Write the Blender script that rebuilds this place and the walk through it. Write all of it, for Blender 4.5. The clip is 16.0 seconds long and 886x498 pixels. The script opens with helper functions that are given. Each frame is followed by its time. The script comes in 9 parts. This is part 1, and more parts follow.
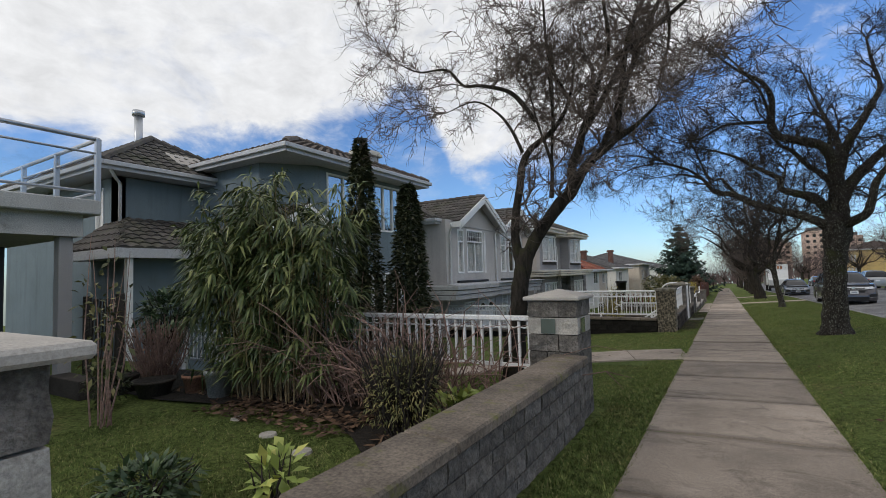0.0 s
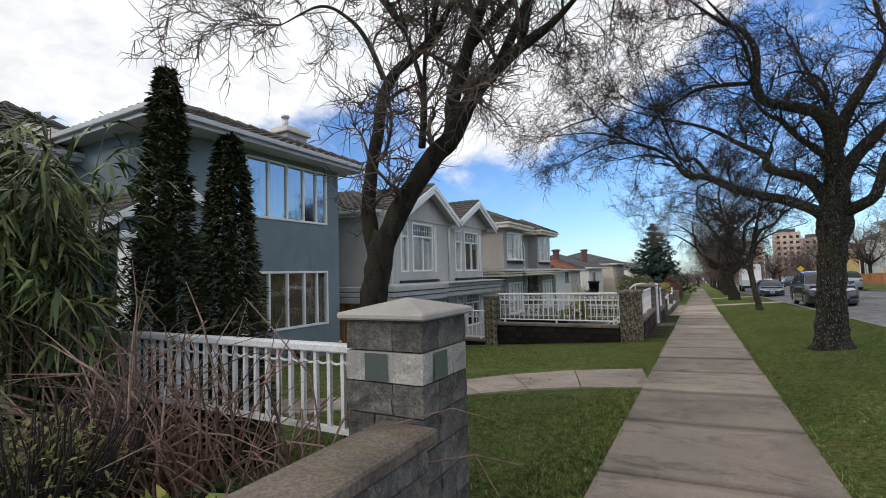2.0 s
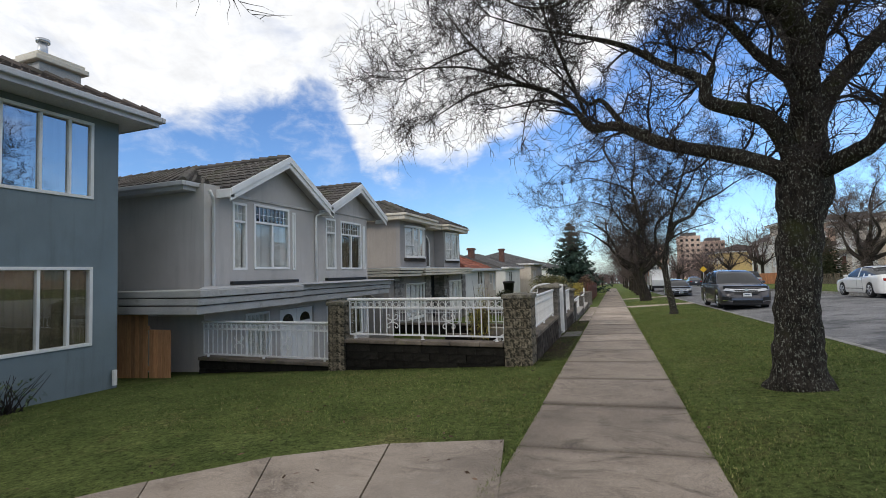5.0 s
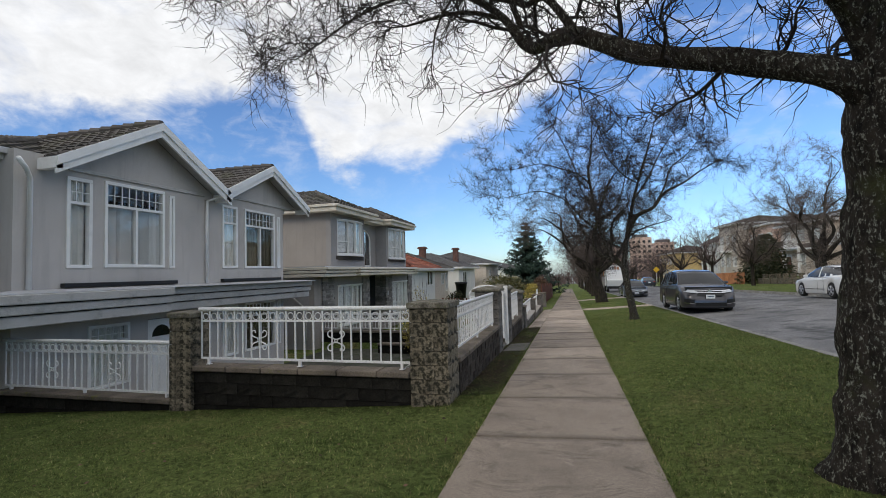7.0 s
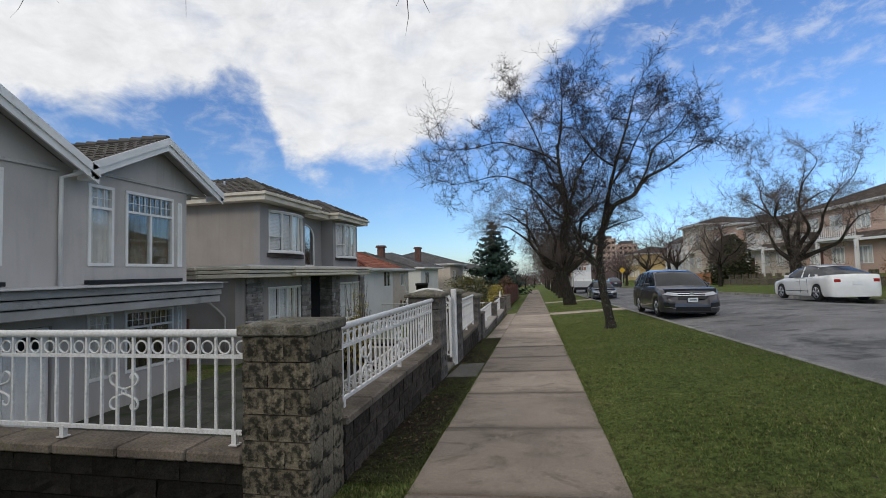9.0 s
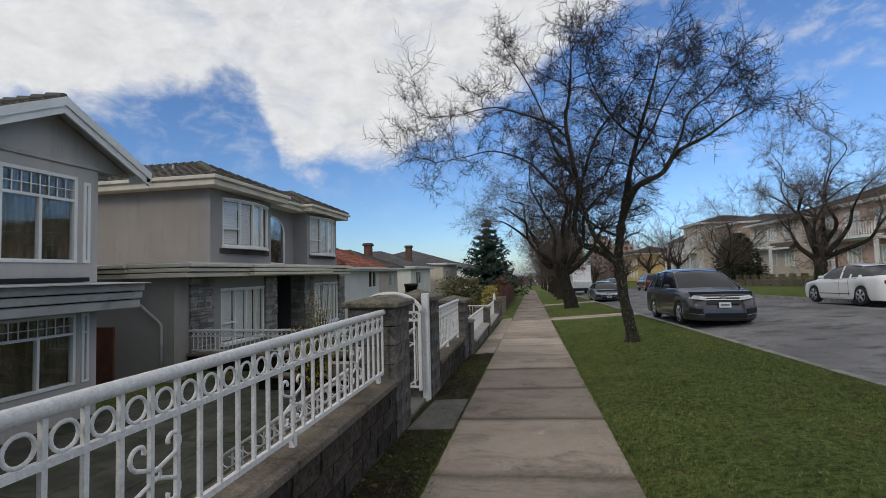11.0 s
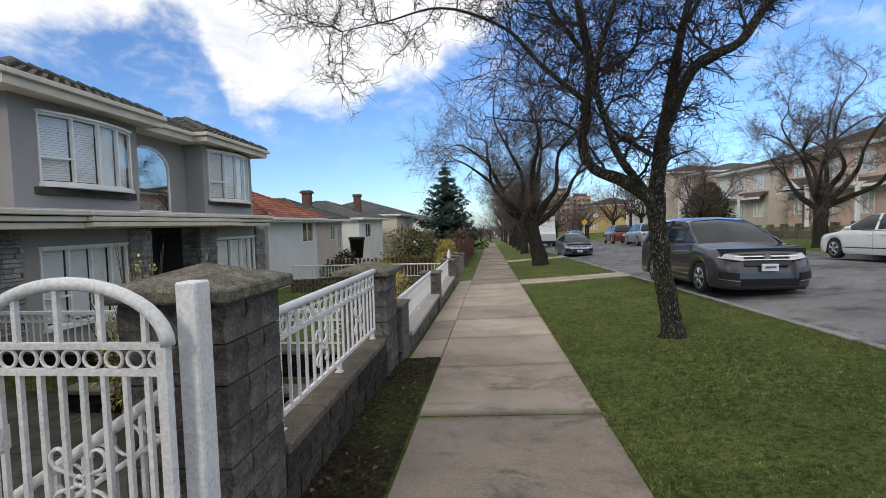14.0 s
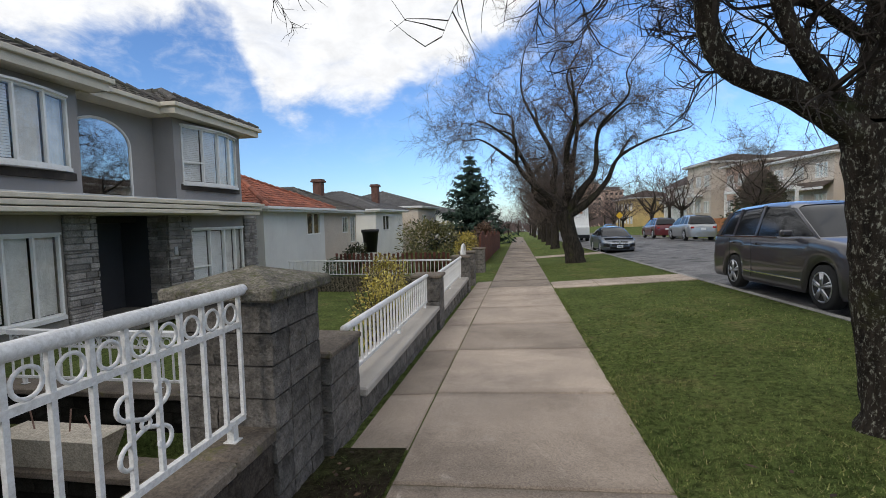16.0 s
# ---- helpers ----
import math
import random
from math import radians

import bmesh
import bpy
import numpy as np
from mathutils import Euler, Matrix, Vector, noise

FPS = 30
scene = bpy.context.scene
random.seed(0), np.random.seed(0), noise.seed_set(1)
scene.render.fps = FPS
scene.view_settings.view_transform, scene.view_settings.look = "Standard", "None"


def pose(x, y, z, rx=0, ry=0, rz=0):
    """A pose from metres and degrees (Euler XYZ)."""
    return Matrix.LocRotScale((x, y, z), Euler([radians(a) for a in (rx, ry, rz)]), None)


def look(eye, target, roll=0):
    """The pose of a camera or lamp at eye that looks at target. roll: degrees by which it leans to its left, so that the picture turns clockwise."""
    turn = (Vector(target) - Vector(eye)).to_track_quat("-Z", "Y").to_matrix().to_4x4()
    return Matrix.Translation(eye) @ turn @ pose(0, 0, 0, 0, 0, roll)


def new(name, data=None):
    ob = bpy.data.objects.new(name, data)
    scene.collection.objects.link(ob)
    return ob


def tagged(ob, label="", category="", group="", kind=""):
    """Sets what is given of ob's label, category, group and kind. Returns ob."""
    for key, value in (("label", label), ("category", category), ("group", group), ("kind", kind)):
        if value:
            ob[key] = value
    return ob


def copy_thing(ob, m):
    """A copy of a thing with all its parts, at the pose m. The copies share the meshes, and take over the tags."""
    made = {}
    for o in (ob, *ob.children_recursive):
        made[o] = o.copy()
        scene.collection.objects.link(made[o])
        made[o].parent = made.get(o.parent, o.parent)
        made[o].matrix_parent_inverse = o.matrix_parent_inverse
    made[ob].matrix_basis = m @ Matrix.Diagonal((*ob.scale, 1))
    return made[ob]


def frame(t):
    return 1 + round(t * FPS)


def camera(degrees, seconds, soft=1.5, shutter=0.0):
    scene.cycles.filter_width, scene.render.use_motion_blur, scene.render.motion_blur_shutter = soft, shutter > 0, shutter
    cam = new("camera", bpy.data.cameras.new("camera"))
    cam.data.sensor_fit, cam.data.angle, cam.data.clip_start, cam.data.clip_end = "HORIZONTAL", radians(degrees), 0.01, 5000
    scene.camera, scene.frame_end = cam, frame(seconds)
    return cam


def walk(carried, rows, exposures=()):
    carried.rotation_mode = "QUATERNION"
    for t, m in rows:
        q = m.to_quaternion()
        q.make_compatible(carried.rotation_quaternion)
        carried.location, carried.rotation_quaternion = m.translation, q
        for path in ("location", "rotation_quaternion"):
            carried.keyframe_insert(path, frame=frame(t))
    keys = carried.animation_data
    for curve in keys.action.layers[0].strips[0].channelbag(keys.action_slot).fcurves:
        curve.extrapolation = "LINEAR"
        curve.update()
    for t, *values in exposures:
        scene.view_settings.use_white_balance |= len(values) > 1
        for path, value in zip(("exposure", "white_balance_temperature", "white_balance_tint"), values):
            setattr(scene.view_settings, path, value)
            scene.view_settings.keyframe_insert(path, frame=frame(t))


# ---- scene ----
cam = camera(86.9, 16.0, soft=0.65)
METRES, EYE, TILT, LEAN, TURN = 24.0, 1.5, 0.0, 0.0, 30.83
ROWS = [
    (0.0, 0.0, 0.0, 0.0, 0.1, 3.22, 1.76),
    (0.5, 0.0156, 0.0259, -0.001, 0.33, 3.21, 1.73),
    (1.0, 0.0321, 0.0517, -0.0014, 0.43, 3.19, 1.66),
    (1.5, 0.0467, 0.0774, -0.0019, -0.21, 3.12, 1.6),
    (2.0, 0.0627, 0.1029, -0.0023, -2.29, 3.1, 1.6),
    (2.5, 0.078, 0.1295, -0.0036, -4.02, 3.08, 1.6),
    (3.0, 0.0955, 0.155, -0.0045, -5.74, 3.07, 1.62),
    (3.5, 0.1111, 0.1806, -0.0058, -7.07, 3.09, 1.65),
    (4.0, 0.1298, 0.208, -0.0064, -8.31, 3.03, 1.64),
    (6.5, 0.2103, 0.3399, -0.0094, -14.73, 2.88, 1.59),
    (7.0, 0.2291, 0.3663, -0.0099, -15.86, 2.85, 1.59),
    (7.5, 0.2441, 0.3926, -0.0103, -17.44, 2.8, 1.53),
    (8.0, 0.261, 0.4192, -0.0113, -18.57, 2.83, 1.59),
    (8.5, 0.2761, 0.4446, -0.0118, -19.31, 2.82, 1.58),
    (9.0, 0.2925, 0.4701, -0.012, -19.73, 2.84, 1.55),
    (11.5, 0.3642, 0.6027, -0.0146, -20.24, 2.85, 1.44),
    (12.0, 0.3816, 0.6319, -0.0148, -19.94, 1.84, 1.46),
    (12.5, 0.3964, 0.6609, -0.0146, -19.88, -0.14, 1.49),
    (13.0, 0.4112, 0.689, -0.0155, -21.32, -1.6, 1.55),
    (13.5, 0.4265, 0.7175, -0.0165, -23.44, -2.59, 1.5),
    (14.0, 0.4418, 0.747, -0.0173, -25.14, -3.09, 1.55),
    (14.5, 0.4572, 0.7759, -0.0194, -25.9, -3.4, 1.48),
    (15.0, 0.4762, 0.8039, -0.0201, -25.15, -3.54, 1.48),
    (15.5, 0.4931, 0.8314, -0.0222, -23.26, -3.66, 1.4),
    (16.0, 0.5123, 0.8569, -0.0249, -21.73, -3.73, 1.4),
]
# the clip's camera settles its exposure as it turns
EXPOSURES = [(0.0, -0.1), (1.5, 0.05), (3.0, 0.27), (4.2, 0.22), (6.5, 0.04), (8.0, -0.03), (9.5, -0.15), (11.5, -0.28), (12.5, 0.02), (14.0, 0.2), (16.0, 0.13)]
walk(cam, [(t, pose(0, 0, EYE, TILT, LEAN, TURN) @ pose(METRES * x, METRES * y, METRES * z, 90 + pitch, roll, yaw)) for t, x, y, z, yaw, pitch, roll in ROWS], EXPOSURES)

# ---- world and sun ----
SUN_ELEV, SUN_AZ = 27.0, 215.0      # degrees; azimuth clockwise from +y
world = bpy.data.worlds.new("sky")
scene.world = world
world.use_nodes = True
wn = world.node_tree
wn.nodes.clear()


def wnode(kind, **props):
    n = wn.nodes.new(kind)
    for k, v in props.items():
        n.inputs[k].default_value = v
    return n


w_out = wnode("ShaderNodeOutputWorld")
w_sky = wn.nodes.new("ShaderNodeTexSky")
w_sky.sky_type, w_sky.sun_disc = "NISHITA", False
w_sky.sun_elevation, w_sky.sun_rotation = radians(SUN_ELEV), radians(SUN_AZ)
w_sky.air_density, w_sky.dust_density, w_sky.ozone_density = 1.0, 0.4, 2.2
w_bg = wnode("ShaderNodeBackground", Strength=0.14)
w_cloud = wnode("ShaderNodeBackground", Color=(0.97, 0.98, 1.0, 1), Strength=0.9)
w_mix = wn.nodes.new("ShaderNodeMixShader")
w_co = wn.nodes.new("ShaderNodeTexCoord")
w_sep = wn.nodes.new("ShaderNodeSeparateXYZ")
wn.links.new(w_co.outputs["Generated"], w_sep.inputs[0])


def wmath(op, a, b=None):
    n = wn.nodes.new("ShaderNodeMath")
    n.operation = op
    for i, v in enumerate((a, b)):
        if v is None:
            continue
        if isinstance(v, (int, float)):
            n.inputs[i].default_value = v
        else:
            wn.links.new(v, n.inputs[i])
    return n.outputs[0]


# azimuth (degrees clockwise from +y) and elevation of a direction of the sky
DEG = 180.0 / math.pi
w_az = wmath("MULTIPLY", wmath("ARCTAN2", w_sep.outputs[0], w_sep.outputs[1]), DEG)
w_el = wmath("MULTIPLY", wmath("ARCSINE", w_sep.outputs[2]), DEG)
w_vec = wn.nodes.new("ShaderNodeCombineXYZ")
wn.links.new(wmath("MULTIPLY", w_az, 0.1), w_vec.inputs[0])
wn.links.new(wmath("MULTIPLY", w_el, 0.17), w_vec.inputs[1])
w_n1 = wnode("ShaderNodeTexNoise", Scale=0.9, Detail=8.0, Roughness=0.58, Distortion=0.5)
w_n2 = wnode("ShaderNodeTexNoise", Scale=2.6, Detail=7.0, Roughness=0.62, Distortion=0.3)
wn.links.new(w_vec.outputs[0], w_n1.inputs["Vector"])
wn.links.new(w_vec.outputs[0], w_n2.inputs["Vector"])
# the under-edge of the cloud deck: low over the houses, one lobe hanging lower, open along the street
# stops from 62 to 180: cloud added out of view, whitening the facades' light
EDGE = [(-180, 14), (-120, 13), (-62, 12.5), (-53, 15.5), (-44, 17), (-37, 19.5), (-32.5, 20), (-29.6, 13), (-27, 12.3), (-16, 12.4), (-13.5, 15.4), (-6.5, 16.8), (1, 21.5), (11, 28), (42, 32), (62, 22), (90, 13), (180, 14)]
w_edge = wn.nodes.new("ShaderNodeValToRGB")
w_stops = w_edge.color_ramp.elements
while len(w_stops) < len(EDGE):
    w_stops.new(0.5)
for el_, (az_, up_) in zip(w_stops, EDGE):
    el_.position, el_.color = (az_ + 180) / 360, (up_ / 60, up_ / 60, up_ / 60, 1)
wn.links.new(wmath("DIVIDE", wmath("ADD", w_az, 180.0), 360.0), w_edge.inputs[0])


def wsmooth(value, lo, hi, a=0.0, b=1.0):
    n = wn.nodes.new("ShaderNodeMapRange")
    n.interpolation_type = "SMOOTHSTEP"
    for k_, v_ in ((1, lo), (2, hi), (3, a), (4, b)):
        n.inputs[k_].default_value = v_
    wn.links.new(value, n.inputs[0])
    return n.outputs[0]


w_over = wmath("SUBTRACT", w_el, wmath("MULTIPLY", w_edge.outputs[0], 60.0))
w_over = wmath("ADD", w_over, wmath("MULTIPLY", wmath("SUBTRACT", w_n1.outputs[0], 0.5), 9.0))
w_over = wmath("ADD", w_over, wmath("MULTIPLY", wmath("SUBTRACT", w_n2.outputs[0], 0.5), 4.0))
w_deck = wsmooth(w_over, -0.8, 3.0)
# thin places in the deck, and faint high streaks in the open part
w_deck = wmath("MULTIPLY", w_deck, wsmooth(w_n1.outputs[0], 0.25, 0.52, 0.66, 1.0))
w_high = wmath("MULTIPLY", wsmooth(w_n2.outputs[0], 0.44, 0.72, 0.0, 0.4), wsmooth(w_el, 5.0, 24.0, 0.1, 1.0))
w_cover = wmath("MAXIMUM", w_deck, w_high)
w_tint = wn.nodes.new("ShaderNodeMix")
w_tint.data_type, w_tint.blend_type = "RGBA", "MULTIPLY"
w_tint.inputs[0].default_value = 1.0
w_tint.inputs[7].default_value = (0.7, 0.9, 1.2, 1)
wn.links.new(w_sky.outputs[0], w_tint.inputs[6])
wn.links.new(w_tint.outputs[2], w_bg.inputs[0])
wn.links.new(w_cover, w_mix.inputs[0])
wn.links.new(w_bg.outputs[0], w_mix.inputs[1])
wn.links.new(w_cloud.outputs[0], w_mix.inputs[2])
w_shade = wn.nodes.new("ShaderNodeMapRange")
w_shade.inputs[1].default_value, w_shade.inputs[2].default_value = 0.3, 0.7
w_shade.inputs[3].default_value, w_shade.inputs[4].default_value = 0.82, 1.02
wn.links.new(w_n2.outputs[0], w_shade.inputs[0])
wn.links.new(w_shade.outputs[0], w_cloud.inputs["Strength"])
wn.links.new(w_mix.outputs[0], w_out.inputs[0])

sun_data = bpy.data.lights.new("sun", "SUN")
sun_data.energy, sun_data.angle, sun_data.color = 0.9, radians(12), (1.0, 0.93, 0.83)
sun = new("sun", sun_data)
sun.matrix_world = look((0, 0, 0), (-math.sin(radians(SUN_AZ)) * math.cos(radians(SUN_ELEV)),
                                    -math.cos(radians(SUN_AZ)) * math.cos(radians(SUN_ELEV)), -math.sin(radians(SUN_ELEV))))

# ---- materials ----


class Mat:
    """A small builder of node materials."""

    def __init__(self, name, rough=0.8, metal=0.0, spec=0.4):
        self.m = bpy.data.materials.new(name)
        self.m.use_nodes = True
        self.t = self.m.node_tree
        self.b = self.t.nodes["Principled BSDF"]
        self.b.inputs["Roughness"].default_value = rough
        self.b.inputs["Metallic"].default_value = metal
        self.b.inputs["Specular IOR Level"].default_value = spec
        self.co = self.t.nodes.new("ShaderNodeTexCoord").outputs["Object"]

    def link(self, a, b):
        self.t.links.new(a, b)

    def mapped(self, scale):
        n = self.t.nodes.new("ShaderNodeMapping")
        n.inputs["Scale"].default_value = scale
        self.link(self.co, n.inputs[0])
        return n.outputs[0]

    def noise(self, scale, detail=4.0, rough=0.6, vec=None, distortion=0.0):
        n = self.t.nodes.new("ShaderNodeTexNoise")
        n.inputs["Scale"].default_value, n.inputs["Detail"].default_value = scale, detail
        n.inputs["Roughness"].default_value, n.inputs["Distortion"].default_value = rough, distortion
        self.link(vec or self.co, n.inputs["Vector"])
        return n.outputs[0]

    def voronoi(self, scale, vec=None, out="Distance"):
        n = self.t.nodes.new("ShaderNodeTexVoronoi")
        n.inputs["Scale"].default_value = scale
        self.link(vec or self.co, n.inputs["Vector"])
        return n.outputs[out]

    def ramp(self, fac, stops):
        n = self.t.nodes.new("ShaderNodeValToRGB")
        e = n.color_ramp.elements
        while len(e) < len(stops):
            e.new(0.5)
        for el, (p, c) in zip(e, stops):
            el.position, el.color = p, (*c, 1) if len(c) == 3 else c
        self.link(fac, n.inputs[0])
        return n.outputs[0]

    def mix(self, fac, a, b, mode="MIX"):
        n = self.t.nodes.new("ShaderNodeMix")
        n.data_type, n.blend_type = "RGBA", mode
        for sock, v in ((n.inputs[0], fac), (n.inputs[6], a), (n.inputs[7], b)):
            if isinstance(v, (int, float)):
                sock.default_value = v
            elif isinstance(v, tuple):
                sock.default_value = (*v, 1)
            else:
                self.link(v, sock)
        return n.outputs[2]

    def random(self):
        return self.t.nodes.new("ShaderNodeObjectInfo").outputs["Random"]

    def island(self):
        return self.t.nodes.new("ShaderNodeNewGeometry").outputs["Random Per Island"]

    def step(self, v, lo, hi, a=0.0, b=1.0):
        n = self.t.nodes.new("ShaderNodeMapRange")
        n.inputs[1].default_value, n.inputs[2].default_value = lo, hi
        n.inputs[3].default_value, n.inputs[4].default_value = a, b
        self.link(v, n.inputs[0])
        return n.outputs[0]

    def colour(self, c):
        if isinstance(c, tuple):
            self.b.inputs["Base Color"].default_value = (*c, 1)
        else:
            self.link(c, self.b.inputs["Base Color"])
        return self

    def bump(self, h, strength=0.3, dist=0.02):
        n = self.t.nodes.new("ShaderNodeBump")
        n.inputs["Strength"].default_value, n.inputs["Distance"].default_value = strength, dist
        self.link(h, n.inputs["Height"])
        self.link(n.outputs[0], self.b.inputs["Normal"])
        return self

    def gloss(self, v):
        self.link(v, self.b.inputs["Roughness"])
        return self


def scaled(c, k):
    return tuple(min(1.0, v * k) for v in c)


def blotchy(name, c, lo=0.75, hi=1.2, s1=1.3, s2=40.0, rough=0.85, bump=0.2, dist=0.01, dirt=None, dirt_at=(0.55, 0.75), spec=0.3, vary=0.0, streak=0.0, grain=0.6):
    """Two scales of variation over one base colour, with optional dirt patches."""
    m = Mat(name, rough, spec=spec)
    big, fine = m.noise(s1, 5), m.noise(s2, 4, 0.7)
    col = m.ramp(big, [(0.3, scaled(c, lo)), (0.7, scaled(c, hi))])
    col = m.mix(grain, col, m.ramp(fine, [(0.32, (0.16, 0.16, 0.16)), (0.68, (0.84, 0.84, 0.84))]), "OVERLAY")
    if dirt:
        d = m.step(m.noise(s1 * 2.3, 7, 0.68), *dirt_at)
        col = m.mix(d, col, dirt)
    if streak:
        s = m.step(m.noise(1.0, 5, 0.65, m.mapped((5, 5, 0.35))), 0.52, 0.75)
        col = m.mix(m.mix(1.0, s, (streak, streak, streak), "MULTIPLY"), col, scaled(c, 0.35))
    if vary:
        v = m.step(m.random(), 0, 1, 1 - vary, 1 + vary)
        col = m.mix(1.0, col, v, "MULTIPLY")
    m.colour(col)
    if bump:
        m.bump(m.mix(0.5, big, fine), bump, dist)
    return m


PITCH = 1.645
JOINT0 = 28.32 - PITCH * 20


def walk_concrete(name, c, dark, light, grime, at, joints=True):
    """Poured concrete: fine aggregate, pale scuffs, damp stains drawn out across the walk, grime gathered along the joints."""
    m = Mat(name, 0.92, spec=0.25)
    grain = m.noise(150, 3, 0.75)
    coarse = m.voronoi(55)
    big = m.noise(0.9, 6, 0.62)
    col = m.ramp(big, [(0.28, scaled(c, 0.62)), (0.5, c), (0.72, scaled(c, 1.22))])
    band = m.noise(1.0, 9, 0.78, m.mapped((1.3, 1.9, 1)), 1.2)
    col = m.mix(m.step(band, *at), col, dark)
    col = m.mix(m.step(m.noise(3.4, 7, 0.72, None, 0.6), 0.6, 0.72), col, light)
    if joints:
        sep = m.t.nodes.new("ShaderNodeSeparateXYZ")
        m.link(m.co, sep.inputs[0])
        wob = m.t.nodes.new("ShaderNodeMath")
        wob.operation = "MULTIPLY_ADD"
        m.link(m.noise(2.2, 5, 0.65), wob.inputs[0])
        wob.inputs[1].default_value = 0.16
        m.link(sep.outputs[1], wob.inputs[2])
        pp = m.t.nodes.new("ShaderNodeMath")
        pp.operation = "PINGPONG"
        off = m.t.nodes.new("ShaderNodeMath")
        off.operation = "SUBTRACT"
        m.link(wob.outputs[0], off.inputs[0])
        off.inputs[1].default_value = JOINT0 + 0.08
        m.link(off.outputs[0], pp.inputs[0])
        pp.inputs[1].default_value = PITCH / 2
        near = m.step(pp.outputs[0], 0.0, 0.14, grime, 0.0)
        col = m.mix(near, col, dark)
    col = m.mix(0.75, col, m.ramp(grain, [(0.3, (0.14, 0.14, 0.14)), (0.7, (0.86, 0.86, 0.86))]), "OVERLAY")
    col = m.mix(0.35, col, m.ramp(coarse, [(0.1, (0.3, 0.3, 0.3)), (0.6, (0.7, 0.7, 0.7))]), "OVERLAY")
    col = m.mix(1.0, col, m.step(m.random(), 0, 1, 0.76, 1.14), "MULTIPLY")
    m.colour(col).bump(m.mix(0.5, grain, band), 0.6, 0.006)
    return m.m


CONCRETE = walk_concrete("sidewalk concrete", (0.266, 0.22, 0.179), (0.098, 0.081, 0.066), (0.365, 0.305, 0.255), 0.7, (0.52, 0.7))
CONCRETE_NEW = walk_concrete("newer pale concrete", (0.36, 0.295, 0.24), (0.2, 0.162, 0.13), (0.42, 0.36, 0.305), 0.4, (0.55, 0.8))
CONCRETE_PATH = walk_concrete("path concrete", (0.3, 0.25, 0.205), (0.12, 0.098, 0.08), (0.38, 0.33, 0.285), 0, (0.5, 0.72), False)
AGGREGATE = blotchy("exposed aggregate", (0.13, 0.12, 0.11), 0.6, 1.3, 3, 90, 0.9, 0.8, 0.01, grain=0.9).m
BLOCK = blotchy("split-face block", (0.16, 0.145, 0.13), 0.45, 1.45, 9, 60, 0.92, 1.0, 0.04, (0.06, 0.055, 0.045), (0.52, 0.72), vary=0.22, grain=0.55).m
BLOCK_TAN = blotchy("weathered tan block", (0.25, 0.21, 0.152), 0.55, 1.3, 6, 60, 0.92, 1.0, 0.035, (0.035, 0.032, 0.022), (0.44, 0.58), vary=0.2, grain=0.55).m
BLOCK_PALE = blotchy("pale block", (0.36, 0.335, 0.3), 0.75, 1.15, 4, 70, 0.92, 0.7, 0.012, (0.2, 0.2, 0.18), (0.58, 0.75), vary=0.12, grain=0.5).m
BLOCK_DARK = blotchy("black mossy block", (0.014, 0.013, 0.011), 0.5, 1.7, 3, 60, 0.95, 0.6, 0.012, (0.07, 0.065, 0.055), (0.63, 0.76), spec=0.08, vary=0.3).m
BLOCK_BROWN = blotchy("damp brown block", (0.06, 0.05, 0.042), 0.5, 1.6, 3, 60, 0.95, 0.6, 0.012, (0.018, 0.016, 0.012), (0.5, 0.68), spec=0.1, vary=0.3).m
CAP_STONE = blotchy("mossy coping stone", (0.165, 0.135, 0.108), 0.5, 1.25, 2.2, 50, 0.9, 0.4, 0.01, (0.13, 0.13, 0.03), (0.56, 0.72), vary=0.12, grain=0.6).m
CAP_CLEAN = blotchy("plain concrete cap", (0.42, 0.385, 0.345), 0.85, 1.1, 2, 90, 0.85, 0.15, 0.004, grain=0.3).m
CAP_MOSS = blotchy("lichen-covered cap", (0.15, 0.135, 0.11), 0.5, 1.6, 9, 60, 0.95, 1.0, 0.02, (0.1, 0.1, 0.045), (0.5, 0.66), grain=0.9).m
ASPHALT = blotchy("worn asphalt", (0.19, 0.185, 0.185), 0.6, 1.3, 0.5, 60, 0.9, 0.6, 0.01, (0.07, 0.07, 0.07), (0.5, 0.64), grain=0.9).m
KERB = blotchy("kerb concrete", (0.3, 0.29, 0.27), 0.6, 1.15, 1.5, 50, 0.9, 0.3, 0.006, (0.12, 0.11, 0.09), (0.5, 0.7), grain=0.9).m
STUCCO_BLUE = blotchy("blue-grey stucco", (0.19, 0.235, 0.26), 0.85, 1.12, 0.7, 140, 0.92, 0.35, 0.006, streak=0.3, grain=0.4).m
STUCCO_GREY = blotchy("warm grey stucco", (0.5, 0.47, 0.445), 0.88, 1.1, 0.6, 140, 0.92, 0.35, 0.006, streak=0.25, grain=0.4).m
STUCCO_DARK = blotchy("dark grey stucco", (0.32, 0.305, 0.3), 0.88, 1.1, 0.6, 140, 0.92, 0.3, 0.006, grain=0.4).m
# near-black: the shade of the porch and under-deck put into the wall colour
STUCCO_SHADED = blotchy("shade-darkened stucco", (0.055, 0.058, 0.066), 0.85, 1.12, 0.6, 140, 0.92, 0.3, 0.006).m
STUCCO_TAUPE = blotchy("taupe stucco", (0.33, 0.3, 0.275), 0.88, 1.1, 0.6, 140, 0.92, 0.3, 0.006, streak=0.3, grain=0.4).m
STUCCO_WHITE = blotchy("white stucco", (0.72, 0.71, 0.68), 0.9, 1.05, 0.5, 90, 0.92, 0.3, 0.006, streak=0.12, grain=0.4).m
STUCCO_PINK = blotchy("peach stucco", (0.6, 0.42, 0.34), 0.9, 1.05, 0.5, 90, 0.92, 0.2, 0.006).m
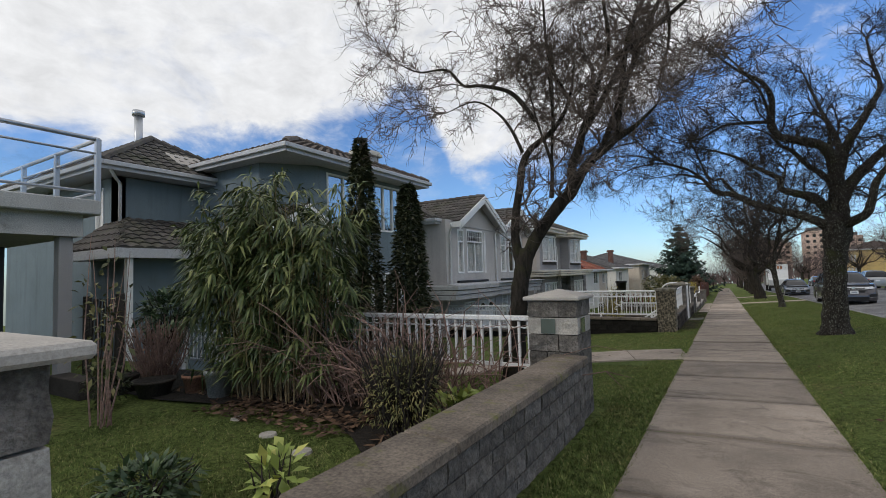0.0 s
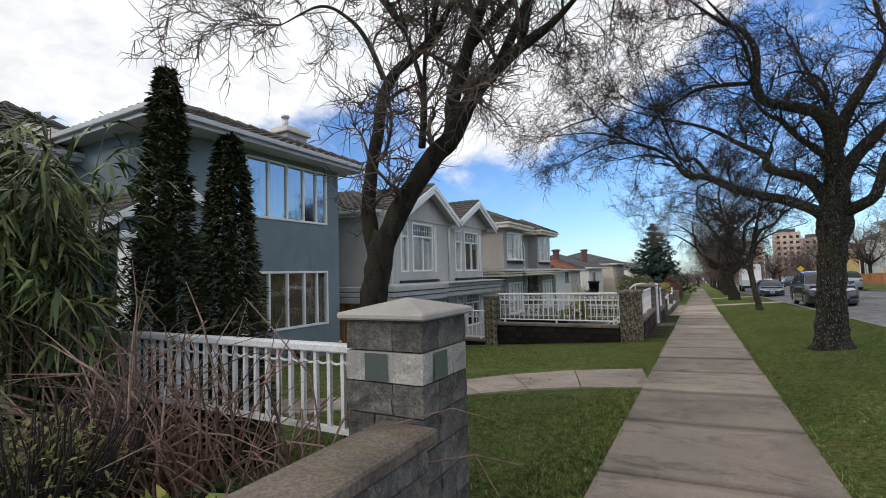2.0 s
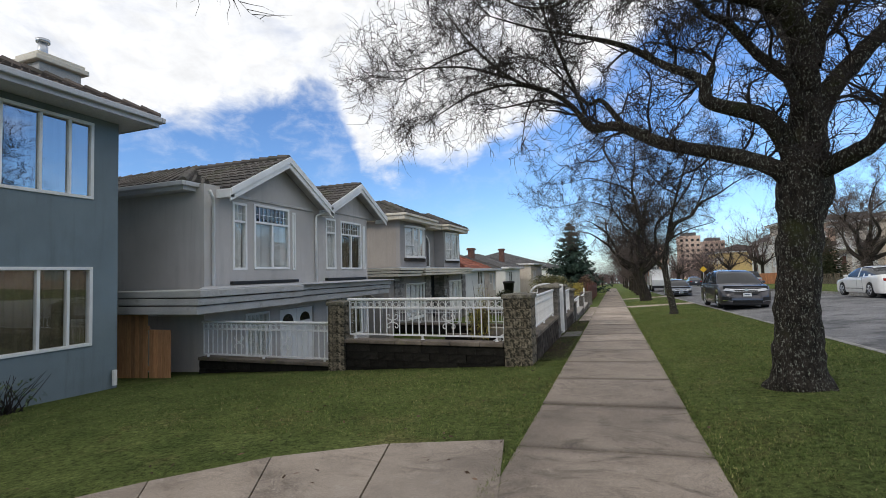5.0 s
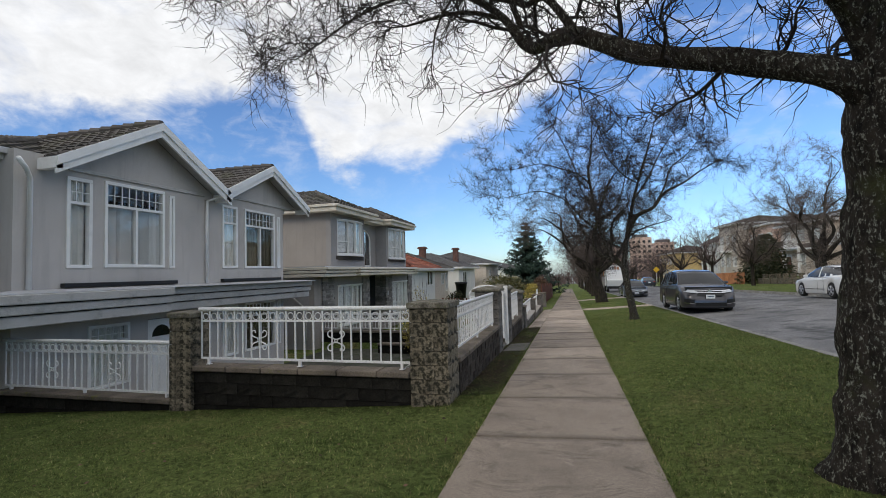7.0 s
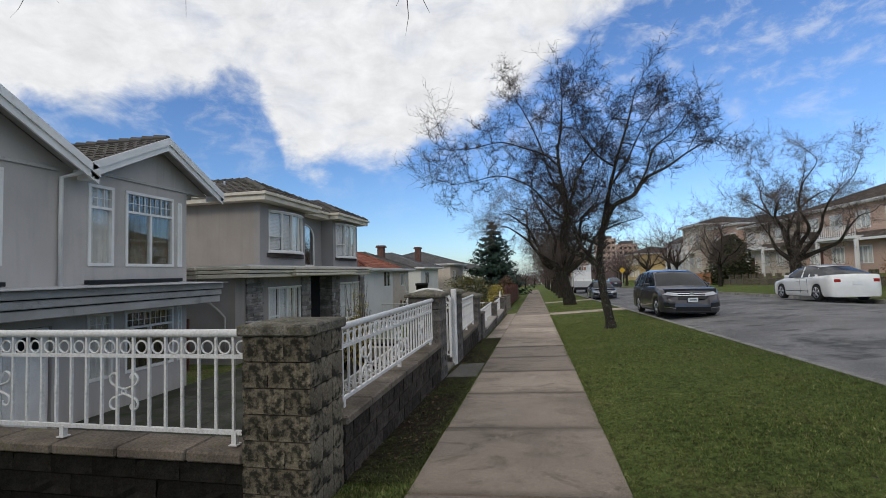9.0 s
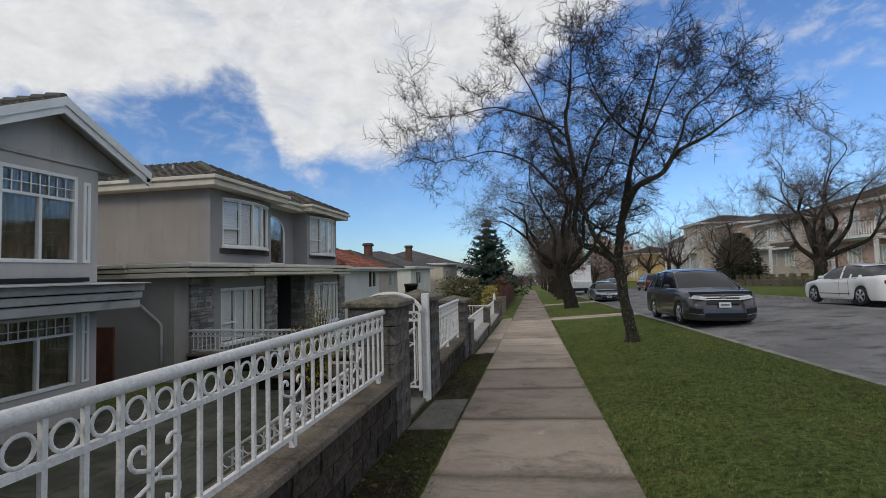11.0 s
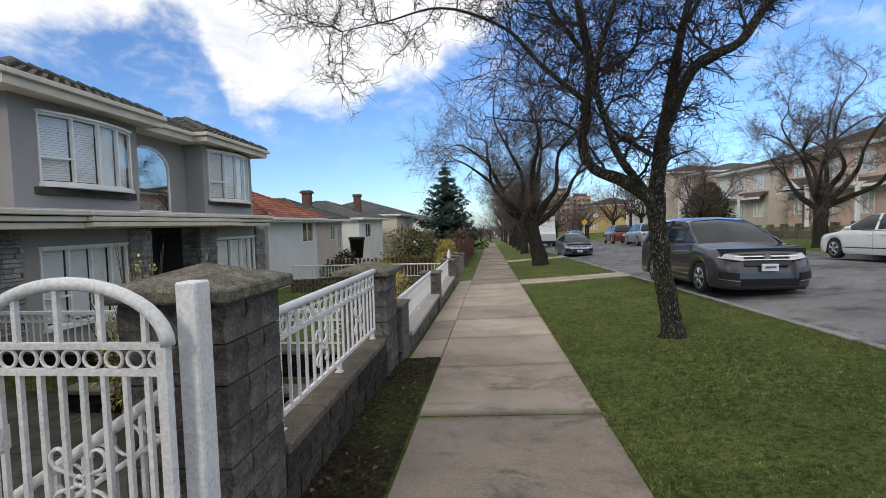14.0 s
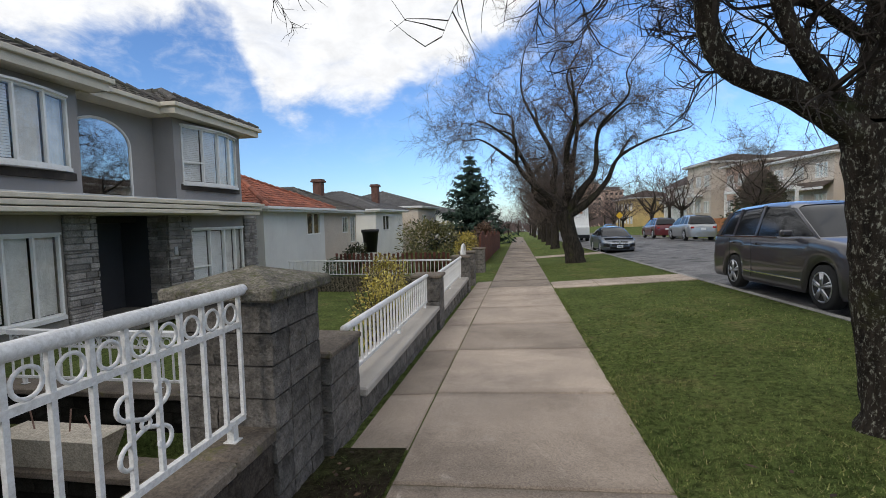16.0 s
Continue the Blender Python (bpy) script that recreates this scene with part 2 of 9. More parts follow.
STUCCO_CREAM = blotchy("cream siding", (0.62, 0.54, 0.46), 0.85, 1.05, 0.5, 90, 0.92, 0.2, 0.006).m
STUCCO_OCHRE = blotchy("ochre siding", (0.62, 0.45, 0.2), 0.85, 1.05, 0.5, 90, 0.92, 0.2, 0.006).m
TRIM_WHITE = blotchy("white paint", (0.81, 0.8, 0.78), 0.9, 1.06, 2, 60, 0.5, 0.1, 0.003, (0.42, 0.4, 0.36), (0.62, 0.85), vary=0.03).m
RAIL_WHITE = blotchy("grimy white enamel", (0.74, 0.73, 0.72), 0.88, 1.05, 6, 50, 0.45, 0.15, 0.002, (0.3, 0.31, 0.27), (0.64, 0.8), vary=0.04).m
TRIM_GREIGE = blotchy("beige painted fascia", (0.66, 0.6, 0.5), 0.85, 1.08, 1.2, 60, 0.7, 0.15, 0.004, (0.25, 0.23, 0.19), (0.64, 0.85), streak=0.12, grain=0.4).m
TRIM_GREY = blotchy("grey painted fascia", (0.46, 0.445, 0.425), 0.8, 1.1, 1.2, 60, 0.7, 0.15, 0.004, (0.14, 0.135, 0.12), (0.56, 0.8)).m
GUTTER = blotchy("pale grey gutter", (0.52, 0.52, 0.53), 0.85, 1.08, 1.0, 60, 0.5, 0.1, 0.003).m
WOOD = Mat("new cedar boards", 0.8)
_g = WOOD.noise(3.0, 5, 0.6, WOOD.mapped((14, 14, 1.2)), 0.6)
WOOD.colour(WOOD.mix(1.0, WOOD.ramp(_g, [(0.3, (0.4, 0.19, 0.085)), (0.7, (0.62, 0.34, 0.17))]), WOOD.step(WOOD.random(), 0, 1, 0.75, 1.2), "MULTIPLY"))
WOOD.bump(_g, 0.3, 0.004)
WOOD = WOOD.m
WOOD_RED = blotchy("red-brown stained timber", (0.13, 0.05, 0.035), 0.6, 1.3, 2, 40, 0.8, 0.3, 0.006, vary=0.2).m
# dark timber; also the painted shade in the gaps of the canopy boards
WOOD_DARK_AND_SHADE = blotchy("dark weathered timber and gap shade", (0.05, 0.042, 0.036), 0.6, 1.4, 2, 40, 0.85, 0.3, 0.006, vary=0.2).m
WOOD_ORANGE = blotchy("orange timber fence", (0.42, 0.18, 0.08), 0.7, 1.2, 1, 30, 0.85, 0.3, 0.006, vary=0.15).m


def tiles(name, c, moss, vary=0.28):
    m = Mat(name, 0.85)
    v = m.step(m.island(), 0, 1, 1 - vary, 1 + vary)
    col = m.mix(m.step(m.noise(0.9, 6, 0.7), 0.5, 0.72), c, moss)
    col = m.mix(1.0, col, v, "MULTIPLY")
    m.colour(col).bump(m.noise(60, 4), 0.4, 0.008)
    return m.m


ROOF_DARK = tiles("dark concrete roof tile", (0.085, 0.075, 0.068), (0.06, 0.062, 0.035))
ROOF_BROWN = tiles("brown concrete roof tile", (0.1, 0.078, 0.066), (0.07, 0.062, 0.045))
ROOF_RED = tiles("terracotta roof tile", (0.3, 0.1, 0.06), (0.16, 0.07, 0.05), 0.4)
ROOF_GREY = blotchy("grey shingle", (0.12, 0.115, 0.115), 0.7, 1.2, 1, 40, 0.9, 0.3, 0.01).m
BRICK_RED = blotchy("red chimney brick", (0.17, 0.09, 0.07), 0.6, 1.2, 4, 40, 0.9, 0.5, 0.01, vary=0.2).m

STONE = blotchy("stacked ledge stone", (0.27, 0.25, 0.235), 0.55, 1.3, 3, 30, 0.9, 0.6, 0.01, vary=0.35).m


def grass_mat(name, dark, light, dry, at=(0.58, 0.8)):
    """Turf: clumps with dark gaps between, broad tonal patches, dry areas."""
    m = Mat(name, 0.95, spec=0.05)
    n = m.noise(1.5, 6, 0.65)
    clump = m.noise(17, 5, 0.75, None, 0.4)
    f = m.noise(110, 3, 0.75)
    col = m.ramp(n, [(0.3, dark), (0.7, light)])
    col = m.mix(m.step(m.noise(0.7, 7, 0.72), *at), col, dry)
    col = m.mix(0.8, col, m.ramp(clump, [(0.34, (0.12, 0.12, 0.12)), (0.62, (0.8, 0.8, 0.8))]), "OVERLAY")
    col = m.mix(0.7, col, m.ramp(f, [(0.3, (0.12, 0.12, 0.12)), (0.7, (0.88, 0.88, 0.88))]), "OVERLAY")
    m.colour(col).bump(m.mix(0.5, f, clump), 1.0, 0.05)
    return m.m


LAWN = grass_mat("winter lawn", (0.07, 0.098, 0.028), (0.15, 0.182, 0.058), (0.21, 0.175, 0.08), (0.55, 0.74))
BLADE = Mat("grass blades", 0.8, spec=0.12)
_fresh = BLADE.ramp(BLADE.island(), [(0, (0.05, 0.085, 0.02)), (0.55, (0.13, 0.172, 0.05)), (0.9, (0.23, 0.255, 0.088)), (1, (0.34, 0.3, 0.15))])
_dry = BLADE.ramp(BLADE.island(), [(0, (0.065, 0.075, 0.025)), (0.5, (0.17, 0.17, 0.06)), (1, (0.31, 0.25, 0.12))])
_col = BLADE.mix(BLADE.step(BLADE.noise(0.9, 7, 0.72), 0.53, 0.7), _fresh, _dry)
BLADE.colour(BLADE.mix(0.7, _col, BLADE.ramp(BLADE.noise(13, 4, 0.7), [(0.36, (0.1, 0.1, 0.1)), (0.62, (0.82, 0.82, 0.82))]), "OVERLAY"))
BLADE = BLADE.m
SOIL = blotchy("dark soil and litter", (0.018, 0.015, 0.012), 0.5, 1.8, 6, 60, 0.95, 1.0, 0.03, (0.06, 0.042, 0.026), (0.55, 0.7)).m
PAVING = blotchy("yard concrete", (0.2, 0.185, 0.165), 0.7, 1.2, 1, 50, 0.9, 0.3, 0.005, (0.09, 0.085, 0.06), (0.5, 0.75)).m


def bark_mat(name, dark, light, lichen, amount):
    m = Mat(name, 0.95, spec=0.15)
    r = m.noise(1.0, 6, 0.7, m.mapped((16, 16, 4)), 0.5)
    col = m.ramp(r, [(0.35, dark), (0.65, light)])
    spots = m.step(m.noise(1.0, 6, 0.78, m.mapped((46, 46, 24))), *amount)
    col = m.mix(spots, col, lichen)
    col = m.mix(m.step(m.noise(2.2, 5, 0.7), 0.55, 0.75), col, (0.045, 0.05, 0.018))
    m.colour(col).bump(m.mix(0.4, r, m.noise(40, 4)), 1.0, 0.05)
    return m.m


BARK = bark_mat("lichen-flecked bark", (0.01, 0.008, 0.007), (0.045, 0.037, 0.03), (0.27, 0.27, 0.225), (0.545, 0.62))
BARK_PLAIN = bark_mat("dark mossy bark", (0.014, 0.012, 0.01), (0.05, 0.042, 0.034), (0.1, 0.1, 0.06), (0.62, 0.72))
TWIG = blotchy("dark twigs", (0.032, 0.026, 0.023), 0.6, 1.4, 3, 30, 0.9, 0, 0).m
TWIG_PALE = blotchy("pale grey-brown twigs", (0.11, 0.086, 0.073), 0.6, 1.4, 3, 30, 0.9, 0, 0).m
TWIG_RED = blotchy("reddish canes", (0.21, 0.135, 0.11), 0.6, 1.5, 3, 30, 0.85, 0, 0, vary=0.2).m
TWIG_FAR = blotchy("hazy bare crowns", (0.12, 0.085, 0.08), 0.7, 1.3, 0.3, 8, 0.95, 0, 0).m


def leaf_mat(name, a, b, c, rough=0.55):
    m = Mat(name, rough, spec=0.35)
    col = m.ramp(m.island(), [(0.0, a), (0.55, b), (1.0, c)])
    col = m.mix(0.5, col, m.ramp(m.noise(1.7, 4), [(0.3, (0.3, 0.3, 0.3)), (0.7, (0.75, 0.75, 0.75))]), "OVERLAY")
    m.colour(col)
    return m.m


LEAF_BAMBOO = leaf_mat("bamboo leaves", (0.025, 0.04, 0.014), (0.07, 0.1, 0.032), (0.24, 0.25, 0.09), 0.42)
LEAF_CONIFER = leaf_mat("conifer sprays", (0.022, 0.031, 0.013), (0.045, 0.055, 0.023), (0.095, 0.09, 0.042), 0.8)
LEAF_SPRUCE = leaf_mat("spruce needles", (0.012, 0.03, 0.022), (0.025, 0.05, 0.035), (0.05, 0.085, 0.055), 0.8)
LEAF_LAUREL = leaf_mat("glossy dark leaves", (0.02, 0.04, 0.018), (0.05, 0.085, 0.035), (0.14, 0.18, 0.09), 0.35)
LEAF_LIME = leaf_mat("yellow-green leaves", (0.16, 0.21, 0.04), (0.3, 0.36, 0.09), (0.5, 0.47, 0.13), 0.45)
LEAF_YELLOW = leaf_mat("yellowing shrub leaves", (0.17, 0.15, 0.03), (0.42, 0.34, 0.07), (0.62, 0.5, 0.12))
LEAF_OLIVE = leaf_mat("olive shrub leaves", (0.05, 0.055, 0.02), (0.12, 0.12, 0.04), (0.24, 0.2, 0.08))
LEAF_BROWN = leaf_mat("dry brown leaves", (0.035, 0.021, 0.013), (0.085, 0.05, 0.03), (0.19, 0.115, 0.07), 0.8)
LEAF_RUST = leaf_mat("rust-orange leaves", (0.14, 0.06, 0.02), (0.3, 0.13, 0.04), (0.42, 0.22, 0.08))


def paint(name, c, rough=0.3, metal=0.0, coat=0.0):
    m = Mat(name, rough, metal)
    n = m.noise(5, 4)
    m.colour(m.mix(n, scaled(c, 0.9), scaled(c, 1.08)))
    m.b.inputs["Coat Weight"].default_value = coat
    m.b.inputs["Coat Roughness"].default_value = 0.05
    return m.m


CAR_GREY = paint("grey metallic paint", (0.06, 0.055, 0.062), 0.3, 0.35, 1.0)
CAR_WHITE = paint("white car paint", (0.75, 0.75, 0.74), 0.35, 0.0, 1.0)
CAR_SILVER = paint("silver car paint", (0.4, 0.41, 0.42), 0.35, 0.7, 1.0)
CAR_RED = paint("maroon car paint", (0.13, 0.02, 0.025), 0.35, 0.2, 1.0)
CAR_DARK = paint("dark blue car paint", (0.03, 0.035, 0.05), 0.35, 0.3, 1.0)
CAR_BLUEGREY = paint("blue-grey car paint", (0.14, 0.16, 0.2), 0.35, 0.5, 1.0)
TYRE = paint("black rubber", (0.02, 0.02, 0.02), 0.85)
PLASTIC_BLACK = paint("black plastic", (0.015, 0.015, 0.016), 0.5)
CHROME = paint("chrome", (0.75, 0.76, 0.78), 0.12, 1.0)
ALLOY = paint("alloy wheel", (0.5, 0.5, 0.52), 0.3, 0.9)
LAMP_CLEAR = paint("clear lamp lens", (0.5, 0.52, 0.56), 0.1, 0.4, 1.0)
LAMP_RED = paint("red lamp lens", (0.35, 0.015, 0.015), 0.12, 0.0, 1.0)
PLATE = paint("white number plate", (0.72, 0.74, 0.76), 0.5)
CAR_GLASS = paint("tinted car glass", (0.012, 0.014, 0.017), 0.08, 0.0, 0.0)
GLASS_TILE = paint("grey-green glass tile", (0.1, 0.12, 0.11), 0.06, 0.0, 1.0)
METAL_PIPE = paint("galvanised flue", (0.5, 0.51, 0.53), 0.4, 0.7)
CURTAIN = blotchy("pale curtain", (0.8, 0.78, 0.74), 0.8, 1.1, 3, 30, 0.95, 0.3, 0.01, streak=0.3).m
CURTAIN_DARK = blotchy("dark drapes", (0.11, 0.095, 0.058), 0.6, 1.4, 2, 30, 0.95, 0.3, 0.01, streak=0.5).m
BLIND = blotchy("pale blinds", (0.8, 0.8, 0.8), 0.9, 1.05, 3, 30, 0.8, 0.1, 0.005).m
# the gloom of rooms without light, put into a near-black colour
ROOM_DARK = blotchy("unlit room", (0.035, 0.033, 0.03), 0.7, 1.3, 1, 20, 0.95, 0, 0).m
DOOR_AND_SLOT_BLACK = paint("black door and slot paint", (0.012, 0.012, 0.013), 0.4)
TERRACOTTA = blotchy("terracotta pot", (0.32, 0.16, 0.1), 0.7, 1.1, 6, 50, 0.9, 0.2, 0.004).m
POT_GREY = blotchy("grey plastic pot", (0.3, 0.3, 0.29), 0.8, 1.1, 5, 50, 0.7, 0.1, 0.004).m
POT_BUFF = blotchy("buff concrete planter", (0.45, 0.4, 0.33), 0.8, 1.1, 5, 50, 0.9, 0.2, 0.004).m
SIGN_YELLOW = paint("yellow sign", (0.65, 0.4, 0.03), 0.5)


def glass(name, tint, base):
    m = bpy.data.materials.new(name)
    m.use_nodes = True
    t = m.node_tree
    t.nodes.clear()
    o, mx = t.nodes.new("ShaderNodeOutputMaterial"), t.nodes.new("ShaderNodeMixShader")
    tr, gl = t.nodes.new("ShaderNodeBsdfTransparent"), t.nodes.new("ShaderNodeBsdfGlossy")
    fr, pw, ad = t.nodes.new("ShaderNodeLayerWeight"), t.nodes.new("ShaderNodeMath"), t.nodes.new("ShaderNodeMath")
    nz, bp = t.nodes.new("ShaderNodeTexNoise"), t.nodes.new("ShaderNodeBump")
    nz.inputs["Scale"].default_value, bp.inputs["Strength"].default_value, bp.inputs["Distance"].default_value = 1.2, 0.06, 0.02
    t.links.new(nz.outputs[0], bp.inputs["Height"])
    t.links.new(bp.outputs[0], gl.inputs["Normal"])
    # the same gloss from either side of the pane: little seen straight on, much at a slant
    pw.operation, pw.inputs[1].default_value = "POWER", 4.0
    ad.operation, ad.use_clamp = "MULTIPLY_ADD", True
    ad.inputs[1].default_value, ad.inputs[2].default_value = 0.75, base + 0.03
    tr.inputs[0].default_value = (*tint, 1)
    gl.inputs["Roughness"].default_value = 0.02
    fr.inputs["Blend"].default_value = 0.5
    t.links.new(fr.outputs["Facing"], pw.inputs[0])
    t.links.new(pw.outputs[0], ad.inputs[0])
    t.links.new(ad.outputs[0], mx.inputs[0])
    t.links.new(tr.outputs[0], mx.inputs[1])
    t.links.new(gl.outputs[0], mx.inputs[2])
    t.links.new(mx.outputs[0], o.inputs[0])
    return m


GLASS = glass("window glass", (0.95, 0.96, 0.96), 0.06)
GLASS_COATED = glass("reflective window glass", (0.45, 0.5, 0.52), 0.42)

# ---- building helpers ----


class Geo:
    """Collects vertices and faces for one mesh."""

    def __init__(self):
        self.v, self.f, self.smooth, self.weld = [], [], False, False

    def face(self, *pts):
        i = len(self.v)
        self.v += [tuple(p) for p in pts]
        self.f.append(tuple(range(i, i + len(pts))))
        return self

    def hexa(self, p):
        """Eight corners: four below, four above, each anticlockwise from above."""
        i = len(self.v)
        self.v += [tuple(q) for q in p]
        self.f += [tuple(i + k for k in q) for q in ((3, 2, 1, 0), (4, 5, 6, 7), (0, 1, 5, 4), (1, 2, 6, 5), (2, 3, 7, 6), (3, 0, 4, 7))]
        return self

    def box(self, x0, y0, z0, x1, y1, z1, c=0.0):
        if c <= 0:
            return self.hexa([(x0, y0, z0), (x1, y0, z0), (x1, y1, z0), (x0, y1, z0), (x0, y0, z1), (x1, y0, z1), (x1, y1, z1), (x0, y1, z1)])
        bm = bmesh.new()
        bmesh.ops.create_cube(bm, size=1.0)
        for q in bm.verts:
            q.co = ((x0 + x1) / 2 + q.co.x * (x1 - x0), (y0 + y1) / 2 + q.co.y * (y1 - y0), (z0 + z1) / 2 + q.co.z * (z1 - z0))
        bmesh.ops.bevel(bm, geom=bm.edges[:], offset=c, segments=1, affect="EDGES")
        return self.add_bm(bm)

    def add_bm(self, bm):
        i = len(self.v)
        bm.verts.index_update()
        self.v += [tuple(q.co) for q in bm.verts]
        self.f += [tuple(i + q.index for q in f.verts) for f in bm.faces]
        bm.free()
        return self

    def prism(self, poly, z0, z1):
        """poly: x, y corners anticlockwise."""
        i, n = len(self.v), len(poly)
        self.v += [(x, y, z0) for x, y in poly] + [(x, y, z1) for x, y in poly]
        self.f += [tuple(i + k for k in reversed(range(n))), tuple(i + n + k for k in range(n))]
        self.f += [(i + k, i + (k + 1) % n, i + n + (k + 1) % n, i + n + k) for k in range(n)]
        return self

    def extrude_x(self, poly, x0, x1):
        """poly: y, z corners."""
        i, n = len(self.v), len(poly)
        self.v += [(x0, y, z) for y, z in poly] + [(x1, y, z) for y, z in poly]
        self.f += [tuple(i + k for k in reversed(range(n))), tuple(i + n + k for k in range(n))]
        self.f += [(i + k, i + (k + 1) % n, i + n + (k + 1) % n, i + n + k) for k in range(n)]
        return self

    def extrude_y(self, poly, y0, y1):
        """poly: x, z corners."""
        i, n = len(self.v), len(poly)
        self.v += [(x, y0, z) for x, z in poly] + [(x, y1, z) for x, z in poly]
        self.f += [tuple(i + k for k in range(n)), tuple(i + n + k for k in reversed(range(n)))]
        self.f += [(i + (k + 1) % n, i + k, i + n + k, i + n + (k + 1) % n) for k in range(n)]
        return self

    def tube(self, pts, radii, n=8, cap=True):
        pts = [Vector(p) for p in pts]
        i0 = len(self.v)
        up = None
        for k, p in enumerate(pts):
            d = (pts[min(k + 1, len(pts) - 1)] - pts[max(k - 1, 0)]).normalized()
            if up is None:
                up = d.orthogonal().normalized()
            up = (up - d * up.dot(d))
            up = up.normalized() if up.length > 1e-6 else d.orthogonal().normalized()
            s = d.cross(up)
            r = radii[k] if isinstance(radii, (list, tuple)) else radii
            for a in range(n):
                w = 2 * math.pi * a / n
                self.v.append(tuple(p + (up * math.cos(w) + s * math.sin(w)) * r))
        for k in range(len(pts) - 1):
            for a in range(n):
                b = (a + 1) % n
                self.f.append((i0 + k * n + a, i0 + k * n + b, i0 + (k + 1) * n + b, i0 + (k + 1) * n + a))
        if cap:
            self.f.append(tuple(i0 + a for a in reversed(range(n))))
            self.f.append(tuple(i0 + (len(pts) - 1) * n + a for a in range(n)))
        return self

    def ring(self, centre, normal, R, r, n=14, k=5):
        c, nn = Vector(centre), Vector(normal).normalized()
        u = nn.orthogonal().normalized()
        w = nn.cross(u)
        i0 = len(self.v)
        for a in range(n):
            t = 2 * math.pi * a / n
            d = u * math.cos(t) + w * math.sin(t)
            for b in range(k):
                s = 2 * math.pi * b / k
                self.v.append(tuple(c + d * (R + r * math.cos(s)) + nn * (r * math.sin(s))))
        for a in range(n):
            for b in range(k):
                a2, b2 = (a + 1) % n, (b + 1) % k
                self.f.append((i0 + a * k + b, i0 + a2 * k + b, i0 + a2 * k + b2, i0 + a * k + b2))
        return self

    def mesh(self, name, material, smooth=False):
        me = bpy.data.meshes.new(name)
        me.from_pydata(self.v, [], self.f)
        if self.weld:
            bm = bmesh.new()
            bm.from_mesh(me)
            bmesh.ops.remove_doubles(bm, verts=bm.verts[:], dist=0.0005)
            bm.to_mesh(me)
            bm.free()
        me.materials.append(material)
        if smooth or self.smooth:
            me.polygons.foreach_set("use_smooth", [True] * len(me.polygons))
        me.update()
        return me


def thing(name, label, category, at=(0, 0, 0), group="", kind=""):
    ob = new(name)
    ob.location = at
    ob.empty_display_size = 0.2
    return tagged(ob, label, category, group, kind)


def part(name, geo, material, parent=None, label="", smooth=False):
    """Links a Geo (or a ready mesh) as one mesh object, under a thing or a part; coordinates are the world's."""
    me = geo if isinstance(geo, bpy.types.Mesh) else geo.mesh(name, material, smooth)
    ob = new(name, me)
    if parent is not None:
        ob.parent = parent
        if parent.parent is None:
            ob.matrix_parent_inverse = parent.matrix_basis.inverted()
    return tagged(ob, label)


def piece(name, me, at, parent, turn=0.0):
    """One of many alike pieces on shared mesh data, at a place in the world."""
    ob = part(name, me, None, parent)
    ob.location = at
    ob.rotation_euler = (0, 0, turn)
    return ob


def single(name, geo, material, label, category, smooth=False, kind="", group=""):
    return tagged(part(name, geo, material, None, "", smooth), label, category, group, kind)


def lerp(a, b, t):
    return a + (b - a) * t


def curve_at(table, x):
    """Piecewise linear."""
    if x <= table[0][0]:
        return table[0][1]
    for (a, va), (b, vb) in zip(table, table[1:]):
        if x <= b:
            return lerp(va, vb, (x - a) / (b - a))
    return table[-1][1]


FALL = 0.027                       # the street falls away from the start
ACROSS = [(-90, -3.2), (-14, -0.8), (-10.4, -0.63), (-0.78, -0.025), (0.85, 0.025), (1.4, 0.14), (2.2, 0.25), (3.2, 0.28), (4.35, 0.25)]
ROAD_X = [(4.45, 0.11), (8.0, 0.42), (11.0, 0.55), (13.4, 0.45)]
BEYOND = [(13.5, 0.6), (18.0, 0.85), (22.0, 1.0), (23.5, 1.6), (60, 3.0), (150, 4.0)]


def ground_z(x, y):
    z = -FALL * y
    if x <= 4.36:
        z += curve_at(ACROSS, x)
        if x > 0.85 and y > 31:
            z -= (curve_at(ACROSS, x) - lerp(0.025, 0.25, (x - 0.85) / 3.5)) * min(1.0, (y - 31) / 4)
    elif x < 13.5:
        z += curve_at(ROAD_X, x) - 0.07
    else:
        z += curve_at(BEYOND, x)
    if x < -1.64:
        if 16.75 < y < 28.9:
            z = min(z, -1.9)
        elif 28.9 <= y < 70:
            z = min(z, -1.65 - 0.027 * (y - 29))
        elif y < 5.6:
            z = max(z, -FALL * y - 0.09)
    return z

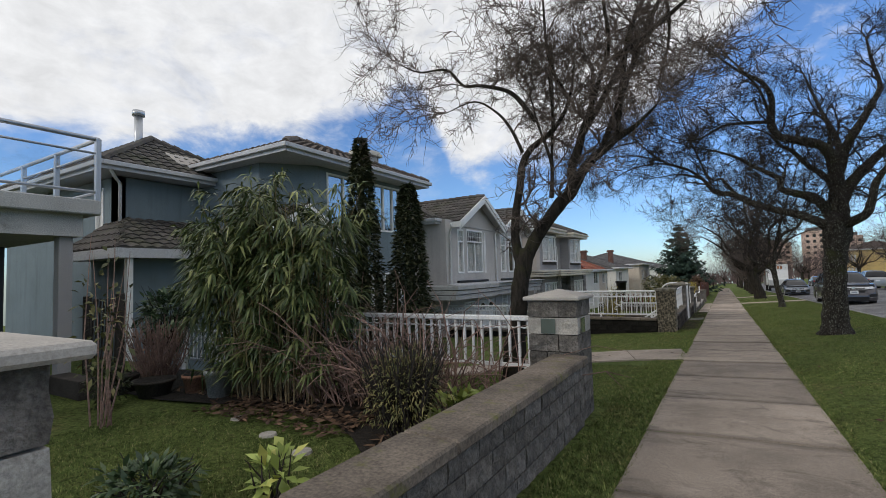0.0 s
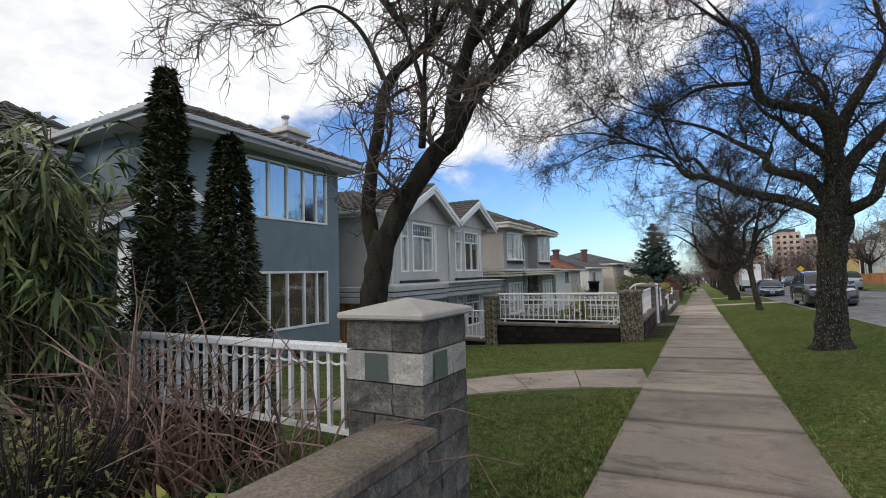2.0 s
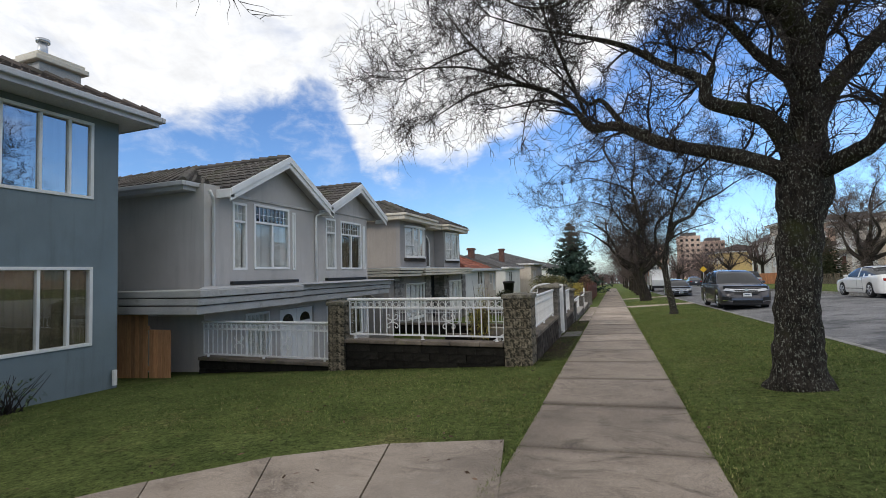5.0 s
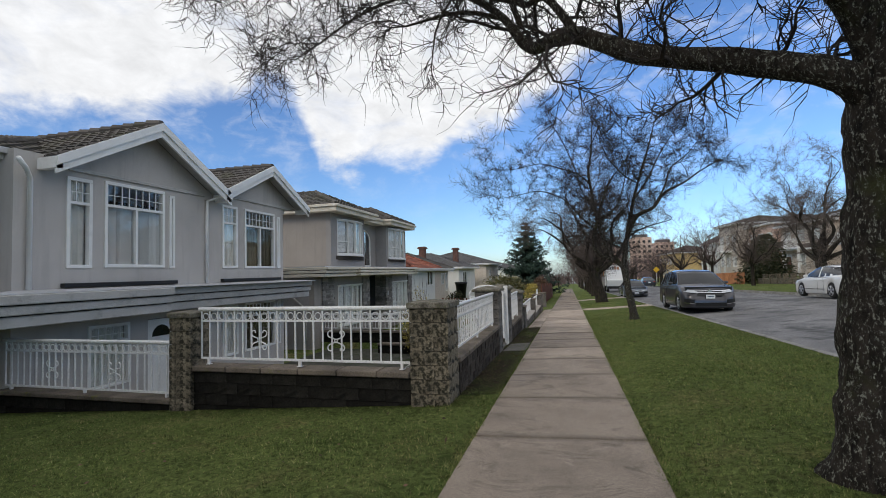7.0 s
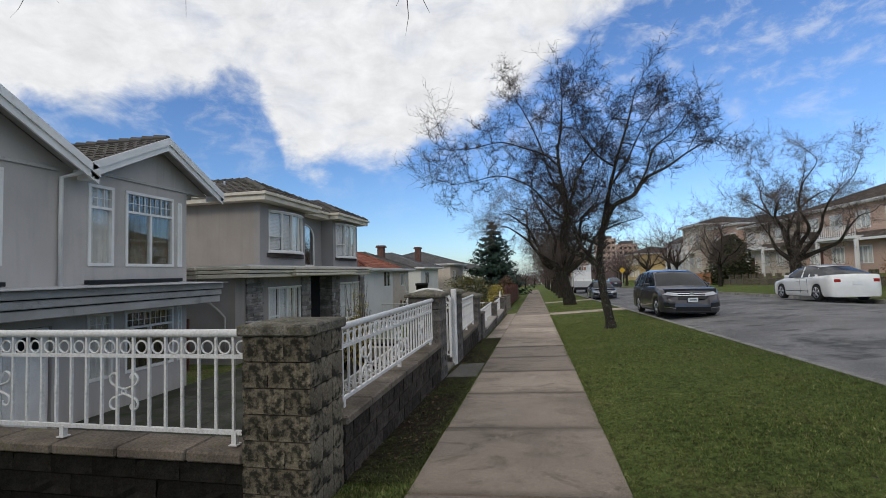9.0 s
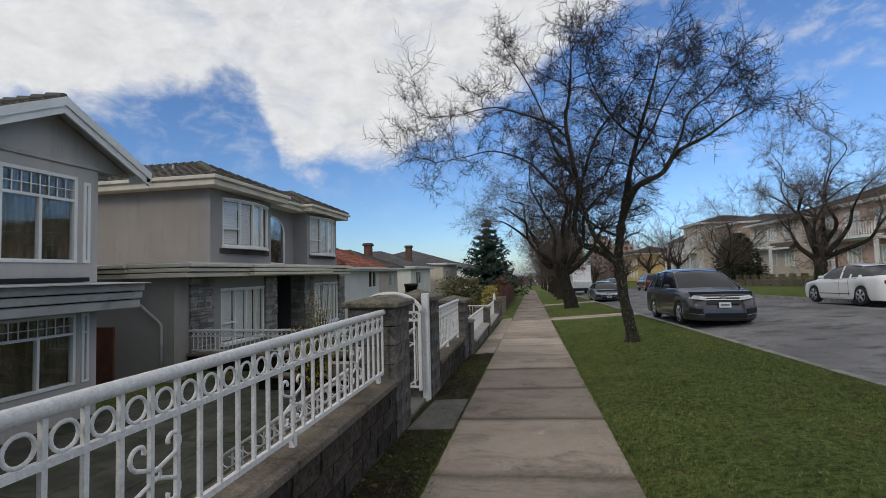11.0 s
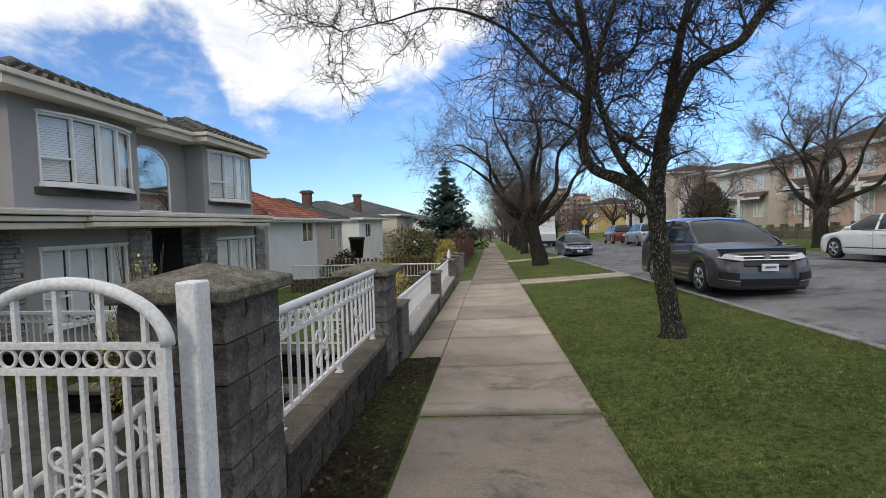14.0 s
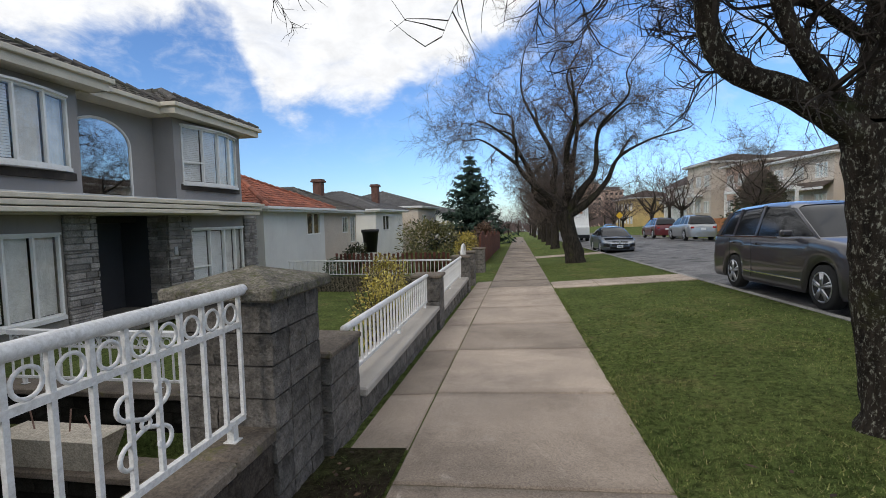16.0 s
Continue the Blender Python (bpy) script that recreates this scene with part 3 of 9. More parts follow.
# ---- ground, sidewalk, road ----


def build_ground():
    xs = [-90, -60, -40, -30, -24, -20, -17, -14, -12, -10.4, -9, -8, -7, -6, -5, -4, -3, -2.3, -2.0, -1.66, -1.62, -1.3, -0.78, 0.85, 1.1, 1.4, 1.8, 2.2, 2.7, 3.2, 3.8, 4.35, 4.37, 6, 8, 9.5, 11, 13.4, 13.51, 15, 18, 22, 23.5, 30, 40, 60, 150]
    ys = [-60, -30, -12, -6, -3, -1] + [i * 1.0 for i in range(0, 6)] + [5.58, 5.62] + [i * 1.0 for i in range(6, 17)] + [16.74, 16.78] + [i * 1.0 for i in range(17, 29)] + [28.88, 28.92] + [30 + 2 * i for i in range(20)] + [69.9, 70.1, 80, 95, 110, 130, 160, 200, 260, 340, 430]
    g = Geo()
    for y in ys:
        for x in xs:
            g.v.append((x, y, ground_z(x, y) + 0.012 * noise.noise((x * 0.7, y * 0.7, 0))))
    n = len(xs)
    for j in range(len(ys) - 1):
        for i in range(n - 1):
            a = j * n + i
            g.f.append((a, a + 1, a + n + 1, a + n))
    single("ground", g, LAWN, "mossy winter lawn sloping gently across the street", "ground", True, "structure")


build_ground()
def slab(x0, x1, y0, y1, top, thick=0.12, tilt=0.0):
    """A cast slab that follows the slope of the street."""
    g = Geo()
    c = 0.012
    zs = [(x, y, -FALL * y + curve_at(ACROSS, x) + top + (tilt if y == y1 else 0)) for x, y in ((x0, y0), (x1, y0), (x1, y1), (x0, y1))]
    inner = [(x0 + c, y0 + c), (x1 - c, y0 + c), (x1 - c, y1 - c), (x0 + c, y1 - c)]
    i = 0
    g.v = [(x, y, z - thick) for x, y, z in zs] + [(x, y, z - 0.014) for x, y, z in zs] + [(ix, iy, z) for (ix, iy), (_, _, z) in zip(inner, zs)]
    g.f = [(8, 9, 10, 11)]
    for k in range(4):
        m = (k + 1) % 4
        g.f += [(k, m, 4 + m, 4 + k), (4 + k, 4 + m, 8 + m, 8 + k)]
    return g


sidewalk = thing("sidewalk", "old poured concrete sidewalk with stained jointed slabs", "sidewalk", (0, 0, 0), kind="structure")
rnd = random.Random(3)
for k in range(-2, 75):
    y0 = JOINT0 + k * PITCH
    newer = 26.5 < y0 < 36
    part("slab", slab(-0.78, 0.88, y0 + 0.013, y0 + PITCH - 0.013, 0.012 + rnd.uniform(-0.004, 0.006), tilt=rnd.uniform(-0.006, 0.006)), CONCRETE_NEW if newer else CONCRETE, sidewalk)
for y0, y1 in ((27.15, 28.3), (28.3, 29.95), (29.95, 31.6), (31.6, 33.25), (33.25, 34.9), (34.9, 36.5), (36.5, 38.2)):
    part("slab", slab(-1.24, -0.79, y0, y1 - 0.012, 0.008 + rnd.uniform(-0.004, 0.004)), CONCRETE_NEW, sidewalk)
single("gate_pad", slab(-1.35, -0.8, 21.35, 22.75, 0.02), AGGREGATE, "exposed aggregate concrete pad before the garden gate", "paving", kind="structure")

# the curved front path to the blue house
CENTRE = [(-0.78, 11.2), (-1.85, 11.0), (-2.75, 10.62), (-3.45, 10.05), (-4.05, 9.45), (-4.55, 8.85), (-5.2, 8.35), (-6.3, 8.1), (-7.6, 8.25), (-8.9, 8.7)]
WIDTH = [0.82, 0.8, 0.74, 0.66, 0.58, 0.52, 0.5, 0.5, 0.5, 0.5]
front_path = thing("front_path", "curved concrete front path crossing the lawn", "path", (-3, 10, 0), kind="structure")


def path_edge(i, side):
    a, b = CENTRE[max(i - 1, 0)], CENTRE[min(i + 1, len(CENTRE) - 1)]
    d = Vector((b[0] - a[0], b[1] - a[1])).normalized()
    return (CENTRE[i][0] - d.y * WIDTH[i] * side, CENTRE[i][1] + d.x * WIDTH[i] * side)


for i in range(len(CENTRE) - 1):
    q = [path_edge(i, 1), path_edge(i + 1, 1), path_edge(i + 1, -1), path_edge(i, -1)]
    cx, cy = sum(p[0] for p in q) / 4, sum(p[1] for p in q) / 4
    q = [(cx + (x - cx) * 0.982, cy + (y - cy) * 0.99) for x, y in q]
    g = Geo().hexa([(x, y, ground_z(x, y) - 0.1) for x, y in q] + [(x, y, ground_z(x, y) + 0.025) for x, y in q])
    part("slab", g, CONCRETE_PATH, front_path)


def road_strip():
    g = Geo()
    xs = [4.45, 5.2, 6.2, 7.2, 8.0, 9.5, 11.0, 12.2, 13.4]
    ys = [-60] + [-20 + 4 * i for i in range(40)] + [150, 180, 230, 300, 430]
    for y in ys:
        for x in xs:
            g.v.append((x, y, -FALL * y + curve_at(ROAD_X, x) + 0.008 * noise.noise((x, y * 0.4, 3))))
    n = len(xs)
    for j in range(len(ys) - 1):
        for i in range(n - 1):
            a = j * n + i
            g.f.append((a, a + 1, a + n + 1, a + n))
    return g


single("road", road_strip(), ASPHALT, "worn grey asphalt residential street", "road", True, "structure")


def kerb_line(x0, x1, top_of, name_label):
    kerb = thing("kerb", name_label, "kerb", (x0, 0, 0), kind="structure")
    y = -30.0
    while y < 150:
        y1 = y + 3.0
        g = Geo()
        z0, z1 = -FALL * y + top_of, -FALL * y1 + top_of
        c = 0.02
        g.hexa([(x0, y + 0.005, z0 - 0.3), (x1, y + 0.005, z0 - 0.3), (x1, y1 - 0.005, z1 - 0.3), (x0, y1 - 0.005, z1 - 0.3),
                (x0, y + 0.005, z0), (x1 - c, y + 0.005, z0), (x1 - c, y1 - 0.005, z1), (x0, y1 - 0.005, z1)])
        part("kerbstone", g, KERB, kerb)
        y = y1


kerb_line(4.3, 4.46, 0.262, "low concrete kerb beside the grass verge")
kerb_line(13.38, 13.56, 0.62, "concrete kerb on the far side of the street")
# crossings from the sidewalk to the street
for y0, y1, lab in ((36.0, 37.4, "narrow concrete crossing over the grass verge"), (48.5, 50.0, "second concrete crossing over the verge")):
    g = Geo()
    for a, b in ((0.9, 2.0), (2.02, 3.15), (3.17, 4.29)):
        g.hexa([(a, y0, ground_z(a, y0) - 0.1), (b, y0, ground_z(b, y0) - 0.1), (b, y1, ground_z(b, y1) - 0.1), (a, y1, ground_z(a, y1) - 0.1),
                (a, y0, ground_z(a, y0) + 0.02), (b, y0, ground_z(b, y0) + 0.02), (b, y1, ground_z(b, y1) + 0.02), (a, y1, ground_z(a, y1) + 0.02)])
    single("verge_crossing", g, CONCRETE_NEW, lab, "path", kind="structure")

# bare soil strip between the block wall and the sidewalk, and the planting beds
g = Geo()
for y0 in range(17, 27):
    a, b = y0, y0 + 1 + (0.15 if y0 == 26 else 0)
    g.face((-1.38, a, ground_z(-1.38, a) + 0.02), (-0.8, a, ground_z(-0.8, a) + 0.014), (-0.8, b, ground_z(-0.8, b) + 0.014), (-1.38, b, ground_z(-1.38, b) + 0.02))
SOIL_GRASS = grass_mat("thin grass over soil", (0.035, 0.035, 0.018), (0.07, 0.08, 0.028), (0.045, 0.035, 0.024), (0.42, 0.6))
single("soil_strip", g, SOIL_GRASS, "patchy soil and thin grass strip along the wall", "soil", kind="structure")

YARD = blotchy("mossy yard concrete", (0.075, 0.074, 0.062), 0.5, 1.5, 1.2, 60, 0.92, 0.5, 0.01, (0.04, 0.055, 0.022), (0.5, 0.66), spec=0.15).m
g = Geo()
for k in range(8):
    for m in range(5):
        x0, y0 = -9.8 + k * 1.02, 16.95 + m * 2.36
        g.box(x0, y0, -2.0, x0 + 1.0, y0 + 2.34, -1.868, 0.008)
single("yard_paving", g, YARD, "dark mossy concrete paving in the sunken yard", "paving", kind="structure")

# ---- houses ----


def wall_cells(u0, u1, z0, z1, holes):
    """The solid cells of a wall pierced by holes, on one grid, so that the wall is one joined piece."""
    us = sorted({u0, u1, *[h[0] for h in holes], *[h[1] for h in holes]})
    zs = sorted({z0, z1, *[h[2] for h in holes], *[h[3] for h in holes]})
    for a, b in zip(us, us[1:]):
        for c, d in zip(zs, zs[1:]):
            m, n = (a + b) / 2, (c + d) / 2
            if not any(h[0] < m < h[1] and h[2] < n < h[3] for h in holes):
                yield a, b, c, d


def wall_x(x, t, y0, y1, z0, z1, holes=()):
    """A wall in a plane of constant x (outer face at x, t thick towards -x), pierced by holes (y0, y1, z0, z1)."""
    g = Geo()
    g.weld = True
    for a, b, c, d in wall_cells(y0, y1, z0, z1, holes):
        g.box(x - t, a, c, x, b, d)
    return g


def wall_y(y, t, x0, x1, z0, z1, holes=()):
    """The same in a plane of constant y (outer face at y, t thick towards +y)."""
    g = Geo()
    g.weld = True
    for a, b, c, d in wall_cells(x0, x1, z0, z1, holes):
        g.box(a, y, c, b, y + t, d)
    return g


def window_x(house, x, y0, y1, z0, z1, uprights=(), transom=None, glassy=None, behind=CURTAIN, lattice=False, fr=0.066, proud=0.03, blinds=False, trim=TRIM_WHITE, facing=1):
    """A framed window in a wall of constant x, with panes of its own and what hangs behind it."""
    glassy = glassy or GLASS
    s = facing
    g = Geo()

    def bx(a, b, c, d, d0, d1, ch=0.0):
        xa, xb = sorted((x + s * d0, x + s * d1))
        g.box(xa, a, c, xb, b, d, ch)

    bx(y0, y1, z0, z0 + fr, -0.1, proud, 0.006)
    bx(y0, y1, z1 - fr, z1, -0.1, proud, 0.006)
    bx(y0, y0 + fr, z0 + fr, z1 - fr, -0.1, proud, 0.006)
    bx(y1 - fr, y1, z0 + fr, z1 - fr, -0.1, proud, 0.006)
    cuts = [y0 + fr, *[lerp(y0, y1, u) for u in uprights], y1 - fr]
    for u in cuts[1:-1]:
        bx(u - fr * 0.4, u + fr * 0.4, z0 + fr, lerp(z0, z1, transom) if transom and lattice else z1 - fr, -0.08, proud - 0.008)
    zt = None
    if transom:
        zt = lerp(z0, z1, transom)
        bx(y0 + fr, y1 - fr, zt - fr * 0.4, zt + fr * 0.4, -0.08, proud - 0.006)
        if lattice:
            n = max(2, round((y1 - y0) / 0.2))
            for k in range(1, n):
                u = lerp(y0 + fr, y1 - fr, k / n)
                bx(u - 0.008, u + 0.008, zt, z1 - fr, -0.02, 0.0)
            bx(y0 + fr, y1 - fr, (zt + z1 - fr) / 2 - 0.008, (zt + z1 - fr) / 2 + 0.008, -0.02, 0.0)
    win = part("window", g, trim, house)
    rows = [(z0 + fr, zt), (zt, z1 - fr)] if zt else [(z0 + fr, z1 - fr)]
    for a, b in zip(cuts, cuts[1:]):
        for c, d in rows:
            p = Geo()
            q = x - s * 0.035
            p.box(q - 0.004, a + 0.01, c + 0.01, q + 0.004, b - 0.01, d - 0.01)
            ob = part("pane", p, glassy, win)
            ob.visible_shadow = False
    if blinds:
        # upright blind slats, each turned a little differently
        rr = random.Random(int(y0 * 100))
        u = y0 + fr + 0.045
        while u < y1 - fr - 0.03:
            a = rr.uniform(0.25, 1.0)
            dy, dx = 0.05 * math.cos(a), 0.05 * math.sin(a)
            xx = x - s * 0.12
            part("slat", Geo().prism([(xx - dx, u - dy), (xx + dx, u + dy), (xx + dx - 0.004, u + dy + 0.003), (xx - dx - 0.004, u - dy + 0.003)], z0 + fr, (zt or z1) - 0.02), BLIND, win)
            u += 0.1
        return win
    # folds of curtain behind the glass
    c = Geo()
    n = max(6, int((y1 - y0) / 0.05))
    pts = []
    for k in range(n + 1):
        u = lerp(y0 + fr, y1 - fr, k / n)
        pts.append((u, x - s * (0.1 + 0.02 * math.sin(k * 1.9) + 0.012 * math.sin(k * 0.7))))
    i = len(c.v)
    for u, xx in pts:
        c.v += [(xx, u, z0 + fr), (xx, u, z1 - fr)]
    c.f += [(i + 2 * k, i + 2 * k + 2, i + 2 * k + 3, i + 2 * k + 1) for k in range(n)]
    part("curtain", c, behind, win)
    return win


def roof_plane(g, a, b, c, d, row=0.33, col=0.3, lift=0.045):
    """Tiles on the plane with eave a-b and ridge d-c (d over a, c over b); a and b seen from outside run left to right."""
    a, b, c, d = map(Vector, (a, b, c, d))
    along = (b - a).normalized()
    up = ((c + d) / 2 - (a + b) / 2)
    up = (up - along * up.dot(along))
    h = up.length
    up.normalize()
    nrm = along.cross(up).normalized()
    if nrm.z < 0:
        nrm = -nrm
    nr = max(1, round(h / row))
    L = (b - a).length
    ul, ur = (d - a).dot(along), (c - a).dot(along)
    g.face(a, b, c, d) if (c - d).length > 1e-3 else g.face(a, b, c)
    for r in range(nr):
        t0, t1 = r / nr, min(1.0, (r + 1.12) / nr)
        l0, r0 = lerp(0, ul, t0), lerp(L, ur, t0)
        l1, r1 = lerp(0, ul, t1), lerp(L, ur, t1)
        k0, k1 = math.floor(min(l0, l1) / col), math.ceil(max(r0, r1) / col)
        for k in range(k0, k1):
            u0, u1 = k * col, (k + 1) * col
            e0, e1 = max(u0, l0), min(u1, r0)
            f0, f1 = max(u0, l1), min(u1, r1)
            if e1 - e0 < 0.02 and f1 - f0 < 0.02:
                continue
            e1, f1 = max(e1, e0 + 0.001), max(f1, f0 + 0.001)
            i = len(g.v)
            for s, hump in ((0.0, 0.0), (0.3, 0.035), (0.62, 0.035), (0.96, 0.0)):
                p0 = a + along * lerp(e0, e1, s) + up * (h * t0)
                p1 = a + along * lerp(f0, f1, s) + up * (h * t1)
                g.v += [tuple(p0 + nrm * 0.005), tuple(p0 + nrm * (lift + hump)), tuple(p1 + nrm * (0.012 + hump * 0.9))]
            for m in range(3):
                q = i + 3 * m
                g.f += [(q, q + 3, q + 4, q + 1), (q + 1, q + 4, q + 5, q + 2)]


def ridge_caps(g, p, q, step=0.36):
    p, q = Vector(p), Vector(q)
    n = max(1, round((q - p).length / step))
    for k in range(n):
        a, b = p.lerp(q, k / n), p.lerp(q, (k + 1.1) / n)
        g.tube([a + Vector((0, 0, 0.03)), b + Vector((0, 0, 0.055))], [0.1, 0.12], 7)


def hip_roof(house, x0, x1, y0, y1, ze, rise, material, axis="x", name="roof", gx1=None, trim=GUTTER, fascia=0.2, label=""):
    """A hipped roof over the rectangle x0..x1, y0..y1 (eaves), ridge along axis, with fascia, gutter and soffit."""
    g = Geo()
    zr = ze + rise
    if axis == "x":
        k = (y1 - y0) / 2
        ym = (y0 + y1) / 2
        A, B = (min(x0 + k, (x0 + x1) / 2), ym, zr), (max(x1 - k, (x0 + x1) / 2), ym, zr)
    else:
        k = (x1 - x0) / 2
        xm = (x0 + x1) / 2
        A, B = (xm, min(y0 + k, (y0 + y1) / 2), zr), (xm, max(y1 - k, (y0 + y1) / 2), zr)
    p00, p10, p11, p01 = (x0, y0, ze), (x1, y0, ze), (x1, y1, ze), (x0, y1, ze)
    if axis == "x":
        roof_plane(g, p00, p10, B, A)
        roof_plane(g, p10, p11, B, B)
        roof_plane(g, p11, p01, A, B)
        roof_plane(g, p01, p00, A, A)
    else:
        roof_plane(g, p00, p10, A, A)
        roof_plane(g, p10, p11, B, A)
        roof_plane(g, p11, p01, B, B)
        roof_plane(g, p01, p00, A, B)
    for c, e in ((p00, A), (p10, B if axis == "x" else A), (p11, B), (p01, A if axis == "x" else B)):
        ridge_caps(g, c, e)
    if (Vector(A) - Vector(B)).length > 0.3:
        ridge_caps(g, A, B)
    roof = part(name, g, material, house, label)
    f = Geo()
    t = 0.03
    f.box(x0, y0, ze - fascia, x1, y0 + t, ze - 0.01).box(x0, y1 - t, ze - fascia, x1, y1, ze - 0.01)
    f.box(x0, y0 + t, ze - fascia, x0 + t, y1 - t, ze - 0.01).box(x1 - t, y0 + t, ze - fascia, x1, y1 - t, ze - 0.01)
    part("fascia", f, trim, roof)
    s = Geo().box(x0 + t, y0 + t, ze - fascia + 0.02, x1 - t, y1 - t, ze - fascia + 0.05)
    part("soffit", s, trim, roof)
    gt = Geo()
    for (xa, ya, xb, yb) in ((x0 - 0.1, y0 - 0.1, x1 + 0.1, y0), (x0 - 0.1, y1, x1 + 0.1, y1 + 0.1), (x0 - 0.1, y0, x0, y1), (x1, y0, x1 + 0.1, y1)):
        gt.box(xa, ya, ze - 0.1, xb, yb, ze + 0.02, 0.012)
    part("gutter", gt, trim, roof)
    return roof


def downpipe(house, pts, mat=TRIM_WHITE, r=0.045):
    part("downpipe", Geo().tube(pts, r, 8), mat, house, smooth=True)


def chimney_stack(house, x0, x1, y0, y1, z0, z1, material, pots=1):
    g = Geo().box(x0, y0, z0, x1, y1, z1 - 0.22, 0.01)
    st = part("chimney", g, material, house)
    part("chimney_cap", Geo().box(x0 - 0.12, y0 - 0.12, z1 - 0.22, x1 + 0.12, y1 + 0.12, z1 - 0.1, 0.015).box(x0 - 0.06, y0 - 0.06, z1 - 0.1, x1 + 0.06, y1 + 0.06, z1, 0.015), TRIM_GREIGE if material is not BRICK_RED else material, st)
    return st


# the blue house: a front wing with two rows of windows, a wing set back, a porch
def blue_house():
    h = thing("house", "blue-grey stucco two-storey house with dark tiled hip roofs", "house", (-13, 11, -0.95))
    X, Y0, Y1, ZB, ZT = -10.4, 10.15, 14.87, -1.3, 4.98
    up = (10.5, 14.32, 3.12, 4.8)
    lo = (10.5, 14.32, -0.02, 1.66)
    part("wall", wall_x(X, 0.25, Y0, Y1, ZB, ZT, (up, lo)), STUCCO_BLUE, h)
    part("wall", wall_y(Y1 - 0.25, 0.25, -20, X - 0.25, ZB, ZT), STUCCO_BLUE, h)
    # the canted corner by the porch and the wall behind it
    g = Geo().prism([(X, Y0), (X - 0.25, Y0 + 0.02), (-11.55, 9.05), (-11.4, 8.85)], ZB, ZT)
    g.box(-20, 8.85, ZB, -11.42, 9.1, ZT)
    part("wall", g, STUCCO_BLUE, h)
    fr = (0.195, 0.39, 0.565, 0.735, 0.875)
    window_x(h, X, *up, uprights=fr, glassy=GLASS_COATED, behind=CURTAIN_DARK)
    window_x(h, X, *lo, uprights=fr, behind=CURTAIN_DARK, glassy=GLASS)
    # floor slab and upright sheet; the room's darkness is in their colour
    part("dark_room_backing", Geo().box(-20, 9.1, 2.3, X - 0.3, Y1 - 0.3, 2.5).box(-12.6, 9.2, ZB, -12.5, Y1 - 0.3, ZT), ROOM_DARK, h)
    hip_roof(h, -19.5, -9.72, 8.35, 15.35, 5.12, 1.5, ROOF_BROWN, "x")
    # wing set back
    XA, YA = -14.2, 6.35
    part("wall", wall_x(XA, 0.25, YA, 8.85, ZB, 4.5), STUCCO_BLUE, h)
    part("wall", wall_y(YA, 0.25, -22, XA - 0.0, ZB, 4.5, ((-15.25, -14.9, 2.6, 4.2),)), STUCCO_BLUE, h)
    # opaque white pane: the brightness of a lit window put into its colour
    part("window", Geo().box(-15.3, YA - 0.03, 2.55, -15.24, YA + 0.1, 4.25).box(-14.92, YA - 0.03, 2.55, -14.86, YA + 0.1, 4.25).box(-15.24, YA + 0.05, 2.6, -14.92, YA + 0.06, 4.2), TRIM_WHITE, h, "tall narrow window, its lit look painted white")
    hip_roof(h, -22, -13.5, 5.7, 10.6, 4.72, 1.5, ROOF_DARK, "x")
    # low roof along the set-back wing
    g = Geo()
    roof_plane(g, (-11.8, 5.3, 2.35), (-11.8, 9.3, 2.35), (-14.2, 9.3, 3.35), (-14.2, 6.6, 3.35))
    roof_plane(g, (-14.6, 5.3, 2.35), (-11.8, 5.3, 2.35), (-14.2, 6.6, 3.35), (-14.9, 6.6, 3.35))
    low = part("low_roof", g, ROOF_DARK, h)
    part("fascia", Geo().box(-14.6, 5.27, 2.13, -11.77, 5.31, 2.36).box(-11.8, 5.31, 2.13, -11.76, 9.3, 2.36).box(-14.6, 5.32, 2.15, -11.82, 9.0, 2.19), GUTTER, low)
    part("wall", Geo().box(-14.5, 5.9, ZB, -12.4, 8.84, 2.14), STUCCO_BLUE, h)
    part("post", Geo().box(-12.0, 5.55, ZB, -11.86, 5.69, 2.14, 0.01), TRIM_WHITE, h)
    part("skylight", Geo().hexa([(-14.1, 8.0, 5.02), (-14.1, 9.1, 5.02), (-14.9, 9.1, 5.5), (-14.9, 8.0, 5.5), (-14.08, 8.0, 5.16), (-14.08, 9.1, 5.16), (-14.88, 9.1, 5.64), (-14.88, 8.0, 5.64)]), CAP_CLEAN, h, "pale roof skylight")
    part("flue", Geo().tube([(-15.6, 7.6, 5.2), (-15.6, 7.6, 6.85)], 0.12, 12).tube([(-15.6, 7.6, 6.82), (-15.6, 7.6, 6.98)], 0.18, 12), METAL_PIPE, h, "round metal flue", True)
    chimney_stack(h, -12.6, -11.9, 14.1, 15.0, 5.2, 6.62, TRIM_GREY)
    part("flue", Geo().tube([(-12.3, 14.4, 6.6), (-12.3, 14.4, 7.05)], 0.1, 12).tube([(-12.3, 14.4, 7.02), (-12.3, 14.4, 7.1)], 0.14, 12), METAL_PIPE, h, "", True)
    downpipe(h, [(-13.62, 5.95, 4.55), (-13.9, 6.2, 4.4), (-14.12, 6.42, 4.3), (-14.12, 6.42, 2.95)])
    downpipe(h, [(-11.8, 6.9, 2.2), (-12.1, 7.1, 2.05), (-12.3, 7.2, 1.9), (-12.3, 7.2, -0.9)])
    # gabled porch
    g = Geo()
    roof_plane(g, (-9.55, 10.75, 2.5), (-12.0, 10.75, 2.5), (-12.0, 9.0, 3.55), (-9.55, 9.0, 3.55))
    roof_plane(g, (-12.0, 7.25, 2.5), (-9.55, 7.25, 2.5), (-9.55, 9.0, 3.55), (-12.0, 9.0, 3.55))
    pr = part("porch_roof", g, ROOF_DARK, h)
    g = Geo()
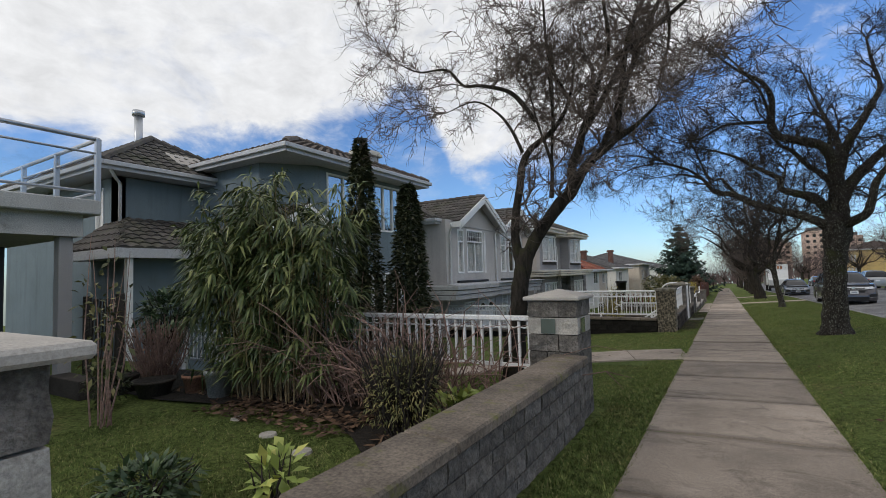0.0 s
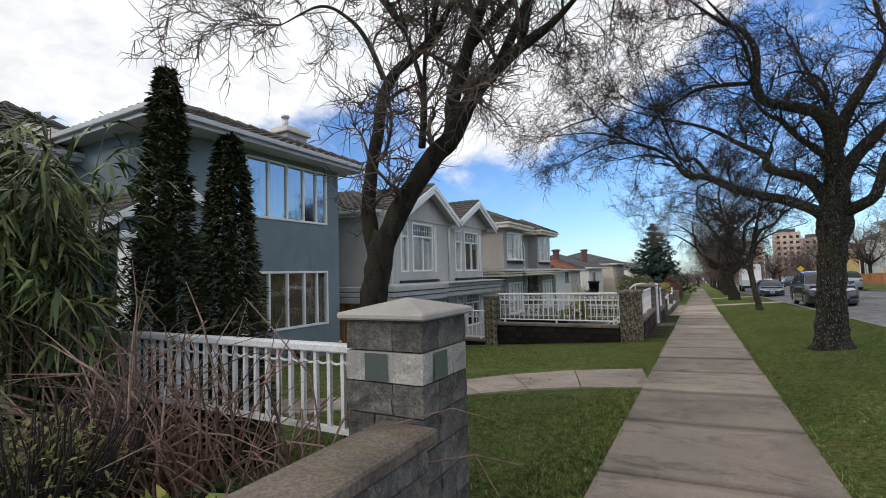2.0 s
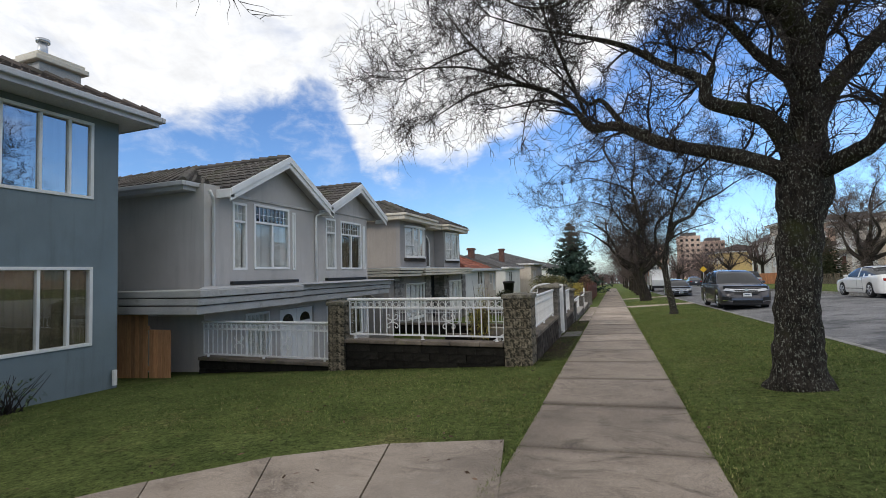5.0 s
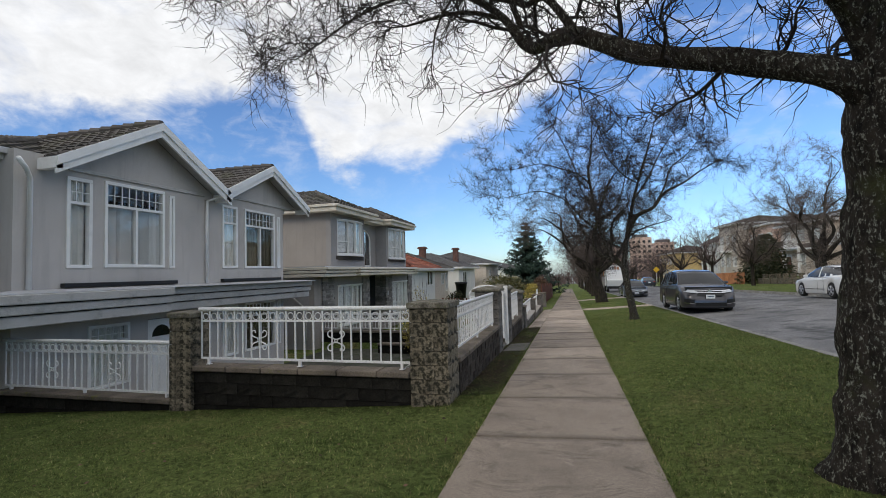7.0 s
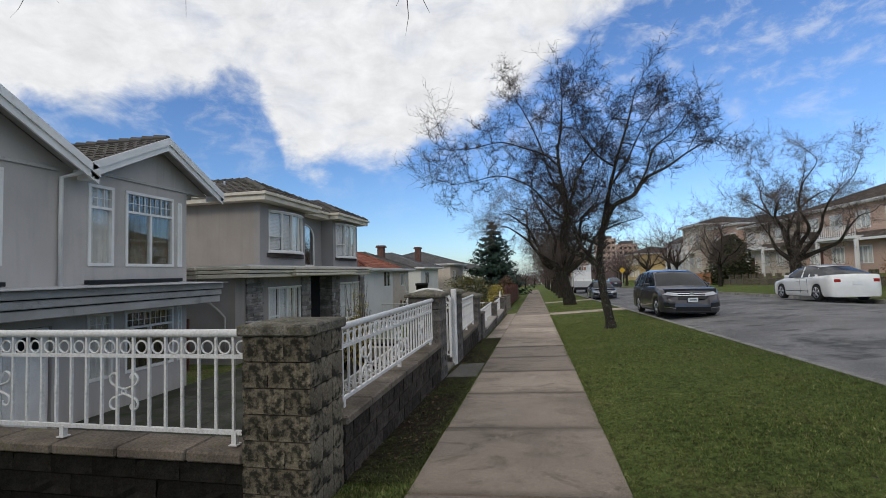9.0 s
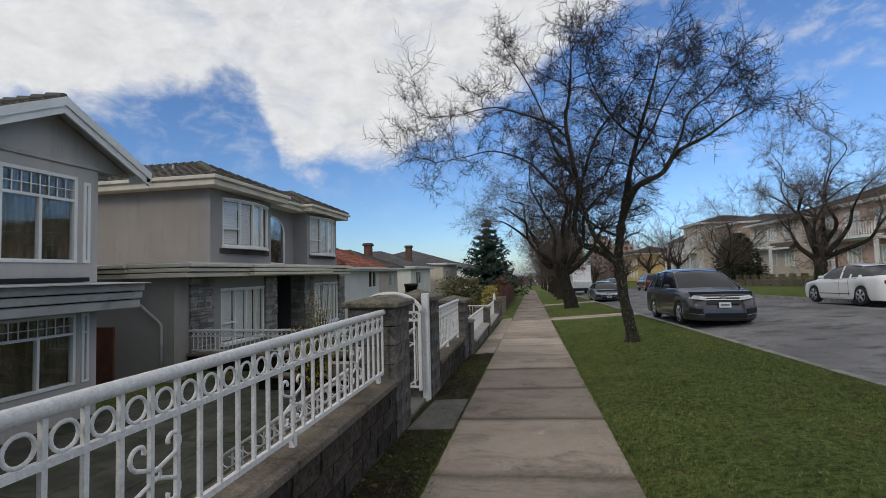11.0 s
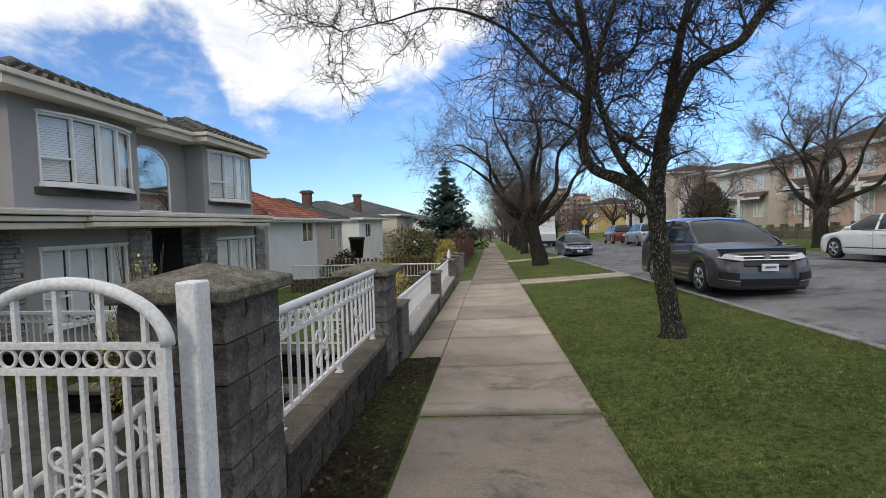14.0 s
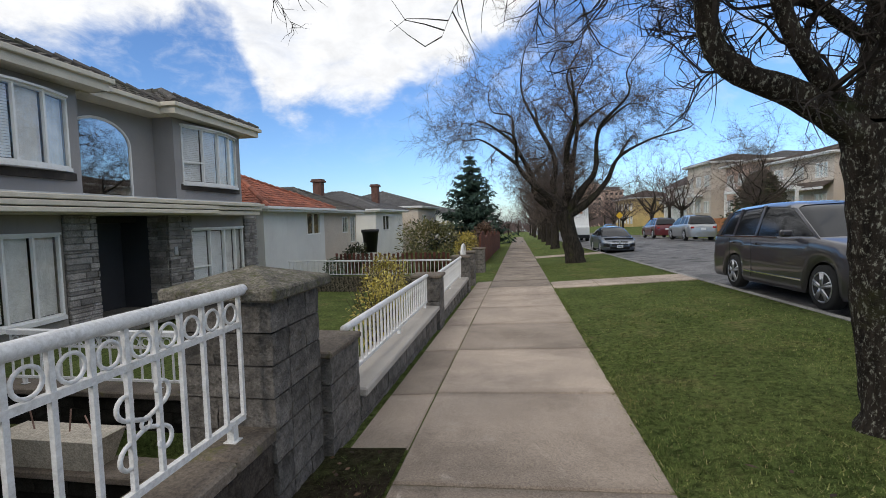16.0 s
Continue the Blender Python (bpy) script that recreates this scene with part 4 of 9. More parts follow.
    for ya, yb in ((10.8, 9.0), (7.2, 9.0)):
        g.hexa([(-9.58, ya, 2.3), (-9.52, ya, 2.3), (-9.52, yb, 3.36), (-9.58, yb, 3.36), (-9.58, ya, 2.5), (-9.52, ya, 2.5), (-9.52, yb, 3.57), (-9.58, yb, 3.57)])
    part("bargeboard", g, TRIM_WHITE, pr)
    part("gable", Geo().extrude_x([(7.4, 2.5), (10.6, 2.5), (9.0, 3.45)], -9.75, -9.65), STUCCO_BLUE, pr)
    for y in (10.1, 7.9):
        part("column", Geo().tube([(-9.7, y, -0.9), (-9.7, y, 2.45)], [0.13, 0.11], 14).box(-9.88, y - 0.18, -1.0, -9.52, y + 0.18, -0.8, 0.01).box(-9.86, y - 0.16, 2.3, -9.54, y + 0.16, 2.46, 0.01), TRIM_WHITE, h, "", True)
    part("door", Geo().box(-11.6, 9.25, -0.9, -11.5, 10.1, 1.2, 0.01), TRIM_WHITE, h)
    part("downspout", Geo().tube([(-10.3, 14.75, -0.95), (-10.3, 14.75, -0.62)], 0.05, 8), TRIM_WHITE, h, "white vent pipe stub")
    return h


blue_house()


# the grey house with two gables
def gable_front(h, x, ya, yb, ze, apex, depth, overhang=0.45, material=ROOF_DARK):
    ym = (ya + yb) / 2
    xf = x + overhang
    g = Geo()
    roof_plane(g, (xf - depth, ya, ze), (xf, ya, ze), (xf, ym, apex), (xf - depth, ym, apex))
    roof_plane(g, (xf, yb, ze), (xf - depth, yb, ze), (xf - depth, ym, apex), (xf, ym, apex))
    ridge_caps(g, (xf, ym, apex), (xf - depth, ym, apex))
    rf = part("gable_roof", g, material, h)
    k = (apex - ze) / (ym - ya)
    for y0, s in ((ya, 1), (yb, -1)):
        b = Geo()
        for x0, x1, drop, up in ((xf - 0.02, xf + 0.03, 0.3, 0.03), (xf + 0.03, xf + 0.07, 0.14, 0.05)):
            e = y0 - s * 0.12
            ez = ze - 0.12 * k
            b.hexa([(x0, e, ez - drop), (x1, e, ez - drop), (x1, ym, apex - drop), (x0, ym, apex - drop), (x0, e, ez + up), (x1, e, ez + up), (x1, ym, apex + up), (x0, ym, apex + up)])
        b.box(xf - 0.5, min(y0, y0 - s * 0.14), ze - 0.26, xf + 0.03, max(y0, y0 - s * 0.14), ze - 0.03)
        part("bargeboard", b, TRIM_WHITE if h.name.startswith("house") else TRIM_GREY, rf)
    wl = Geo().extrude_x([(ya + 0.02, ze - 0.12), (yb - 0.02, ze - 0.12), (ym, apex - 0.11)], x - 0.25, x + 0.004)
    part("gable", wl, STUCCO_GREY, rf)
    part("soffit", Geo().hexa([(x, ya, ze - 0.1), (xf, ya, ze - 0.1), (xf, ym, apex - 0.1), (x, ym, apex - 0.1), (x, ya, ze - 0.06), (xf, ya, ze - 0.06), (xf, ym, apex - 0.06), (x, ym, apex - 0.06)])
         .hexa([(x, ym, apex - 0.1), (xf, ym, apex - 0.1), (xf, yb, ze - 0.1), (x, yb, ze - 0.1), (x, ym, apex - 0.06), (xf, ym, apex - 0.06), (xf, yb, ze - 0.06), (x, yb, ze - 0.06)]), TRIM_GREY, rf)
    # belt under the gable
    part("belt", Geo().box(x, ya + 0.45, ze - 0.16, x + 0.045, yb - 0.45, ze - 0.08, 0.01), TRIM_GREY, rf)


def grey_house():
    h = thing("house", "warm grey stucco house with two white-trimmed gables", "house", (-14, 21, -1.9))
    X, Y0, Y1, ZB, ZT = -9.85, 16.75, 25.4, -2.1, 3.85
    ups = [(17.72, 18.27, 1.56, 3.5), (18.55, 20.18, 1.58, 3.55), (20.32, 20.5, 1.56, 3.48), (22.27, 22.95, 1.57, 3.5), (23.28, 24.88, 1.57, 3.5), (25.02, 25.2, 1.57, 3.42)]
    lows = [(22.27, 22.95, -1.1, 0.45), (23.28, 24.88, -1.1, 0.45), (18.2, 19.2, -1.1, 0.3), (25.02, 25.2, -1.1, 0.45)]
    part("wall", wall_x(X, 0.25, Y0, Y1, ZB, ZT, ups + lows + [(19.7, 21.5, -1.9, 0.3)]), STUCCO_GREY, h)
    part("wall", wall_y(Y0, 0.25, -22, X - 0.25, ZB, ZT), STUCCO_GREY, h)
    part("wall", wall_y(Y1 - 0.25, 0.25, -22, X - 0.25, ZB, ZT), STUCCO_GREY, h)
    for k, w in enumerate(ups):
        wide = w[1] - w[0] > 1
        small = w[1] - w[0] < 0.3
        window_x(h, X, *w, uprights=(0.5,) if wide else (), transom=0.72 if not small else None, lattice=wide or not small, glassy=GLASS, blinds=k == 1, behind=CURTAIN_DARK if k == 4 else CURTAIN, fr=0.075)
    for k, w in enumerate(lows):
        wide = w[1] - w[0] > 1
        window_x(h, X, *w, uprights=(0.5,) if wide else (), transom=0.72, lattice=True, behind=CURTAIN if k % 2 == 0 else CURTAIN_DARK)
    part("dark_room_backing", Geo().box(-21, Y0 + 0.3, 0.9, X - 0.3, Y1 - 0.3, 1.1).box(-13, Y0 + 0.3, ZB, -12.9, Y1 - 0.3, ZT), ROOM_DARK, h)
    # projecting black strips under the window groups, a recessed slot's shade put into their colour
    for ya, yb in ((17.62, 20.5), (22.2, 25.1)):
        part("window_slot", Geo().box(X, ya, 1.16, X + 0.13, yb, 1.25, 0.008), DOOR_AND_SLOT_BLACK, h)
    # the double front door
    d = part("door", Geo().box(X - 0.12, 19.72, -1.9, X - 0.06, 20.59, 0.28, 0.01).box(X - 0.12, 20.61, -1.9, X - 0.06, 21.48, 0.28, 0.01), TRIM_WHITE, h, "white double door with arched lights")
    for y in (20.15, 21.05):
        part("door_light", Geo().extrude_x([(y - 0.28 + 0.28 * (1 - math.cos(a)), -0.15 + 0.28 * math.sin(a)) for a in [math.pi - math.pi * k / 8 for k in range(9)]], X - 0.058, X - 0.05), CAR_GLASS, d)
    # roof: a main hip and two gables
    hip_roof(h, -22, X - 0.26, Y0 - 0.42, Y1 + 0.5, 3.85, 1.75, ROOF_DARK, "x")
    gable_front(h, X, 17.3, 22.0, 3.78, 5.1, 4.0)
    gable_front(h, X, 22.05, 26.3, 3.9, 5.0, 4.0)
    # skirt roof band between the storeys, in three stepped boards
    g1 = Geo()
    for ya, yb, xf in ((15.5, 19.3, -8.75), (19.3, 25.75, -9.0)):
        for k, (dz0, dz1, dx) in enumerate(((0.915, 1.08, 0.12), (0.735, 0.89, 0.06), (0.52, 0.71, 0.0))):
            g1.box(-10.2 if ya > 16 else -11.5, ya, dz0, xf + dx, yb, dz1, 0.015)
    # dark backing behind the boards, painting shadow lines into their gaps
    part("band_core", Geo().box(-11.4, 15.62, 0.54, -8.87, 19.3, 1.06), WOOD_DARK_AND_SHADE, h)
    part("band_core", Geo().box(-10.1, 19.3, 0.54, -9.12, 25.63, 1.06), WOOD_DARK_AND_SHADE, h)
    band = part("canopy_band", g1, TRIM_GREY, h, "stepped grey fascia band of the porch canopy")
    part("band_top", Geo().hexa([(-9.84, 16.75, 1.085), (-8.72, 15.5, 1.085), (-8.72, 25.75, 1.085), (-9.84, 25.4, 1.085), (-9.84, 16.75, 1.14), (-8.72, 15.5, 1.1), (-8.72, 25.75, 1.1), (-9.84, 25.4, 1.14)]), GUTTER, band)
    downpipe(h, [(-9.5, 16.6, 3.6), (-9.6, 16.8, 3.45), (-9.79, 17.0, 3.3), (-9.79, 17.0, 1.12)])
    downpipe(h, [(-9.5, 21.95, 3.7), (-9.65, 21.8, 3.6), (-9.79, 21.6, 3.5), (-9.79, 21.6, 1.12)])
    part("flue", Geo().tube([(-14.5, 17.2, 4.4), (-14.5, 17.2, 6.1)], 0.13, 12).tube([(-14.5, 17.2, 6.05), (-14.5, 17.2, 6.22)], 0.2, 12), METAL_PIPE, h, "", True)
    return h


grey_house()


# the dark grey house with stone piers and bow windows
def bow_window(h, x, y0, y1, z0, z1, depth=0.28, n=4):
    """A shallow bow: n leaves on an arc, with head and sill boards."""
    g = Geo()

    def at(k):
        u = k / n
        return lerp(y0, y1, u), x + depth * 4 * u * (1 - u)

    fr = 0.05
    pts = [at(k) for k in range(n + 1)]
    for (ya, xa), (yb, xb) in zip(pts, pts[1:]):
        for za, zb in ((z0, z0 + fr), (z1 - fr, z1)):
            g.hexa([(xa - 0.06, ya, za), (xa + 0.02, ya, za), (xb + 0.02, yb, za), (xb - 0.06, yb, za), (xa - 0.06, ya, zb), (xa + 0.02, ya, zb), (xb + 0.02, yb, zb), (xb - 0.06, yb, zb)])
    for y, xx in pts:
        g.box(xx - 0.06, y - fr / 2, z0, xx + 0.03, y + fr / 2, z1, 0.006)
    (ya, xa), (yb, xb) = pts[0], pts[1]
    zm = lerp(z0, z1, 0.36)
    g.hexa([(xa - 0.05, ya, zm), (xa + 0.02, ya, zm), (xb + 0.02, yb, zm), (xb - 0.05, yb, zm), (xa - 0.05, ya, zm + 0.05), (xa + 0.02, ya, zm + 0.05), (xb + 0.02, yb, zm + 0.05), (xb - 0.05, yb, zm + 0.05)])
    win = part("window", g, TRIM_WHITE, h, "white-framed bow window with blinds")
    for k, ((ya, xa), (yb, xb)) in enumerate(zip(pts, pts[1:])):
        p = Geo().face((xa - 0.02, ya, z0 + fr), (xb - 0.02, yb, z0 + fr), (xb - 0.02, yb, z1 - fr), (xa - 0.02, ya, z1 - fr))
        ob = part("pane", p, GLASS, win)
        ob.visible_shadow = False
        b = Geo()
        if k in (0, 1):
            for m in range(int((z1 - z0 - 0.1) / 0.06)):
                z = z0 + 0.08 + m * 0.06
                b.face((xa - 0.1, ya + 0.03, z), (xb - 0.1, yb - 0.03, z), (xb - 0.115, yb - 0.03, z + 0.057), (xa - 0.115, ya + 0.03, z + 0.057))
        else:
            b.face((xa - 0.12, ya + 0.03, z0 + fr), (xb - 0.12, yb - 0.03, z0 + fr), (xb - 0.12, yb - 0.03, z1 - fr), (xa - 0.12, ya + 0.03, z1 - fr))
        part("blind", b, BLIND if k in (0, 1) else CURTAIN, win)
    sl = Geo()
    out = [(y, xx + 0.1) for y, xx in pts]
    poly = [(x - 0.05, y0 - 0.08)] + [(xx, y) for y, xx in out] + [(x - 0.05, y1 + 0.08)]
    sl.prism(poly, z0 - 0.09, z0)
    part("sill", sl, TRIM_WHITE, win)
    part("head", Geo().prism(poly, z1, z1 + 0.05), TRIM_WHITE, win)
    return win


def stone_pier(h, x0, x1, y0, y1, z0, z1, seed):
    """A pier faced with courses of flat ledge stone."""
    r = random.Random(seed)
    core = part("stone_pier", Geo().box(x0 + 0.05, y0 + 0.05, z0, x1 - 0.05, y1 - 0.05, z1), STONE, h, "stacked ledge stone pier")
    z = z0
    while z < z1 - 0.04:
        hh = min(r.choice((0.07, 0.1, 0.13, 0.16)), z1 - z)
        y = y0
        while y < y1 - 0.03:
            w = min(r.uniform(0.25, 0.7), y1 - y)
            d = r.uniform(-0.015, 0.025)
            part("stone", Geo().box(x1 - 0.08, y + 0.006, z + 0.006, x1 + d, y + w - 0.006, z + hh - 0.006, 0.012), STONE, core)
            y += w
        x = x0
        while x < x1 - 0.1:
            w = min(r.uniform(0.25, 0.6), x1 - 0.09 - x)
            if w < 0.05:
                break
            part("stone", Geo().box(x + 0.006, y0 - r.uniform(-0.01, 0.02), z + 0.006, x + w - 0.006, y0 + 0.08, z + hh - 0.006, 0.01), STONE, core)
            x += w
        z += hh


def stone_house():
    h = thing("house", "dark grey stucco house with stone piers and bow windows", "house", (-14, 35, -1.7))
    X, Y0, Y1, ZB, Z1, ZT = -10.5, 30.2, 40.65, -2.4, 1.2, 4.4
    w1, w2 = (30.85, 33.65, 2.3, 3.95), (37.5, 40.35, 2.25, 4.05)
    # upper storey: two blocks with a recessed centre
    part("wall", wall_x(X, 0.25, Y0, 33.95, Z1, ZT, (w1,)), STUCCO_DARK, h)
    part("wall", wall_x(X, 0.25, 37.15, Y1, Z1, ZT, (w2,)), STUCCO_DARK, h)
    part("wall", wall_x(X - 0.7, 0.25, 33.7, 37.4, Z1, ZT, ((34.2, 36.2, 1.75, 3.4),)), STUCCO_DARK, h)
    part("wall", Geo().box(X - 0.95, 33.7, Z1, X - 0.25, 33.95, ZT), STUCCO_DARK, h)
    part("wall", Geo().box(X - 0.95, 37.15, Z1, X - 0.25, 37.4, ZT), STUCCO_DARK, h)
    part("wall", wall_y(Y0, 0.25, -22, X - 0.25, ZB, ZT, ((-16.0, -15.2, 2.4, 3.6),)), STUCCO_TAUPE, h)
    part("wall", wall_y(Y1 - 0.25, 0.25, -22, X - 0.25, ZB, ZT), STUCCO_TAUPE, h)
    part("window", Geo().box(-16.0, Y0 - 0.02, 2.4, -15.2, Y0 + 0.1, 2.46).box(-16.0, Y0 - 0.02, 3.54, -15.2, Y0 + 0.1, 3.6).box(-16.0, Y0 - 0.02, 2.46, -15.94, Y0 + 0.1, 3.54).box(-15.26, Y0 - 0.02, 2.46, -15.2, Y0 + 0.1, 3.54).box(-15.94, Y0 - 0.02, 2.97, -15.26, Y0 + 0.1, 3.02), TRIM_WHITE, h)
    bow_window(h, X, *w1)
    bow_window(h, X, *w2)
    for a, b in ((30.6, 33.9), (37.3, 40.6)):
        part("window_base", Geo().prism([(X - 0.02, a), (X + 0.12, a + 0.5), (X + 0.12, b - 0.5), (X - 0.02, b)], 2.02, 2.2), WOOD_DARK_AND_SHADE, h)
    # arched stair window
    xa = X - 0.7
    arc = [(34.2 + 1.0 - 1.0 * math.cos(a), 3.2 + 0.65 * math.sin(a)) for a in [math.pi * k / 14 for k in range(15)]]
    g = Geo()
    pts = [(xa + 0.02, 34.2, 1.75)] + [(xa + 0.02, y, z) for y, z in arc] + [(xa + 0.02, 36.2, 1.75), (xa + 0.02, 34.2, 1.75)]
    g.tube(pts, 0.04, 6)
    aw = part("window", g, TRIM_WHITE, h, "tall arched stair window")
    part("pane", Geo().extrude_x([(34.2, 1.75)] + [(y, z) for y, z in arc][0:0] + [(36.2, 1.75)] + [(y, z) for y, z in reversed(arc)], xa + 0.004, xa + 0.012), GLASS_COATED, aw)
    part("arch_back", Geo().box(xa - 0.22, 34.1, 1.7, xa - 0.2, 36.3, 3.9), ROOM_DARK, h)
    # lower storey
    lo1, lo2 = (30.55, 33.1, -1.1, 0.75), (37.5, 40.3, -1.2, 0.75)
    XL = -10.3
    part("wall", wall_x(XL - 0.05, 0.25, 28.4, 33.2, ZB, Z1, (lo1,)), STUCCO_TAUPE, h)
    part("wall", wall_x(XL - 0.05, 0.25, 36.5, 41.2, ZB, Z1, (lo2,)), STUCCO_TAUPE, h)
    part("wall", wall_y(28.4, 0.2, -14.5, XL - 0.3, ZB, Z1), STUCCO_DARK, h)
    # recess walls; the deep porch's shade is put into their colour
    part("wall", Geo().box(-12.2, 33.0, ZB, -11.95, 36.7, Z1), STUCCO_SHADED, h, "porch wall with the recess shade in its colour")
    part("wall", Geo().box(-12.0, 33.0, ZB, XL - 0.3, 33.2, Z1), STUCCO_SHADED, h)
    part("wall", Geo().box(-12.0, 36.5, ZB, XL - 0.3, 36.7, Z1), STUCCO_SHADED, h)
    part("door", Geo().box(-11.95, 34.2, -1.55, -11.88, 35.5, 0.75, 0.01), DOOR_AND_SLOT_BLACK, h, "black front door in a deep porch")
    part("porch_floor", Geo().box(-12.0, 33.2, -1.75, -9.6, 36.5, -1.57, 0.02), PAVING, h)
    part("porch_lamp", Geo().box(XL - 0.02, 36.62, 0.0, XL + 0.06, 36.76, 0.25, 0.01), METAL_PIPE, h)
    bow_window(h, XL - 0.05, *lo1, depth=0.1)
    bow_window(h, XL - 0.05, *lo2, depth=0.2)
    for k, (a, b) in enumerate(((29.0, 30.1), (33.2, 34.05), (36.45, 37.45), (40.38, 41.2))):
        stone_pier(h, -11.0, XL + 0.03, a, b, -2.0, Z1, 20 + k)
    part("dark_room_backing", Geo().box(-21, Y0 + 0.3, 1.0, X - 0.9, Y1 - 0.3, 1.18).box(-13, Y0 + 0.3, ZB, -12.9, Y1 - 0.3, ZT), ROOM_DARK, h)
    # belt roof between the storeys, in stepped boards
    g = Geo()
    for z0, z1, dx in ((1.2, 1.34, 0.0), (1.365, 1.48, 0.07), (1.505, 1.62, 0.14)):
        g.box(-11.6, 28.0, z0, -9.6 + dx, 40.35 + dx, z1, 0.015)
        g.box(-16, 28.0 - dx, z0, -11.6, 28.5, z1, 0.015)
    for z0, z1 in ((1.23, 1.34), (1.365, 1.48), (1.505, 1.61)):
        g.box(-9.9, 31.0, z0, -9.36, 37.6, z1, 0.015)
    # set-back dark box: its colour gives the board gaps their shadow
    part("band_core", Geo().box(-15.9, 28.2, 1.22, -9.72, 40.2, 1.6), WOOD_DARK_AND_SHADE, h)
    band = part("canopy_band", g, TRIM_GREIGE, h, "stepped beige fascia band above the ground floor")
    part("band_top", Geo().box(-16, 28.05, 1.625, -9.62, 40.4, 1.66), GUTTER, band)
    # roof
    hip_roof(h, -22, -9.9, Y0 - 0.6, 34.3, 4.52, 1.0, ROOF_DARK, "x", trim=TRIM_GREIGE, fascia=0.3)
    hip_roof(h, -22, -9.95, 36.6, 41.1, 4.52, 1.0, ROOF_DARK, "x", trim=TRIM_GREIGE, fascia=0.3)
    hip_roof(h, -21.9, -10.45, 34.0, 37.0, 4.5, 0.8, ROOF_DARK, "x", trim=TRIM_GREIGE, fascia=0.3)
    part("vent_pipe", Geo().tube([(-13.5, 31.5, 4.9), (-13.5, 31.5, 5.45)], 0.04, 8).tube([(-12.8, 31.2, 4.9), (-12.8, 31.2, 5.4)], 0.04, 8), METAL_PIPE, h)
    downpipe(h, [(-11.9, 28.3, 1.15), (-11.6, 28.2, 0.6), (-10.9, 28.3, 0.0), (-10.7, 28.3, -0.2), (-10.7, 28.3, -1.5)], TRIM_GREY)
    return h


stone_house()


# simple houses further along the street
def bungalow(x0, x1, y0, y1, zb, ze, rise, wall, roof, label, wins=(), brick=False, axis="x", over=0.5):
    h = thing("house", label, "house", ((x0 + x1) / 2, (y0 + y1) / 2, zb))
    holes = [(a, b, c, d) for a, b, c, d in wins]
    part("wall", wall_x(x1, 0.25, y0, y1, zb, ze, holes), wall, h)
    part("wall", Geo().box(x0, y0, zb, x1 - 0.25, y0 + 0.25, ze), wall, h)
    part("wall", Geo().box(x0, y1 - 0.25, zb, x1 - 0.25, y1, ze), wall, h)
    for w in wins:
        window_x(h, x1, *w, uprights=(0.5,), behind=CURTAIN_DARK)
    hip_roof(h, x0, x1 + over, y0 - over, y1 + over, ze + 0.1, rise, roof, axis, trim=TRIM_WHITE)
    if brick:
        cx, cy, top = brick
        chimney_stack(h, cx - 0.3, cx + 0.3, cy - 0.3, cy + 0.3, ze + 0.3, top, BRICK_RED)
    return h


bungalow(-22, -11.0, 43.0, 49.5, -2.8, 1.5, 1.75, STUCCO_WHITE, ROOF_RED, "white stucco bungalow with a terracotta tiled roof", ((47.2, 48.9, 0.2, 1.4),), None)
bungalow(-22, -11.6, 50.2, 56.5, -3.0, 1.5, 1.5, STUCCO_CREAM, ROOF_DARK, "cream bungalow with a dark tiled hip roof", ((53.8, 54.8, 0.1, 1.2), (55.3, 56.2, -0.6, 1.2)), (-14.0, 55.7, 3.9))
bungalow(-22, -11.5, 61.0, 70.0, -3.2, 1.7, 1.7, STUCCO_WHITE, ROOF_GREY, "white house with a grey shingle roof behind the shrubs", ((63, 65, 0, 1.3),), (-13.0, 66.0, 4.2))
bungalow(-22, -10.5, 73.0, 84.0, -3.6, 2.2, 1.9, STUCCO_CREAM, ROOF_GREY, "distant cream house with a grey roof", ((75, 77, 0, 1.4),), False)
bungalow(-24, -9.5, 108.0, 122.0, -4.6, 1.6, 1.7, STUCCO_WHITE, ROOF_GREY, "far pale house at the end of the block", ((110, 112, -0.5, 1.0),), False)


